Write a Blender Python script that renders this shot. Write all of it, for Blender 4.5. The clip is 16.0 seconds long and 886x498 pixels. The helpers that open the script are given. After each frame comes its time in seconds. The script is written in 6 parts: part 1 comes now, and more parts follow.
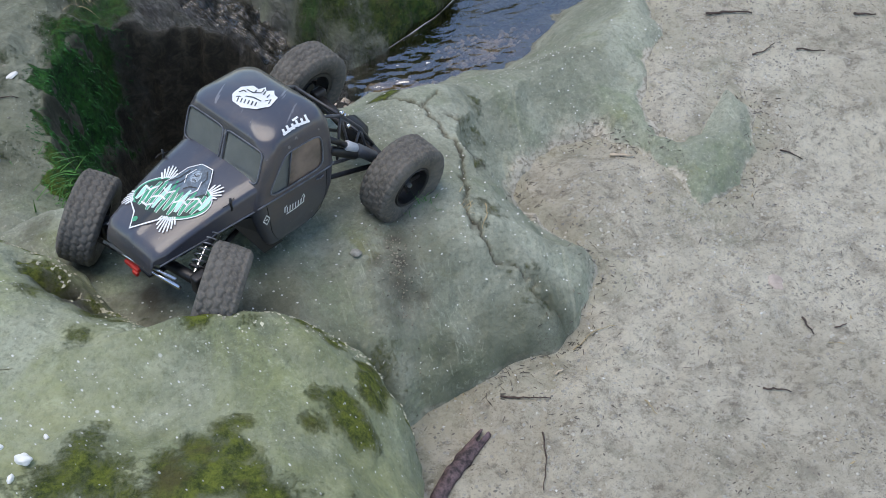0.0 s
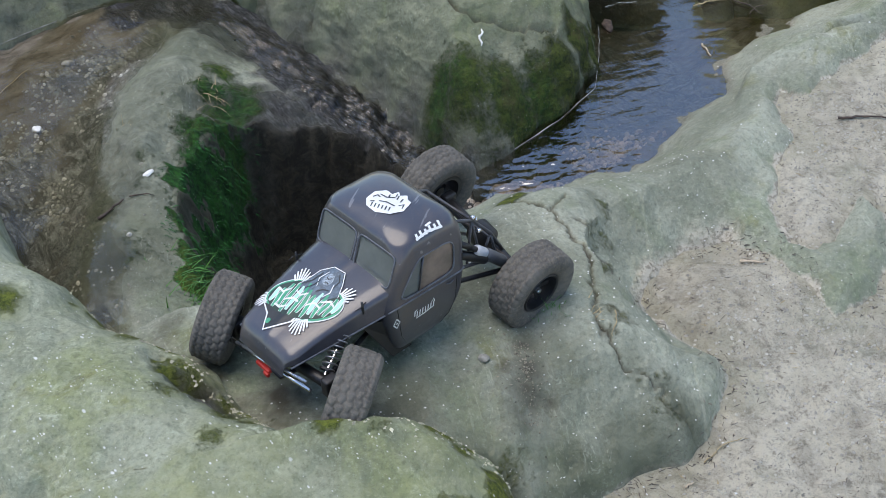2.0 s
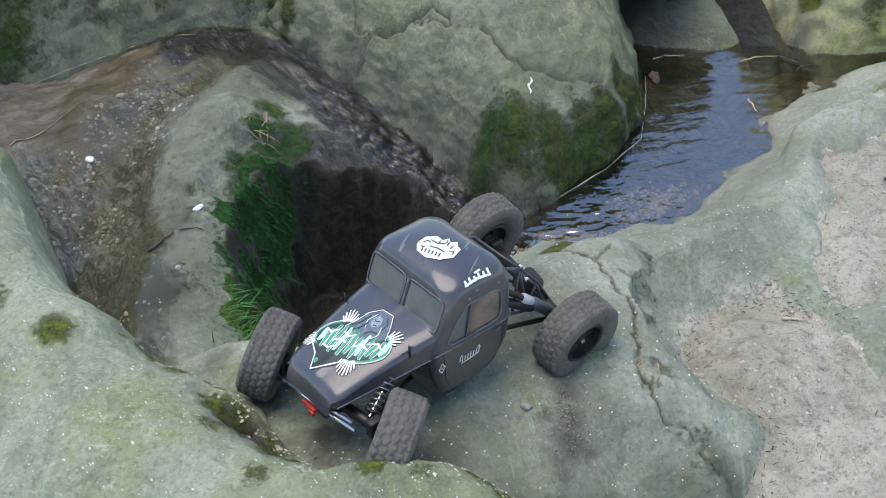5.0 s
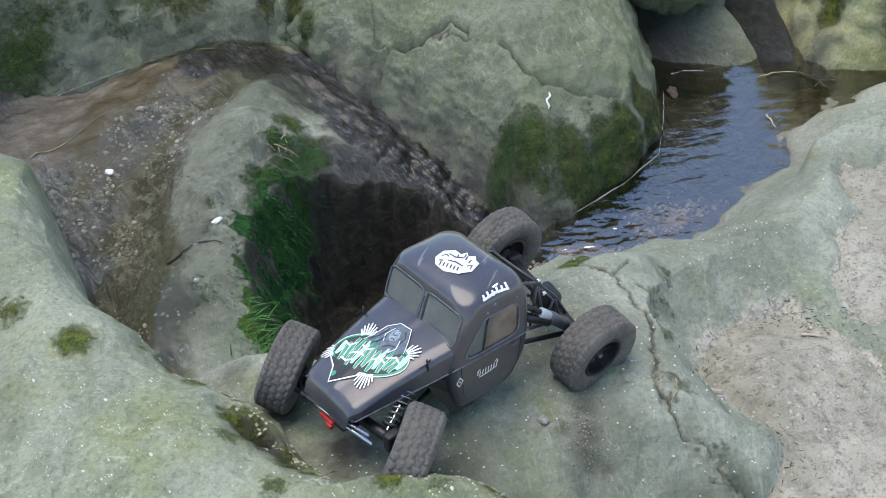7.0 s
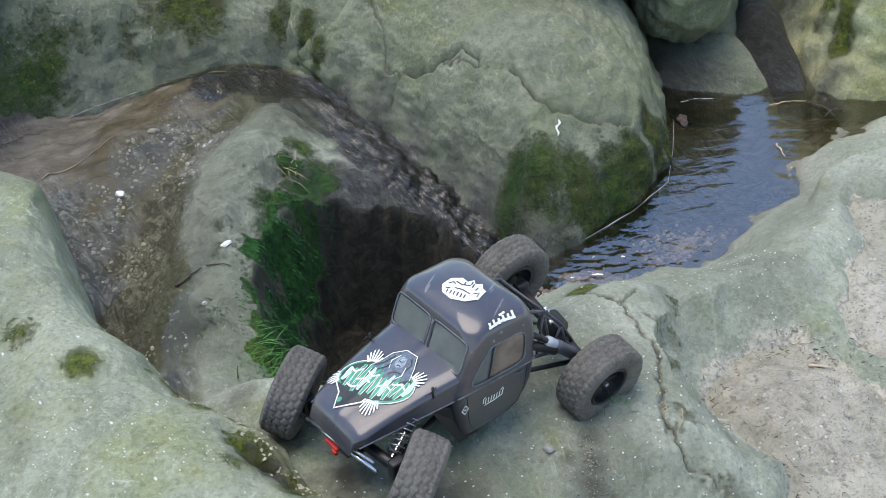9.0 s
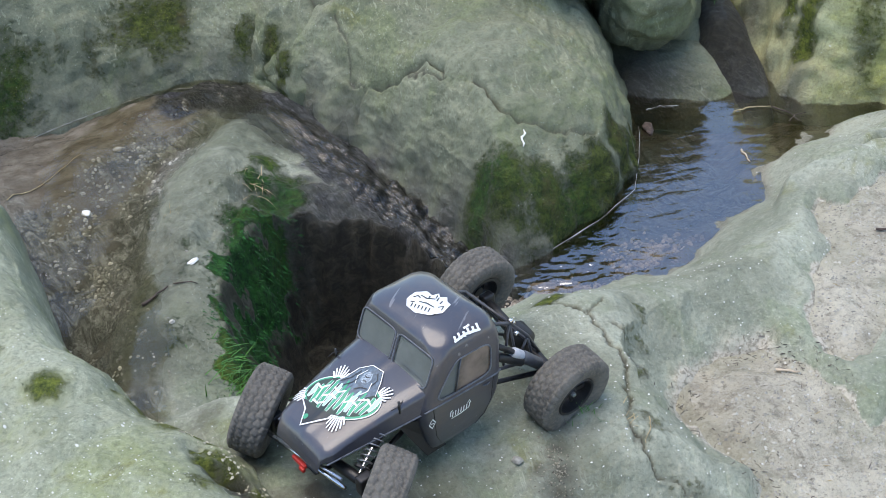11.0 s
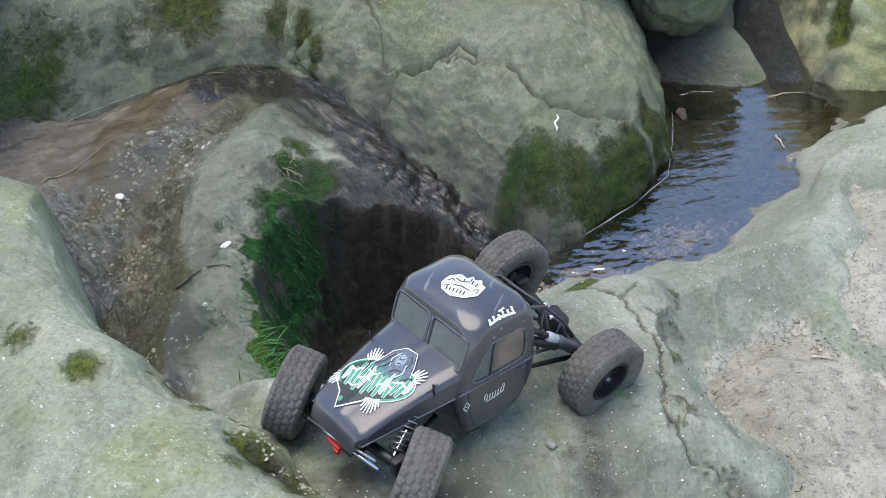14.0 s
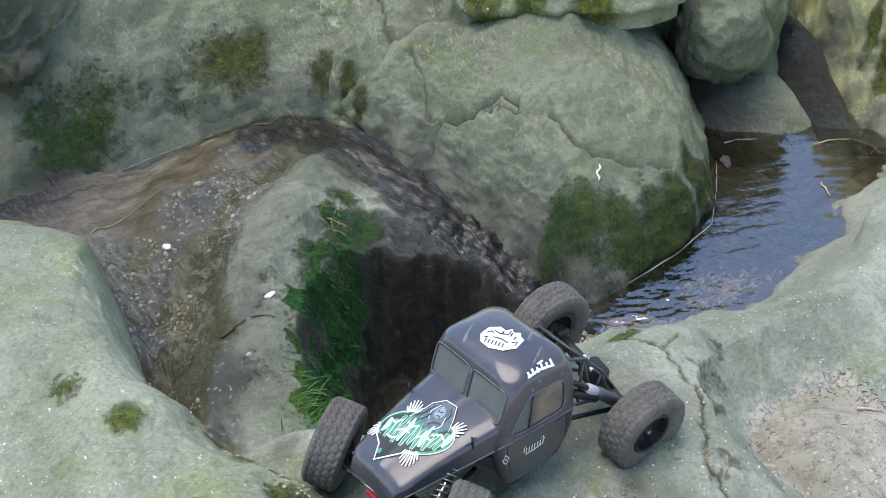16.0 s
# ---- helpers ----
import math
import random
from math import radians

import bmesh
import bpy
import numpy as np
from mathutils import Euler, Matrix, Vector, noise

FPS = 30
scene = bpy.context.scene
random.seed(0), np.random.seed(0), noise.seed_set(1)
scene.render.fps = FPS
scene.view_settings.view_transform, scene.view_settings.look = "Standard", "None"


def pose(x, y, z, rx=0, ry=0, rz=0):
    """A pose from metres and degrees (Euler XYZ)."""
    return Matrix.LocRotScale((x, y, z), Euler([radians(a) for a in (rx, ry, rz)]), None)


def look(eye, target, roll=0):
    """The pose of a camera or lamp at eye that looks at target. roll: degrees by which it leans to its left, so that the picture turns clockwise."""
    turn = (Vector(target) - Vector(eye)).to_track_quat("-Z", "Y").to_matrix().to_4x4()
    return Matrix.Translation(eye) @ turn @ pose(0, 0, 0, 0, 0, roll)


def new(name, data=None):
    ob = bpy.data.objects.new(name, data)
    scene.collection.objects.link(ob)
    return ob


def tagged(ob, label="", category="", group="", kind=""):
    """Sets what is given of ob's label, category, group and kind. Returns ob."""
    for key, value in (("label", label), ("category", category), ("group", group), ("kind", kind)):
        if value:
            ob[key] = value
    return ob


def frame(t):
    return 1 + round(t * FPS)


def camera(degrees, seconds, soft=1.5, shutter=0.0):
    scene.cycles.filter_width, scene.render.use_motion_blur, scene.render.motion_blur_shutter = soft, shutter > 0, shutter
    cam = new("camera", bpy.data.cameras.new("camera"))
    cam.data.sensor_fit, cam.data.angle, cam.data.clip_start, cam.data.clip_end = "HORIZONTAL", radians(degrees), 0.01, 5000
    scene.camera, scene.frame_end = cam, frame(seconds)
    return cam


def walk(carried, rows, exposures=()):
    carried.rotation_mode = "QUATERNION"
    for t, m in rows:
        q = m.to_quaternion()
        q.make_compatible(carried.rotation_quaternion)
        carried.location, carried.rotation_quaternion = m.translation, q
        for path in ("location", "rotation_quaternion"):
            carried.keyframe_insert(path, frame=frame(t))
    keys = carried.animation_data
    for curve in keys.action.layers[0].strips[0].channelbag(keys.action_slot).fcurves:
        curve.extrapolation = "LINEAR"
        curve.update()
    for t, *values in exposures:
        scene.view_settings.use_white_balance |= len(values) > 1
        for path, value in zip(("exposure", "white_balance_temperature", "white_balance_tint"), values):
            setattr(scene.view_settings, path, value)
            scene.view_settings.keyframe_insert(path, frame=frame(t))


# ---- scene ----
cam = camera(39.0, 16.0, soft=0.85)
PATH = [
    (0, 0.0542, -0.0167, 1.2119, 45.204, 1.373, -9.970),
    (0.5, 0.0494, -0.0074, 1.2132, 45.148, 1.963, -9.204),
    (1, 0.0396, -0.0035, 1.2144, 46.121, 2.216, -8.075),
    (1.5, 0.0259, 0.0048, 1.2214, 49.133, 3.519, -5.938),
    (2, 0.0274, 0.0080, 1.2242, 49.427, 3.830, -5.661),
    (2.5, 0.0169, 0.0124, 1.2322, 49.750, 2.998, -4.779),
    (3, 0.0156, 0.0159, 1.2376, 49.951, 2.928, -4.250),
    (3.5, 0.0141, 0.0186, 1.2429, 50.088, 2.960, -4.303),
    (4, 0.0131, 0.0139, 1.2445, 50.436, 3.225, -4.019),
    (6.5, -0.0108, -0.0059, 1.2525, 51.938, 2.553, -2.262),
    (7, -0.0000, -0.0000, 1.2500, 51.932, 3.151, -2.465),
    (7.5, 0.0004, 0.0033, 1.2513, 52.077, 2.465, -2.151),
    (8, -0.0015, 0.0038, 1.2511, 52.337, 2.704, -1.776),
    (8.5, 0.0015, 0.0058, 1.2560, 52.385, 2.983, -1.591),
    (9, 0.0051, 0.0023, 1.2574, 52.953, 2.913, -1.653),
    (11.5, 0.0253, 0.0063, 1.2617, 53.288, 3.361, -3.383),
    (12, 0.0194, 0.0095, 1.2555, 52.392, 3.260, -3.331),
    (12.5, 0.0174, 0.0076, 1.2519, 52.260, 3.360, -3.133),
    (13, 0.0147, 0.0068, 1.2521, 51.996, 3.183, -2.550),
    (13.5, 0.0167, 0.0025, 1.2498, 52.202, 2.936, -2.930),
    (14, 0.0116, 0.0032, 1.2538, 52.859, 3.790, -2.083),
    (14.5, 0.0142, 0.0078, 1.2604, 53.618, 3.622, -1.291),
    (15, 0.0169, 0.0059, 1.2551, 53.904, 4.195, -0.803),
    (15.5, 0.0202, 0.0029, 1.2575, 54.234, 4.452, -0.440),
    (16, 0.0282, 0.0043, 1.2666, 54.957, 5.288, -0.269),
]
walk(cam, [(t, pose(*p)) for t, *p in PATH], [(0.0, 0.575, 6950, 13), (3.5, 0.75, 6950, 13), (7.0, 0.84, 6950, 13), (9.0, 0.90, 6950, 13), (11.5, 0.99, 6950, 13), (16.0, 0.99, 6950, 13)])

# ---- world and light: bright overcast sky ----
world = bpy.data.worlds.new("sky")
scene.world = world
world.use_nodes = True
wn, wl = world.node_tree.nodes, world.node_tree.links
wn.clear()
sky = wn.new("ShaderNodeTexSky")
sky.sky_type = "NISHITA"
sky.sun_disc = False
sky.sun_elevation = radians(77)
sky.sun_rotation = radians(-75)
sky.air_density, sky.dust_density, sky.ozone_density = 1.2, 0.4, 3.0
back = wn.new("ShaderNodeBackground")
back.inputs[1].default_value = 0.15
wout = wn.new("ShaderNodeOutputWorld")
wl.new(sky.outputs[0], back.inputs[0])
wl.new(back.outputs[0], wout.inputs[0])
sun = new("sun", bpy.data.lights.new("sun", "SUN"))
sun.data.energy, sun.data.angle, sun.data.color = 1.5, radians(50), (1.0, 0.94, 0.84)
sun.matrix_world = look((-0.55, 0.15, 2.6), (0, 0, 0))


# ---- noise and small geometry tools ----
def lattice(ix, iy, iz, seed):
    h = (ix * 374761393 + iy * 668265263 + iz * 1274126177 + seed * 974634541) & 0xFFFFFFFF
    h = ((h ^ (h >> 13)) * 1103515245) & 0xFFFFFFFF
    h = ((h ^ (h >> 16)) * 2654435769) & 0xFFFFFFFF
    return ((h >> 8) & 0xFFFF) / 32767.5 - 1.0


def vnoise(x, y, z=0.0, seed=0):
    """Smooth value noise, -1 to 1."""
    x, y, z = np.broadcast_arrays(np.asarray(x, float), np.asarray(y, float), np.asarray(z, float))
    ix, iy, iz = (np.floor(a).astype(np.int64) for a in (x, y, z))
    fx, fy, fz = x - ix, y - iy, z - iz
    fx, fy, fz = (a * a * a * (a * (a * 6 - 15) + 10) for a in (fx, fy, fz))
    r = 0.0
    for dx in (0, 1):
        for dy in (0, 1):
            for dz in (0, 1):
                w = (fx if dx else 1 - fx) * (fy if dy else 1 - fy) * (fz if dz else 1 - fz)
                r = r + w * lattice(ix + dx, iy + dy, iz + dz, seed)
    return r


def fbm(x, y, z=0.0, scale=1.0, octaves=4, seed=0, gain=0.5):
    r, a, s = 0.0, 1.0, 1.0 / scale
    for o in range(octaves):
        r = r + a * vnoise(x * s, y * s, np.asarray(z) * s, seed + o)
        a, s = a * gain, s * 2.03
    return r


def sstep(a, b, x):
    t = np.clip((x - a) / (b - a), 0, 1)
    return t * t * (3 - 2 * t)


def smax(a, b, k):
    h = np.clip(0.5 + 0.5 * (a - b) / k, 0, 1)
    return b + (a - b) * h + k * h * (1 - h)


def smin(a, b, k):
    return -smax(-a, -b, k)


def along(x, y, pts):
    """Distance to a polyline of (x, y, z), and the z of the nearest place on it."""
    best, zz = np.full(np.shape(x), 1e9), np.zeros(np.shape(x))
    for (ax, ay, az), (bx, by, bz) in zip(pts, pts[1:]):
        ux, uy = bx - ax, by - ay
        t = np.clip(((x - ax) * ux + (y - ay) * uy) / (ux * ux + uy * uy), 0, 1)
        d = np.hypot(x - ax - t * ux, y - ay - t * uy)
        near = d < best
        best, zz = np.where(near, d, best), np.where(near, az + t * (bz - az), zz)
    return best, zz


def ridge(x, y, pts, w, slope):
    d, z = along(x, y, pts)
    return z - slope * w * (np.sqrt(1 + (d / w) ** 2) - 1)


def inside(x, y, poly):
    """Signed distance to a closed polygon, positive inside."""
    closed = [(px, py, 0.0) for px, py in poly] + [(poly[0][0], poly[0][1], 0.0)]
    d, _ = along(x, y, closed)
    odd = np.zeros(np.shape(x), bool)
    for (ax, ay, _a), (bx, by, _b) in zip(closed, closed[1:]):
        hit = (ay > y) != (by > y)
        odd ^= hit & (x < (bx - ax) * (y - ay) / ((by - ay) if by != ay else 1e-9) + ax)
    return np.where(odd, d, -d)


def curve2d(pts, n, closed=True):
    """A smooth closed outline through the given corners (Catmull-Rom)."""
    p = np.array(pts, float)
    m = len(p)
    t = np.linspace(0, m, n, endpoint=False)
    i = np.floor(t).astype(int)
    f = (t - i)[:, None]
    a, b, c, d = p[(i - 1) % m], p[i % m], p[(i + 1) % m], p[(i + 2) % m]
    return 0.5 * (2 * b + (c - a) * f + (2 * a - 5 * b + 4 * c - d) * f ** 2 + (3 * b - a - 3 * c + d) * f ** 3)


def sheet(name, verts, faces, material, attrs=None, smooth=True):
    me = bpy.data.meshes.new(name)
    me.from_pydata(verts.tolist() if hasattr(verts, "tolist") else verts, [], faces.tolist() if hasattr(faces, "tolist") else faces)
    for key, value in (attrs or {}).items():
        me.attributes.new(key, "FLOAT", "POINT").data.foreach_set("value", np.ascontiguousarray(value, dtype=np.float32).ravel())
    if smooth:
        me.polygons.foreach_set("use_smooth", np.ones(len(me.polygons), bool))
    me.materials.append(material)
    me.update()
    return new(name, me)


def grid_faces(nu, nv, wrap=False):
    u = np.arange(nu if wrap else nu - 1)
    v = np.arange(nv - 1)
    U, V = np.meshgrid(u, v, indexing="ij")
    U2 = (U + 1) % nu
    return np.stack([U * nv + V, U2 * nv + V, U2 * nv + V + 1, U * nv + V + 1], -1).reshape(-1, 4)


def part(name, bm, material, parent=None, label="", smooth=False):
    me = bpy.data.meshes.new(name)
    bm.normal_update()
    bm.to_mesh(me)
    bm.free()
    if smooth:
        me.polygons.foreach_set("use_smooth", np.ones(len(me.polygons), bool))
    me.materials.append(material)
    ob = new(name, me)
    if parent:
        ob.parent = parent
    return tagged(ob, label)


# ---- materials ----
def nodes_of(name):
    m = bpy.data.materials.new(name)
    m.use_nodes = True
    nt = m.node_tree
    return m, nt, nt.nodes["Principled BSDF"]


class Net:
    """Short hand for node trees."""

    def __init__(self, name):
        self.m, self.nt, self.bsdf = nodes_of(name)
        self.pos = self.nt.nodes.new("ShaderNodeTexCoord").outputs["Object"]

    def put(self, socket, value):
        if hasattr(value, "is_linked"):
            self.nt.links.new(value, socket)
        else:
            socket.default_value = (*value, 1.0) if hasattr(value, "__len__") and len(value) == 3 and socket.type == "RGBA" else value

    def noise(self, scale, detail=4.0, rough=0.55, vec=None, distortion=0.0):
        n = self.nt.nodes.new("ShaderNodeTexNoise")
        n.inputs["Scale"].default_value, n.inputs["Detail"].default_value = scale, detail
        n.inputs["Roughness"].default_value, n.inputs["Distortion"].default_value = rough, distortion
        self.nt.links.new(vec or self.pos, n.inputs["Vector"])
        return n.outputs["Fac"]

    def cells(self, scale, vec=None, out="Distance", feature="F1", rand=1.0):
        n = self.nt.nodes.new("ShaderNodeTexVoronoi")
        n.feature = feature
        n.inputs["Scale"].default_value, n.inputs["Randomness"].default_value = scale, rand
        self.nt.links.new(vec or self.pos, n.inputs["Vector"])
        return n.outputs[out]

    def ramp(self, fac, a, b, lo=0.0, hi=1.0):
        n = self.nt.nodes.new("ShaderNodeMapRange")
        n.interpolation_type = "SMOOTHSTEP"
        for k, v in (("Value", fac), ("From Min", a), ("From Max", b), ("To Min", lo), ("To Max", hi)):
            self.put(n.inputs[k], v)
        return n.outputs[0]

    def math(self, op, a, b=0.0, clamp=False):
        n = self.nt.nodes.new("ShaderNodeMath")
        n.operation, n.use_clamp = op, clamp
        self.put(n.inputs[0], a), self.put(n.inputs[1], b)
        return n.outputs[0]

    def mix(self, fac, a, b, blend="MIX"):
        n = self.nt.nodes.new("ShaderNodeMix")
        n.data_type, n.blend_type = "RGBA", blend
        self.put(n.inputs[0], fac), self.put(n.inputs[6], a), self.put(n.inputs[7], b)
        return n.outputs[2]

    def attr(self, name):
        n = self.nt.nodes.new("ShaderNodeAttribute")
        n.attribute_name = name
        return n.outputs["Fac"]

    def stretch(self, sx, sy, sz, rz=0.0):
        n = self.nt.nodes.new("ShaderNodeMapping")
        n.vector_type = "TEXTURE"
        n.inputs["Scale"].default_value = (1 / sx, 1 / sy, 1 / sz)
        n.inputs["Rotation"].default_value = (0, 0, radians(rz))
        self.nt.links.new(self.pos, n.inputs["Vector"])
        return n.outputs[0]

    def bump(self, height, strength, distance):
        n = self.nt.nodes.new("ShaderNodeBump")
        n.inputs["Strength"].default_value, n.inputs["Distance"].default_value = strength, distance
        self.nt.links.new(height, n.inputs["Height"])
        self.nt.links.new(n.outputs[0], self.bsdf.inputs["Normal"])

    def set(self, **kw):
        for k, v in kw.items():
            self.put(self.bsdf.inputs[k.replace("_", " ")], v)
        return self.m


def stone(name, light, dark, warm, algae, grains=0.0, graze_by=0.4, moss_tones=((0.045, 0.068, 0.012), (0.21, 0.25, 0.038))):
    """Weathered sandstone with an algae film, pale quartz grains, moss and wet parts by their spread on the rock."""
    n = Net(name)
    big = n.noise(3.0, 5, 0.6, distortion=0.6)
    mid = n.noise(14.0, 6, 0.65)
    fine = n.noise(120.0, 4, 0.7)
    col = n.mix(n.ramp(big, 0.32, 0.68), dark, light)
    col = n.mix(n.ramp(mid, 0.45, 0.75, 0, 0.6), col, warm)
    col = n.mix(n.ramp(n.noise(5.5, 6, 0.7, distortion=0.8), 0.46, 0.68, 0, 0.8), col, algae)
    olive = n.math("MULTIPLY", n.ramp(n.noise(9.0, 5, 0.7, distortion=1.0), 0.55, 0.7), n.ramp(n.noise(2.5, 2), 0.45, 0.6))
    col = n.mix(n.math("MULTIPLY", olive, 0.65), col, (0.20, 0.20, 0.06))
    col = n.mix(n.math("MULTIPLY", n.ramp(n.noise(45.0, 6, 0.75), 0.48, 0.7, 0, 0.5), n.ramp(n.noise(5.0, 4), 0.4, 0.65, 0.1, 1.0)), col, [c * 0.55 for c in dark])
    col = n.mix(n.math("MULTIPLY", n.ramp(n.noise(26.0, 8, 0.8, distortion=0.6), 0.53, 0.68, 0, 0.3 + 10 * grains), n.ramp(n.noise(4.0, 3), 0.38, 0.62)), col, [min(1, c * 1.4) for c in light])
    # pale feathery graze marks
    graze = n.noise(70.0, 3, 0.6, vec=n.stretch(1.0, 0.22, 0.6, 12), distortion=2.2)
    graze = n.math("MULTIPLY", n.ramp(graze, 0.55, 0.68, 0, 0.12 if grains else graze_by), n.ramp(n.noise(5.0, 3), 0.45, 0.6))
    col = n.mix(graze, col, [min(1, c * 1.3) for c in light])
    col = n.mix(n.ramp(fine, 0.45, 0.7, 0.0, 0.4), col, [c * 0.6 for c in dark])
    # quartz grains in loose swarms
    swarm = n.math("MULTIPLY", n.ramp(n.noise(9.0, 4, 0.7), 0.4, 0.62, 0.12, 1.0), n.ramp(n.noise(3.0, 2), 0.3, 0.6, 0.4, 1.0))
    speck = None
    for scale, share in ((110.0, 0.955), (170.0, 0.92), (260.0, 0.88)):
        grain = n.cells(scale, vec=n.stretch(1.0, 0.6, 1.0, 35))
        sep = n.nt.nodes.new("ShaderNodeSeparateColor")
        n.nt.links.new(n.cells(scale, vec=n.stretch(1.0, 0.6, 1.0, 35), out="Color"), sep.inputs[0])
        one = n.math("MULTIPLY", n.ramp(grain, 0.28, 0.14), n.ramp(n.math("MULTIPLY", sep.outputs[0], n.math("ADD", n.math("MULTIPLY", swarm, 0.13), 0.87)), share - grains, share - grains + 0.03))
        speck = one if speck is None else n.math("MAXIMUM", speck, one)
    # small dark dents
    dent = n.math("MULTIPLY", n.ramp(n.cells(85.0, vec=n.stretch(1.0, 0.55, 1.0, -35)), 0.3, 0.1), n.ramp(n.noise(7.0, 4, 0.7), 0.46, 0.6))
    dent = n.math("MULTIPLY", dent, n.ramp(n.noise(33.0, 2), 0.45, 0.55))
    col = n.mix(n.math("MULTIPLY", dent, 0.36), col, [c * 0.55 for c in dark])
    # sandy grain, dark and pale
    grain = n.noise(190.0, 4, 0.75)
    col = n.mix(n.ramp(grain, 0.53, 0.68, 0, 0.42), col, [c * 0.55 for c in dark])
    col = n.mix(n.ramp(grain, 0.46, 0.32, 0, 0.30), col, [min(0.7, c * 1.35) for c in light])
    # bare brownish wet bed
    wet = n.attr("wet")
    streak = n.noise(42.0, 8, 0.8, vec=n.stretch(1.0, 0.35, 1.0, 30), distortion=1.2)
    grit = n.noise(130.0, 4, 0.8)
    brown = n.mix(n.ramp(streak, 0.42, 0.62), (0.085, 0.085, 0.068), (0.265, 0.266, 0.225))
    brown = n.mix(n.math("MULTIPLY", n.ramp(grit, 0.5, 0.62, 0, 0.8), n.ramp(streak, 0.45, 0.6)), brown, (0.48, 0.47, 0.42))
    calm = n.mix(n.ramp(mid, 0.35, 0.7), (0.115, 0.104, 0.078), (0.225, 0.205, 0.158))
    tan = n.mix(n.ramp(n.noise(22.0, 5, 0.65, vec=n.stretch(0.5, 1.4, 1.0, 35)), 0.35, 0.7), (0.135, 0.112, 0.078), (0.30, 0.262, 0.20))
    col = n.mix(wet, col, n.mix(n.attr("silt"), n.mix(n.ramp(n.noise(4.0, 4, 0.7), 0.36, 0.5), calm, brown), tan))
    # soil and dark crack lines; the bank step's shade is painted in too
    col = n.mix(n.attr("dirt_shade"), col, n.mix(mid, (0.040, 0.036, 0.024), (0.085, 0.078, 0.056)))
    col = n.mix(n.ramp(n.math("ADD", n.attr("sandy"), n.math("MULTIPLY", n.math("SUBTRACT", n.noise(45.0, 6, 0.75), 0.5), 0.9)), 0.25, 0.95), col, n.mix(n.ramp(fine, 0.42, 0.62), (0.54, 0.50, 0.405), (0.27, 0.245, 0.19)))
    # soaked rock; also used where rock is only coloured darker
    soak_dark = n.attr("soak_dark")
    run = n.noise(110.0, 7, 0.8, vec=n.stretch(0.3, 1.2, 0.6, -52), distortion=1.0)
    # dark wet rock; pale streaks and specks paint in the water's glints
    wet_glints = n.mix(n.ramp(run, 0.45, 0.65), (0.052, 0.052, 0.054), (0.185, 0.185, 0.188))
    wet_glints = n.mix(n.ramp(n.noise(170.0, 4, 0.75, vec=n.stretch(0.35, 1.3, 0.7, -52)), 0.58, 0.72, 0, 0.6), wet_glints, (0.27, 0.27, 0.28))
    col = n.mix(n.ramp(soak_dark, 0.0, 1.0, 0.0, 0.92), col, wet_glints)
    # dark mud of the pit, with the deep hole's shade put into its colour
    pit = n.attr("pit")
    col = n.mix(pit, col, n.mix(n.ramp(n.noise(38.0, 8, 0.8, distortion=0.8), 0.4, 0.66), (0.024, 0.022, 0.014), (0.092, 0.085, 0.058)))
    # moss and algae
    moss = n.attr("moss")
    mn = n.math("ADD", n.math("MULTIPLY", n.noise(16.0, 8, 0.8, distortion=0.5), 1.0), n.math("MULTIPLY", n.noise(90.0, 4, 0.75), 0.45))
    mf = n.ramp(n.math("ADD", n.math("MULTIPLY", moss, 0.8), n.math("SUBTRACT", mn, 0.72)), 0.26, 0.55)
    film = n.ramp(n.math("ADD", n.math("MULTIPLY", moss, 0.9), n.math("SUBTRACT", n.noise(8.0, 5, 0.7), 0.5)), 0.1, 0.6, 0.0, 0.8)
    film = n.math("MAXIMUM", film, n.ramp(n.math("ADD", n.attr("algae"), n.math("SUBTRACT", n.noise(7.0, 6, 0.75, distortion=0.7), 0.5)), 0.15, 0.75, 0.0, 0.85))
    film = n.math("MULTIPLY", film, n.ramp(graze, 0.0, 0.6, 1.0, 0.45))
    col = n.mix(film, col, n.mix(n.ramp(mid, 0.4, 0.65), (0.082, 0.092, 0.060) if not grains else (0.15, 0.17, 0.07), (0.165, 0.178, 0.122) if not grains else (0.30, 0.32, 0.14)))
    mossy = n.mix(n.ramp(n.noise(60.0, 6, 0.8), 0.35, 0.65), *moss_tones)
    mossy = n.mix(n.ramp(n.noise(11.0, 4, 0.7), 0.53, 0.7, 0.0, 0.8), mossy, (0.115, 0.10, 0.038))
    lush = n.mix(n.ramp(n.noise(70.0, 6, 0.8), 0.35, 0.65), (0.004, 0.030, 0.008), (0.022, 0.135, 0.020))
    mossy = n.mix(n.attr("lush"), mossy, lush)
    col = n.mix(mf, col, mossy)
    speck = n.math("MULTIPLY", speck, 0.9 if grains else 0.4)
    bare = n.math("MULTIPLY", n.ramp(wet, 0.7, 0.3), n.ramp(n.math("MAXIMUM", soak_dark, pit), 0.7, 0.3))
    col = n.mix(n.math("MULTIPLY", speck, bare), col, n.mix(fine, (0.50, 0.51, 0.46), (0.85, 0.86, 0.82)))
    shine = n.math("MULTIPLY", n.math("MAXIMUM", wet, soak_dark), n.math("SUBTRACT", 1.0, n.math("MULTIPLY", pit, 0.75)))
    rough = n.ramp(shine, 0.0, 0.8, 0.82, 0.2)
    rough = n.math("ADD", rough, n.math("MULTIPLY", mf, 0.4), True)
    h = n.math("ADD", n.math("MULTIPLY", n.noise(55.0, 6, 0.7), 0.6), n.math("MULTIPLY", fine, 0.4))
    h = n.math("ADD", h, n.math("MULTIPLY", mf, n.math("MULTIPLY", n.noise(180.0, 4, 0.75), 1.6)))
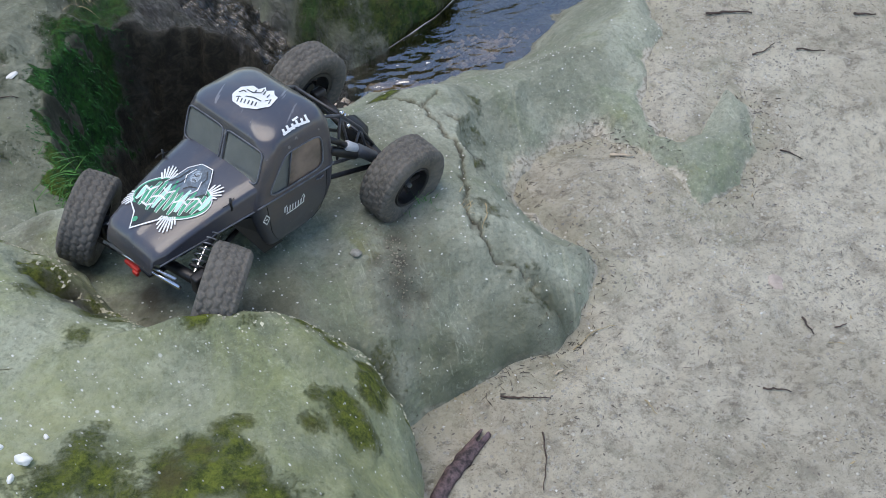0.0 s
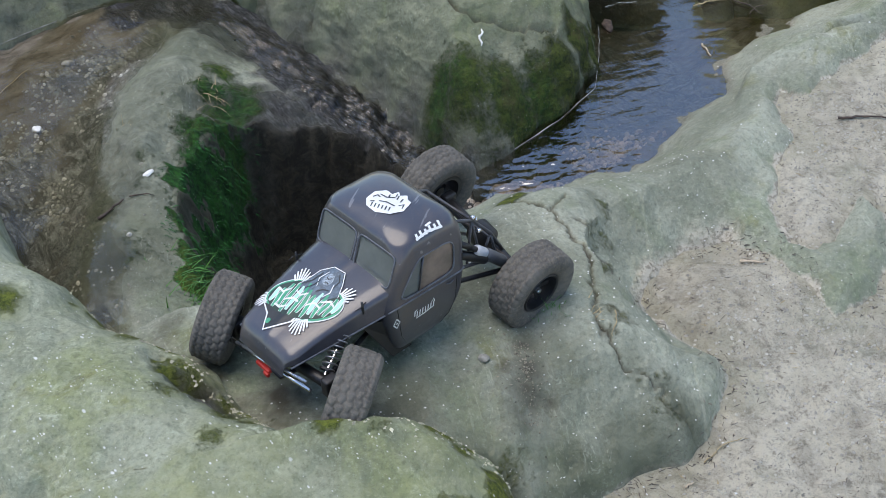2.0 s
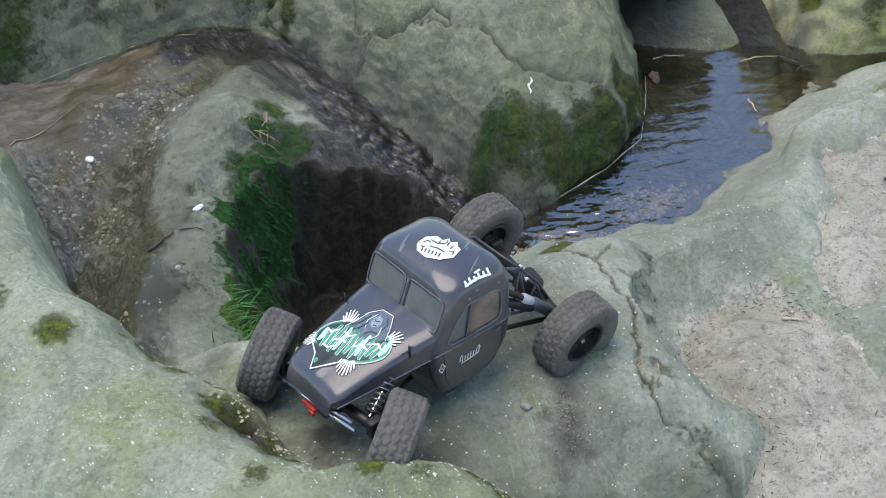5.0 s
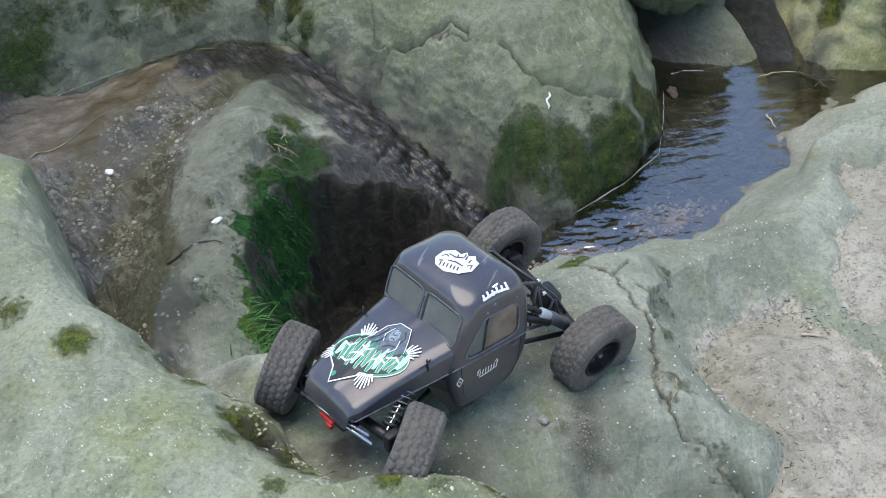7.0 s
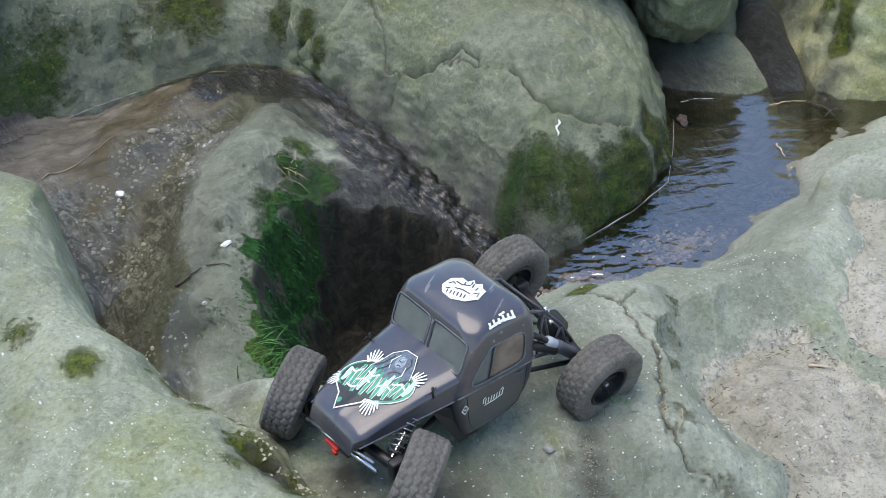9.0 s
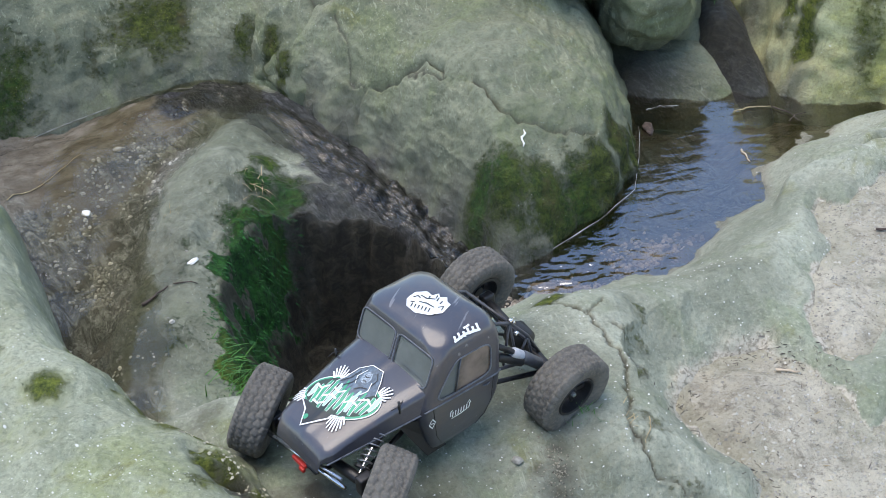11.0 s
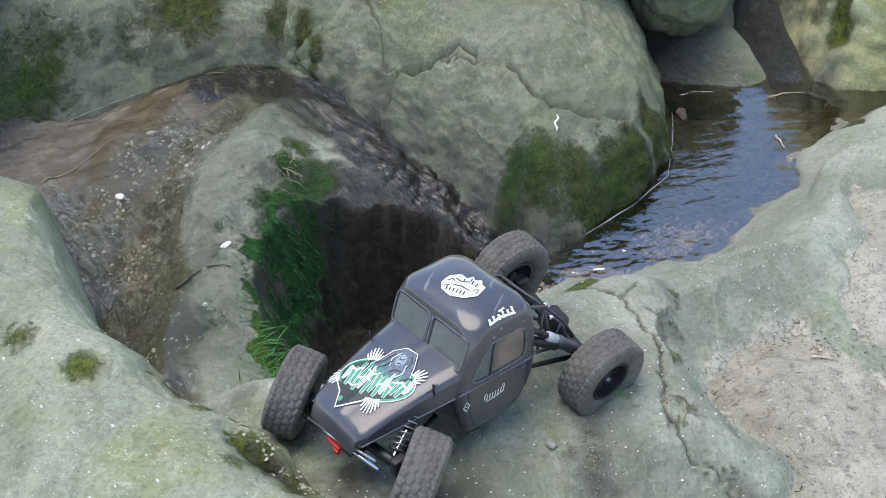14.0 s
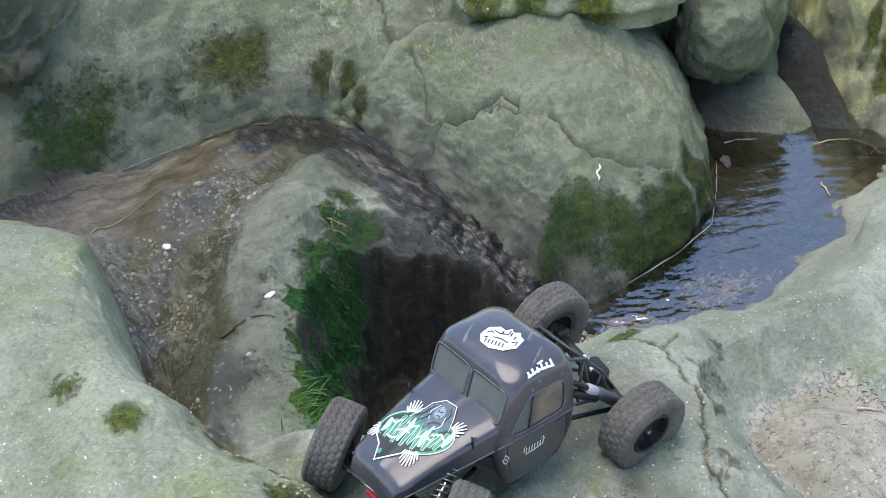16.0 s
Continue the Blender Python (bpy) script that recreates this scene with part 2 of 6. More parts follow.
    h = n.math("ADD", h, n.math("MULTIPLY", wet, n.math("ADD", n.math("MULTIPLY", streak, 1.1), n.math("MULTIPLY", grit, 0.5))))
    h = n.math("ADD", h, n.math("MULTIPLY", soak_dark, n.math("MULTIPLY", run, 2.2)))
    h = n.math("ADD", h, n.math("MULTIPLY", pit, n.math("MULTIPLY", n.noise(60.0, 6, 0.8), 3.0)))
    n.bump(h, 1.0, 0.0065)
    return n.set(Base_Color=col, Roughness=rough, Specular_IOR_Level=n.ramp(soak_dark, 0.3, 0.9, 0.4, 0.5))


STONE = stone("green_sandstone", (0.42, 0.44, 0.345), (0.205, 0.226, 0.166), (0.345, 0.352, 0.282), (0.22, 0.262, 0.155))
GREY = stone("grey_sandstone", (0.265, 0.28, 0.19), (0.135, 0.15, 0.096), (0.265, 0.27, 0.175), (0.175, 0.208, 0.095), graze_by=0.75, moss_tones=((0.026, 0.042, 0.009), (0.115, 0.145, 0.027)))
PALE = stone("pale_sandstone", (0.375, 0.40, 0.295), (0.155, 0.178, 0.112), (0.325, 0.335, 0.235), (0.265, 0.298, 0.14), 0.06)
OCHRE = stone("ochre_sandstone", (0.50, 0.51, 0.29), (0.27, 0.27, 0.13), (0.38, 0.33, 0.16), (0.40, 0.41, 0.10))


def sand_material():
    n = Net("damp_sand")
    big, mid, fine = n.noise(4.0, 5, 0.65, distortion=0.4), n.noise(22.0, 7, 0.75, distortion=0.5), n.noise(170.0, 5, 0.8)
    clod = n.cells(55.0, feature="SMOOTH_F1")
    col = n.mix(n.ramp(big, 0.36, 0.62), (0.52, 0.48, 0.37), (0.70, 0.655, 0.52))
    col = n.mix(n.ramp(mid, 0.44, 0.68, 0, 0.75), col, (0.31, 0.28, 0.22))
    col = n.mix(n.ramp(n.noise(58.0, 6, 0.8), 0.5, 0.66, 0, 0.7), col, (0.19, 0.168, 0.13))
    col = n.mix(n.ramp(n.noise(75.0, 5, 0.75, distortion=0.8), 0.54, 0.68, 0, 0.6), col, (0.66, 0.63, 0.55))
    col = n.mix(n.ramp(fine, 0.52, 0.68, 0, 0.5), col, (0.13, 0.12, 0.105))
    # thin green film where the sand is packed
    col = n.mix(n.math("MULTIPLY", n.ramp(n.noise(6.0, 5, 0.7), 0.52, 0.68, 0, 0.35), n.ramp(mid, 0.4, 0.6)), col, (0.26, 0.275, 0.19))
    col = n.mix(n.ramp(n.math("ADD", n.attr("film"), n.math("SUBTRACT", n.noise(30.0, 6, 0.75), 0.5)), 0.4, 1.2, 0, 0.55), col, n.mix(n.ramp(mid, 0.4, 0.65), (0.46, 0.45, 0.335), (0.33, 0.32, 0.23)))
    h = n.math("ADD", n.math("MULTIPLY", fine, 0.5), n.math("ADD", n.math("MULTIPLY", n.noise(38.0, 7, 0.8), 1.3), n.math("MULTIPLY", clod, 0.5)))
    n.bump(h, 1.0, 0.008)
    return n.set(Base_Color=col, Roughness=0.9, Specular_IOR_Level=0.25)


SAND = sand_material()


def plain(name, color, rough=0.5, metal=0.0, vary=0.25, scale=60.0, relief=0.0, spec=0.5):
    n = Net(name)
    f = n.noise(scale, 5, 0.65)
    n.bump(f, 1.0, relief) if relief else None
    return n.set(Base_Color=n.mix(n.ramp(f, 0.3, 0.7), [c * (1 - vary) for c in color], [min(1, c * (1 + vary)) for c in color]),
                 Roughness=n.ramp(f, 0.3, 0.7, rough * 0.85, min(1, rough * 1.15)), Metallic=metal, Specular_IOR_Level=spec)


def water_material(name, ior, rough, tint=(0.90, 0.87, 0.80)):
    """Shallow clear water: a glossy skin over what lies under it."""
    n = Net(name)
    rip = n.noise(30.0, 3, 0.5, vec=n.stretch(0.7, 2.0, 1.0, 10), distortion=0.6)
    kinds = ("ShaderNodeBump", "ShaderNodeFresnel", "ShaderNodeBsdfTransparent", "ShaderNodeBsdfGlossy", "ShaderNodeMixShader")
    bump, fresnel, clear, gloss, mix = (n.nt.nodes.new(k) for k in kinds)
    bump.inputs["Strength"].default_value, bump.inputs["Distance"].default_value = 0.45, 0.003
    n.nt.links.new(rip, bump.inputs["Height"])
    fresnel.inputs["IOR"].default_value = ior
    clear.inputs["Color"].default_value = (*tint, 1.0)
    gloss.inputs["Roughness"].default_value = rough
    n.nt.links.new(bump.outputs[0], fresnel.inputs["Normal"]), n.nt.links.new(bump.outputs[0], gloss.inputs["Normal"])
    n.nt.links.new(fresnel.outputs[0], mix.inputs[0]), n.nt.links.new(clear.outputs[0], mix.inputs[1]), n.nt.links.new(gloss.outputs[0], mix.inputs[2])
    n.nt.links.new(mix.outputs[0], n.nt.nodes["Material Output"].inputs["Surface"])
    n.nt.nodes.remove(n.bsdf)
    return n.m


WATER = water_material("pool_water", 3.2, 0.02, (0.92, 0.89, 0.82))
CASCADE_FILM = water_material("cascade_film", 1.45, 0.2, (0.92, 0.93, 0.9))
FILM = water_material("stream_film", 1.5, 0.08, (0.92, 0.93, 0.88))

# ---- the ground: bedrock, pit, stream bed ----
SHELF = [(-0.50, 1.30), (-0.28, 1.30), (-0.16, 1.275), (-0.02, 1.39), (0.06, 1.50), (0.13, 1.555), (0.235, 1.535), (0.29, 1.46), (0.305, 1.33), (0.32, 1.20), (0.37, 1.115), (0.37, 1.075), (0.27, 1.04), (0.17, 1.01), (0.09, 0.97), (-0.10, 0.92), (-0.50, 0.95)]
CASCADE = [(-0.47, 2.36, -0.035), (-0.38, 2.355, -0.038), (-0.31, 2.31, -0.045), (-0.235, 2.25, -0.055), (-0.17, 2.17, -0.07), (-0.105, 2.085, -0.085), (-0.03, 2.01, -0.105), (0.045, 1.91, -0.125), (0.10, 1.83, -0.145), (0.15, 1.74, -0.18)]
HOLE = [(-0.262, 1.905), (-0.171, 1.95), (-0.086, 1.975), (-0.022, 1.935), (0.047, 1.845), (0.11, 1.74), (0.12, 1.60), (0.03, 1.42), (-0.15, 1.30), (-0.24, 1.36), (-0.29, 1.46), (-0.318, 1.55), (-0.338, 1.65), (-0.34, 1.75), (-0.315, 1.85)]
BANK_LIP = [(-1.0, 2.06), (-0.894, 2.143), (-0.857, 2.181), (-0.809, 2.229), (-0.76, 2.28), (-0.708, 2.319), (-0.653, 2.355), (-0.608, 2.383), (-0.574, 2.403), (-0.49, 2.428), (-0.415, 2.432), (-0.364, 2.412)]
LEFT_CHANNEL = [(-0.44, 2.36, -0.035), (-0.60, 2.15, -0.05), (-0.62, 1.9, -0.09), (-0.58, 1.65, -0.15), (-0.52, 1.35, -0.2)]
TONGUE = [(-0.33, 2.22, -0.035), (-0.355, 2.08, 0.0), (-0.385, 1.9, 0.005), (-0.40, 1.72, -0.01), (-0.405, 1.5, -0.03), (-0.36, 1.34, -0.03)]
OUTFLOW = [(0.62, 2.15, -0.15), (0.42, 1.87, -0.14), (0.24, 1.75, -0.135), (0.13, 1.70, -0.2)]


def bedrock_height(x, y):
    wob = 0.012 * fbm(x, y, 0, 0.25, 3, 11)
    xx, yy = x + 0.02 * vnoise(x * 7, y * 7, 0, 31), y + 0.02 * vnoise(x * 7, y * 7, 0, 32)
    floor = -0.16 + 0.5 * wob
    left = -0.046 - 0.06 * sstep(2.3, 1.4, y) + 0.25 * np.maximum(0, -0.72 - x)
    floor = floor + (left - floor) * sstep(-0.22, -0.42, x)
    h = smax(floor, ridge(xx, yy, TONGUE, 0.07, 0.75) + wob, 0.03)
    dc, zc = along(xx, yy, CASCADE)
    h = smax(h, zc + 0.006 - 0.32 * np.maximum(0, dc - 0.05), 0.03)
    # a low step of silt along the far bank
    du, _ = along(xx, yy, [(px, py, 0.0) for px, py in BANK_LIP])
    h = h - 0.014 * sstep(0.038, 0.028, du + 0.006 * vnoise(x * 25, y * 25, 0, 38)) * sstep(-0.42, -0.5, x)
    d = inside(xx, yy, SHELF)
    top = 0.073 - 0.62 * np.maximum(0, x - 0.215 + 1.0 * np.clip(1.12 - y, -0.1, 0.3) + 0.01 * vnoise(x * 12, y * 12, 0, 15)) - 0.25 * np.maximum(0, -0.24 - x)
    out = np.maximum(0, -d)
    shelf = top + 0.4 * wob - (0.8 + 0.7 * sstep(1.14, 1.05, y)) * (np.sqrt(out ** 2 + 0.04 ** 2) - 0.04) - 0.35 * np.maximum(0, 0.05 - d) ** 2 / 0.1
    h = smax(h, shelf, 0.03)
    bank = ridge(xx, yy, [(0.24, 1.48, 0.055), (0.42, 1.535, 0.02), (0.56, 1.66, 0.02), (0.74, 1.82, 0.03), (0.89, 1.94, 0.03), (1.25, 2.03, 0.045)], 0.085, 0.95)
    h = smax(h, bank + wob, 0.04)
    arm = ridge(xx, yy, [(0.55, 1.58, 0.0), (0.555, 1.50, -0.02), (0.575, 1.42, -0.03), (0.61, 1.39, -0.028), (0.655, 1.42, -0.024), (0.63, 1.35, -0.034)], 0.03, 0.6)
    h = smax(h, arm, 0.03)
    # the pit beside the shelf
    wx, wy = x + 0.014 * fbm(x, y, 0, 0.07, 3, 5) + 0.004 * vnoise(x * 60, y * 60, 0, 6), y + 0.014 * fbm(x, y, 0, 0.07, 3, 7) + 0.004 * vnoise(x * 60, y * 60, 0, 8)
    dh = inside(wx, wy, HOLE)
    solid = sstep(-0.045, 0.005, d)
    # worn rubble round the hole and runnels down the wet apron
    flank = sstep(-0.20, -0.06, dh) * sstep(0.05, 0.0, dh) * sstep(1.60, 1.85, y) * (1 - solid)
    h = h + flank * (0.011 * fbm(x, y, 0, 0.05, 4, 26) - 0.006 * np.abs(fbm(x, y, 0, 0.025, 3, 27)))
    fs, fn = 0.616 * x - 0.788 * y, 0.788 * x + 0.616 * y
    run = sstep(0.10, 0.04, dc)
    h = h - 0.008 * run + run * (0.006 * fbm(fs * 0.35, fn * 1.5, 0, 0.045, 4, 28) - 0.003 * np.abs(fbm(fs * 0.25, fn * 2, 0, 0.02, 2, 29)))
    bottom = -0.33 + 0.03 * fbm(x, y, 0, 0.1, 4, 30)
    deep = h - (2.4 + 3.2 * sstep(1.78, 1.90, y)) * np.maximum(0, dh)
    deep = deep + 0.010 * sstep(0.0, 0.03, dh) * fbm(x, y, h - deep, 0.05, 4, 39)
    h = np.maximum(deep, np.minimum(h, bottom)) * (1 - solid) + h * solid
    dc, zc = along(xx, yy, OUTFLOW)
    h = smin(h, np.maximum(zc, -0.125 - 0.5 * sstep(0.2, 0.13, x)) + 40.0 * np.maximum(0, dc - 0.06) ** 2, 0.02)
    # the bank falls away into the pool
    dp = inside(x + 0.012 * vnoise(x * 14, y * 14, 0, 33), y + 0.012 * vnoise(x * 14, y * 14, 0, 34), POOL)
    h = smin(h, -0.101 + 0.74 * np.maximum(0, -dp) - (0.35 - 0.27 * sstep(0.56, 0.66, x)) * np.clip(dp, 0, 0.12) + np.where(dp > 0, 0.003 * fbm(x, y, 0, 0.03, 3, 35), 0), 0.015)
    # sand lies against the rock
    e = inside(x + 0.006 * vnoise(x * 30, y * 30, 0, 36), y + 0.006 * vnoise(x * 30, y * 30, 0, 37), ROCK)
    s = sand_height(x, y)
    h = np.where(x > 0.1, smax(h, s + np.minimum(1.0 * e, 0.022), 0.012), h)
    lip = sstep(1.30, 1.12, y) * sstep(0.03, 0.20, x) * sstep(-0.01, 0.0, e)
    f = np.clip((e + 0.004) / 0.022, 0, 1)
    dome = smin(s + 0.026 * (1 - (1 - f) ** 2) + 0.92 * np.maximum(e, 0), 0.07 + 0.0 * s, 0.03) + 0.3 * wob
    h = h + lip * (dome - h)
    h = np.where((x > 0.1) & (e < 0.08), smin(h, np.where(y > 1.6, np.maximum(s, -0.06), s) + 0.002 + (1.1 + 2.0 * lip) * e, 0.01), h)
    # crack across the shelf
    for pts, depth in ((CRACK, 0.0065), (CRACK_B, 0.005), (CRACK_C, 0.004)):
        jx, jy = x + 0.006 * vnoise(x * 60, y * 60, 0, 61) + 0.003 * vnoise(x * 170, y * 170, 0, 63), y + 0.006 * vnoise(x * 60, y * 60, 0, 62) + 0.003 * vnoise(x * 170, y * 170, 0, 64)
        dk, _ = along(jx, jy, pts)
        h = h - depth * np.exp(-(dk / 0.0025) ** 2)
    h = h + 0.004 * fbm(x, y, 0, 0.06, 4, 21) + 0.0012 * fbm(x, y, 0, 0.012, 2, 25)
    return h


CRACK = [(0.20, 1.475, 0), (0.203, 1.463, 0), (0.229, 1.433, 0), (0.254, 1.405, 0), (0.275, 1.355, 0), (0.285, 1.297, 0), (0.28, 1.234, 0), (0.27, 1.191, 0), (0.28, 1.156, 0), (0.302, 1.131, 0), (0.328, 1.122, 0), (0.363, 1.094, 0), (0.385, 1.083, 0)]
CRACK_B = [(0.275, 1.46, 0), (0.247, 1.418, 0)]
CRACK_C = [(0.278, 1.402, 0), (0.305, 1.386, 0), (0.33, 1.374, 0)]
POOL = [(0.109, 1.654), (0.163, 1.695), (0.25, 1.685), (0.309, 1.69), (0.369, 1.704), (0.43, 1.713), (0.488, 1.755), (0.555, 1.825), (0.65, 1.914), (0.662, 1.98), (0.69, 2.026), (0.763, 2.08), (0.84, 2.10), (0.88, 2.16), (0.86, 2.3), (0.6, 2.45), (0.35, 2.3), (0.3, 1.95), (0.15, 1.78)]
ROCK = [(-1.5, 1.0), (-0.2, 0.75), (0.12, 0.93), (0.198, 0.993), (0.262, 1.018), (0.311, 1.038), (0.37, 1.062), (0.4, 1.077), (0.455, 1.18), (0.424, 1.223), (0.377, 1.303), (0.37, 1.354), (0.407, 1.41), (0.471, 1.453), (0.53, 1.459), (0.573, 1.417), (0.617, 1.34), (0.639, 1.267), (0.702, 1.303), (0.76, 1.374), (0.782, 1.448), (0.752, 1.499), (0.718, 1.454), (0.681, 1.404), (0.647, 1.391), (0.618, 1.421), (0.612, 1.465), (0.644, 1.581), (0.668, 1.61), (0.696, 1.642), (0.694, 1.696), (0.688, 1.741), (0.712, 1.781), (0.75, 1.75), (0.95, 1.90), (1.3, 1.98), (1.6, 2.3), (1.6, 2.9), (-1.5, 2.9)]


def spots(x, y, marks):
    """A spread of soft round patches (x, y, radius, strength)."""
    r = np.zeros(np.shape(x))
    for cx, cy, rad, s in marks:
        r = np.maximum(r, s * np.exp(-((x - cx) ** 2 + (y - cy) ** 2) / rad ** 2))
    return r


def build_bedrock():
    xs = np.concatenate([np.arange(-1.35, -0.46, 0.006), np.arange(-0.46, 0.16, 0.0032), np.arange(0.16, 0.40, 0.0024), np.arange(0.40, 1.35, 0.006)])
    ys = np.concatenate([np.arange(0.55, 0.96, 0.008), np.arange(0.96, 1.56, 0.0024), np.arange(1.56, 2.44, 0.0036), np.arange(2.44, 2.75, 0.01)])
    X, Y = np.meshgrid(xs, ys, indexing="ij")
    Z = bedrock_height(X, Y)
    dl, _ = along(X, Y, LEFT_CHANNEL)
    dc, _ = along(X, Y, CASCADE)
    do, _ = along(X, Y, OUTFLOW)
    wet = np.maximum(sstep(0.2, 0.1, dl + 0.03 * fbm(X, Y, 0, 0.1, 3, 3)), sstep(0.13, 0.05, do))
    wet *= np.maximum(sstep(-0.34, -0.43, X), sstep(0.1, 0.2, X))
    dt, _ = along(X, Y, TONGUE)
    wet = np.maximum(wet, sstep(0.045, 0.10, dt + 0.03 * fbm(X, Y, 0, 0.07, 3, 8)) * sstep(-0.38, -0.44, X) * sstep(1.3, 1.4, Y))
    pool = sstep(-0.085, -0.11, Z) * sstep(0.14, 0.2, X) * sstep(1.62, 1.7, Y)
    wet = np.maximum(wet, pool)
    dh = inside(X + 0.012 * fbm(X, Y, 0, 0.07, 3, 5), Y + 0.012 * fbm(X, Y, 0, 0.07, 3, 7), HOLE)
    on_shelf = sstep(-0.03, 0.01, inside(X, Y, SHELF))
    ragged = fbm(X, Y, 0, 0.06, 4, 14)
    soak_dark = sstep(0.105, 0.05, dc + 0.025 * ragged)
    soak_dark = np.maximum(soak_dark, 0.75 * sstep(-0.16, -0.04, dh + 0.05 * ragged) * sstep(1.82, 1.95, Y) * sstep(-0.36, -0.28, X))
    # hole wall and floor: mud colour that also holds their shade
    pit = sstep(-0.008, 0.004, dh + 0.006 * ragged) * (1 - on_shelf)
    # bed darker towards the far left, beside the bank
    soak_dark = np.maximum(soak_dark, 0.9 * sstep(-0.72, -0.95, X) * sstep(1.9, 2.1, Y))
    soak_dark = np.maximum(soak_dark, 0.15 * pool)
    wall = sstep(-0.035, 0.0, dh + 0.02 * ragged) * sstep(0.085, 0.06, dh + 0.02 * ragged) * sstep(-0.2, -0.26, X + 0.02 * ragged) * sstep(2.0, 1.9, Y) * sstep(-0.35, 0.05, fbm(X, Y, Z, 0.06, 4, 17) - 0.02)
    silt = sstep(0.24, 0.12, along(X, Y, [(px, py, 0.0) for px, py in BANK_LIP])[0] + 0.03 * ragged) * sstep(-0.42, -0.48, X)
    silt = np.maximum(silt, 0.9 * sstep(1.92, 1.78, Y) * pool)
    silt = np.maximum(silt, sstep(0.58, 0.63, X + 0.03 * ragged) * sstep(1.9, 2.0, Y))
    moss = spots(X, Y, [(-0.265, 1.94, 0.05, 0.85), (-0.235, 1.98, 0.04, 0.75), (-0.26, 1.84, 0.05, 0.9), (-0.285, 2.07, 0.045, 0.7), (-0.24, 2.02, 0.05, 0.75), (-0.29, 2.0, 0.05, 0.7), (-0.295, 1.86, 0.06, 0.85), (-0.28, 1.78, 0.07, 1.0), (-0.275, 1.68, 0.07, 1.0), (-0.265, 1.57, 0.06, 0.9), (-0.245, 1.62, 0.07, 1.0), (-0.37, 1.75, 0.11, 0.32), (-0.36, 1.95, 0.1, 0.3), (-0.38, 1.55, 0.1, 0.3), (0.202, 1.498, 0.03, 0.95), (0.334, 1.456, 0.03, 0.42), (0.328, 1.41, 0.03, 0.42), (0.322, 1.367, 0.03, 0.4), (0.29, 1.17, 0.025, 0.4),
                        (0.31, 1.40, 0.025, 0.4), (0.30, 1.2, 0.04, 0.45), (0.34, 1.1, 0.05, 0.4), (0.12, 1.0, 0.05, 0.4), (-0.15, 1.04, 0.05, 0.35)])
    moss = np.maximum(moss * (1 - 0.9 * pit), wall)
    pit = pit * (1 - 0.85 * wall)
    # algae film; spots on the shelf lip also paint in its front's shade
    algae = np.maximum(0.62 * sstep(0.16, 0.05, dt) * sstep(1.35, 1.5, Y), spots(X, Y, [(0.2, 1.02, 0.07, 0.7), (0.3, 1.05, 0.07, 0.75), (0.37, 1.09, 0.05, 0.7), (0.1, 0.99, 0.07, 0.7), (0.40, 1.2, 0.06, 0.5), (0.36, 1.32, 0.06, 0.4), (0.0, 1.08, 0.12, 0.5), (0.25, 1.12, 0.12, 0.5), (0.15, 1.2, 0.15, 0.3), (0.35, 1.5, 0.12, 0.45), (0.5, 1.6, 0.15, 0.4), (0.15, 1.3, 0.2, 0.4), (0.3, 1.25, 0.1, 0.4), (0.7, 1.78, 0.15, 0.3)]))
    lush = spots(X, Y, [(-0.27, 1.75, 0.3, 1.0), (-0.27, 1.98, 0.12, 0.9)])
    jx, jy = X + 0.006 * vnoise(X * 60, Y * 60, 0, 61) + 0.003 * vnoise(X * 170, Y * 170, 0, 63), Y + 0.006 * vnoise(X * 60, Y * 60, 0, 62) + 0.003 * vnoise(X * 170, Y * 170, 0, 64)
    dirt_shade = np.maximum(np.exp(-(along(jx, jy, CRACK)[0] / 0.0027) ** 2) * (0.55 + 0.45 * sstep(-0.7, 0.2, fbm(X, Y, 0, 0.05, 2, 63))), 0.7 * np.exp(-(np.minimum(along(jx, jy, CRACK_B)[0], along(jx, jy, CRACK_C)[0]) / 0.0026) ** 2))
    # mud trail and pit-rim soil; gully by the truck's nose coloured darker
    soil_dark = spots(X, Y, [(-0.19, 1.97, 0.05, 1.0), (-0.23, 1.93, 0.035, 0.8), (-0.24, 2.04, 0.03, 0.7), (-0.23, 1.86, 0.03, 0.8), (-0.255, 1.45, 0.03, 0.4), (-0.02, 1.10, 0.08, 0.75), (-0.16, 1.10, 0.08, 1.0), (-0.24, 1.17, 0.07, 0.95), (-0.30, 1.26, 0.06, 0.7), (-0.06, 1.04, 0.06, 0.95), (-0.08, 1.14, 0.10, 0.7), (0.02, 1.06, 0.06, 0.5), (0.165, 1.09, 0.03, 0.85), (0.15, 1.06, 0.022, 0.8), (0.172, 1.12, 0.025, 0.9), (0.168, 1.155, 0.025, 0.9), (0.17, 1.195, 0.025, 0.85), (0.14, 1.12, 0.015, 0.7), (0.19, 1.085, 0.018, 0.7)])
    dirt_shade = np.maximum(dirt_shade, soil_dark * sstep(-0.9, 0.6, fbm(X, Y, 0, 0.05, 4, 66)))
    # shade line below the silt step, put into the colour
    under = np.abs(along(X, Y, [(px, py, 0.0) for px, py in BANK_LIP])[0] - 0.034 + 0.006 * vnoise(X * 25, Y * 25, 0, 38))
    dirt_shade = np.maximum(dirt_shade, 0.8 * np.exp(-(under / 0.007) ** 2) * sstep(-0.48, -0.54, X))
    S = sand_height(X, Y)
    edge = inside(X, Y, ROCK)
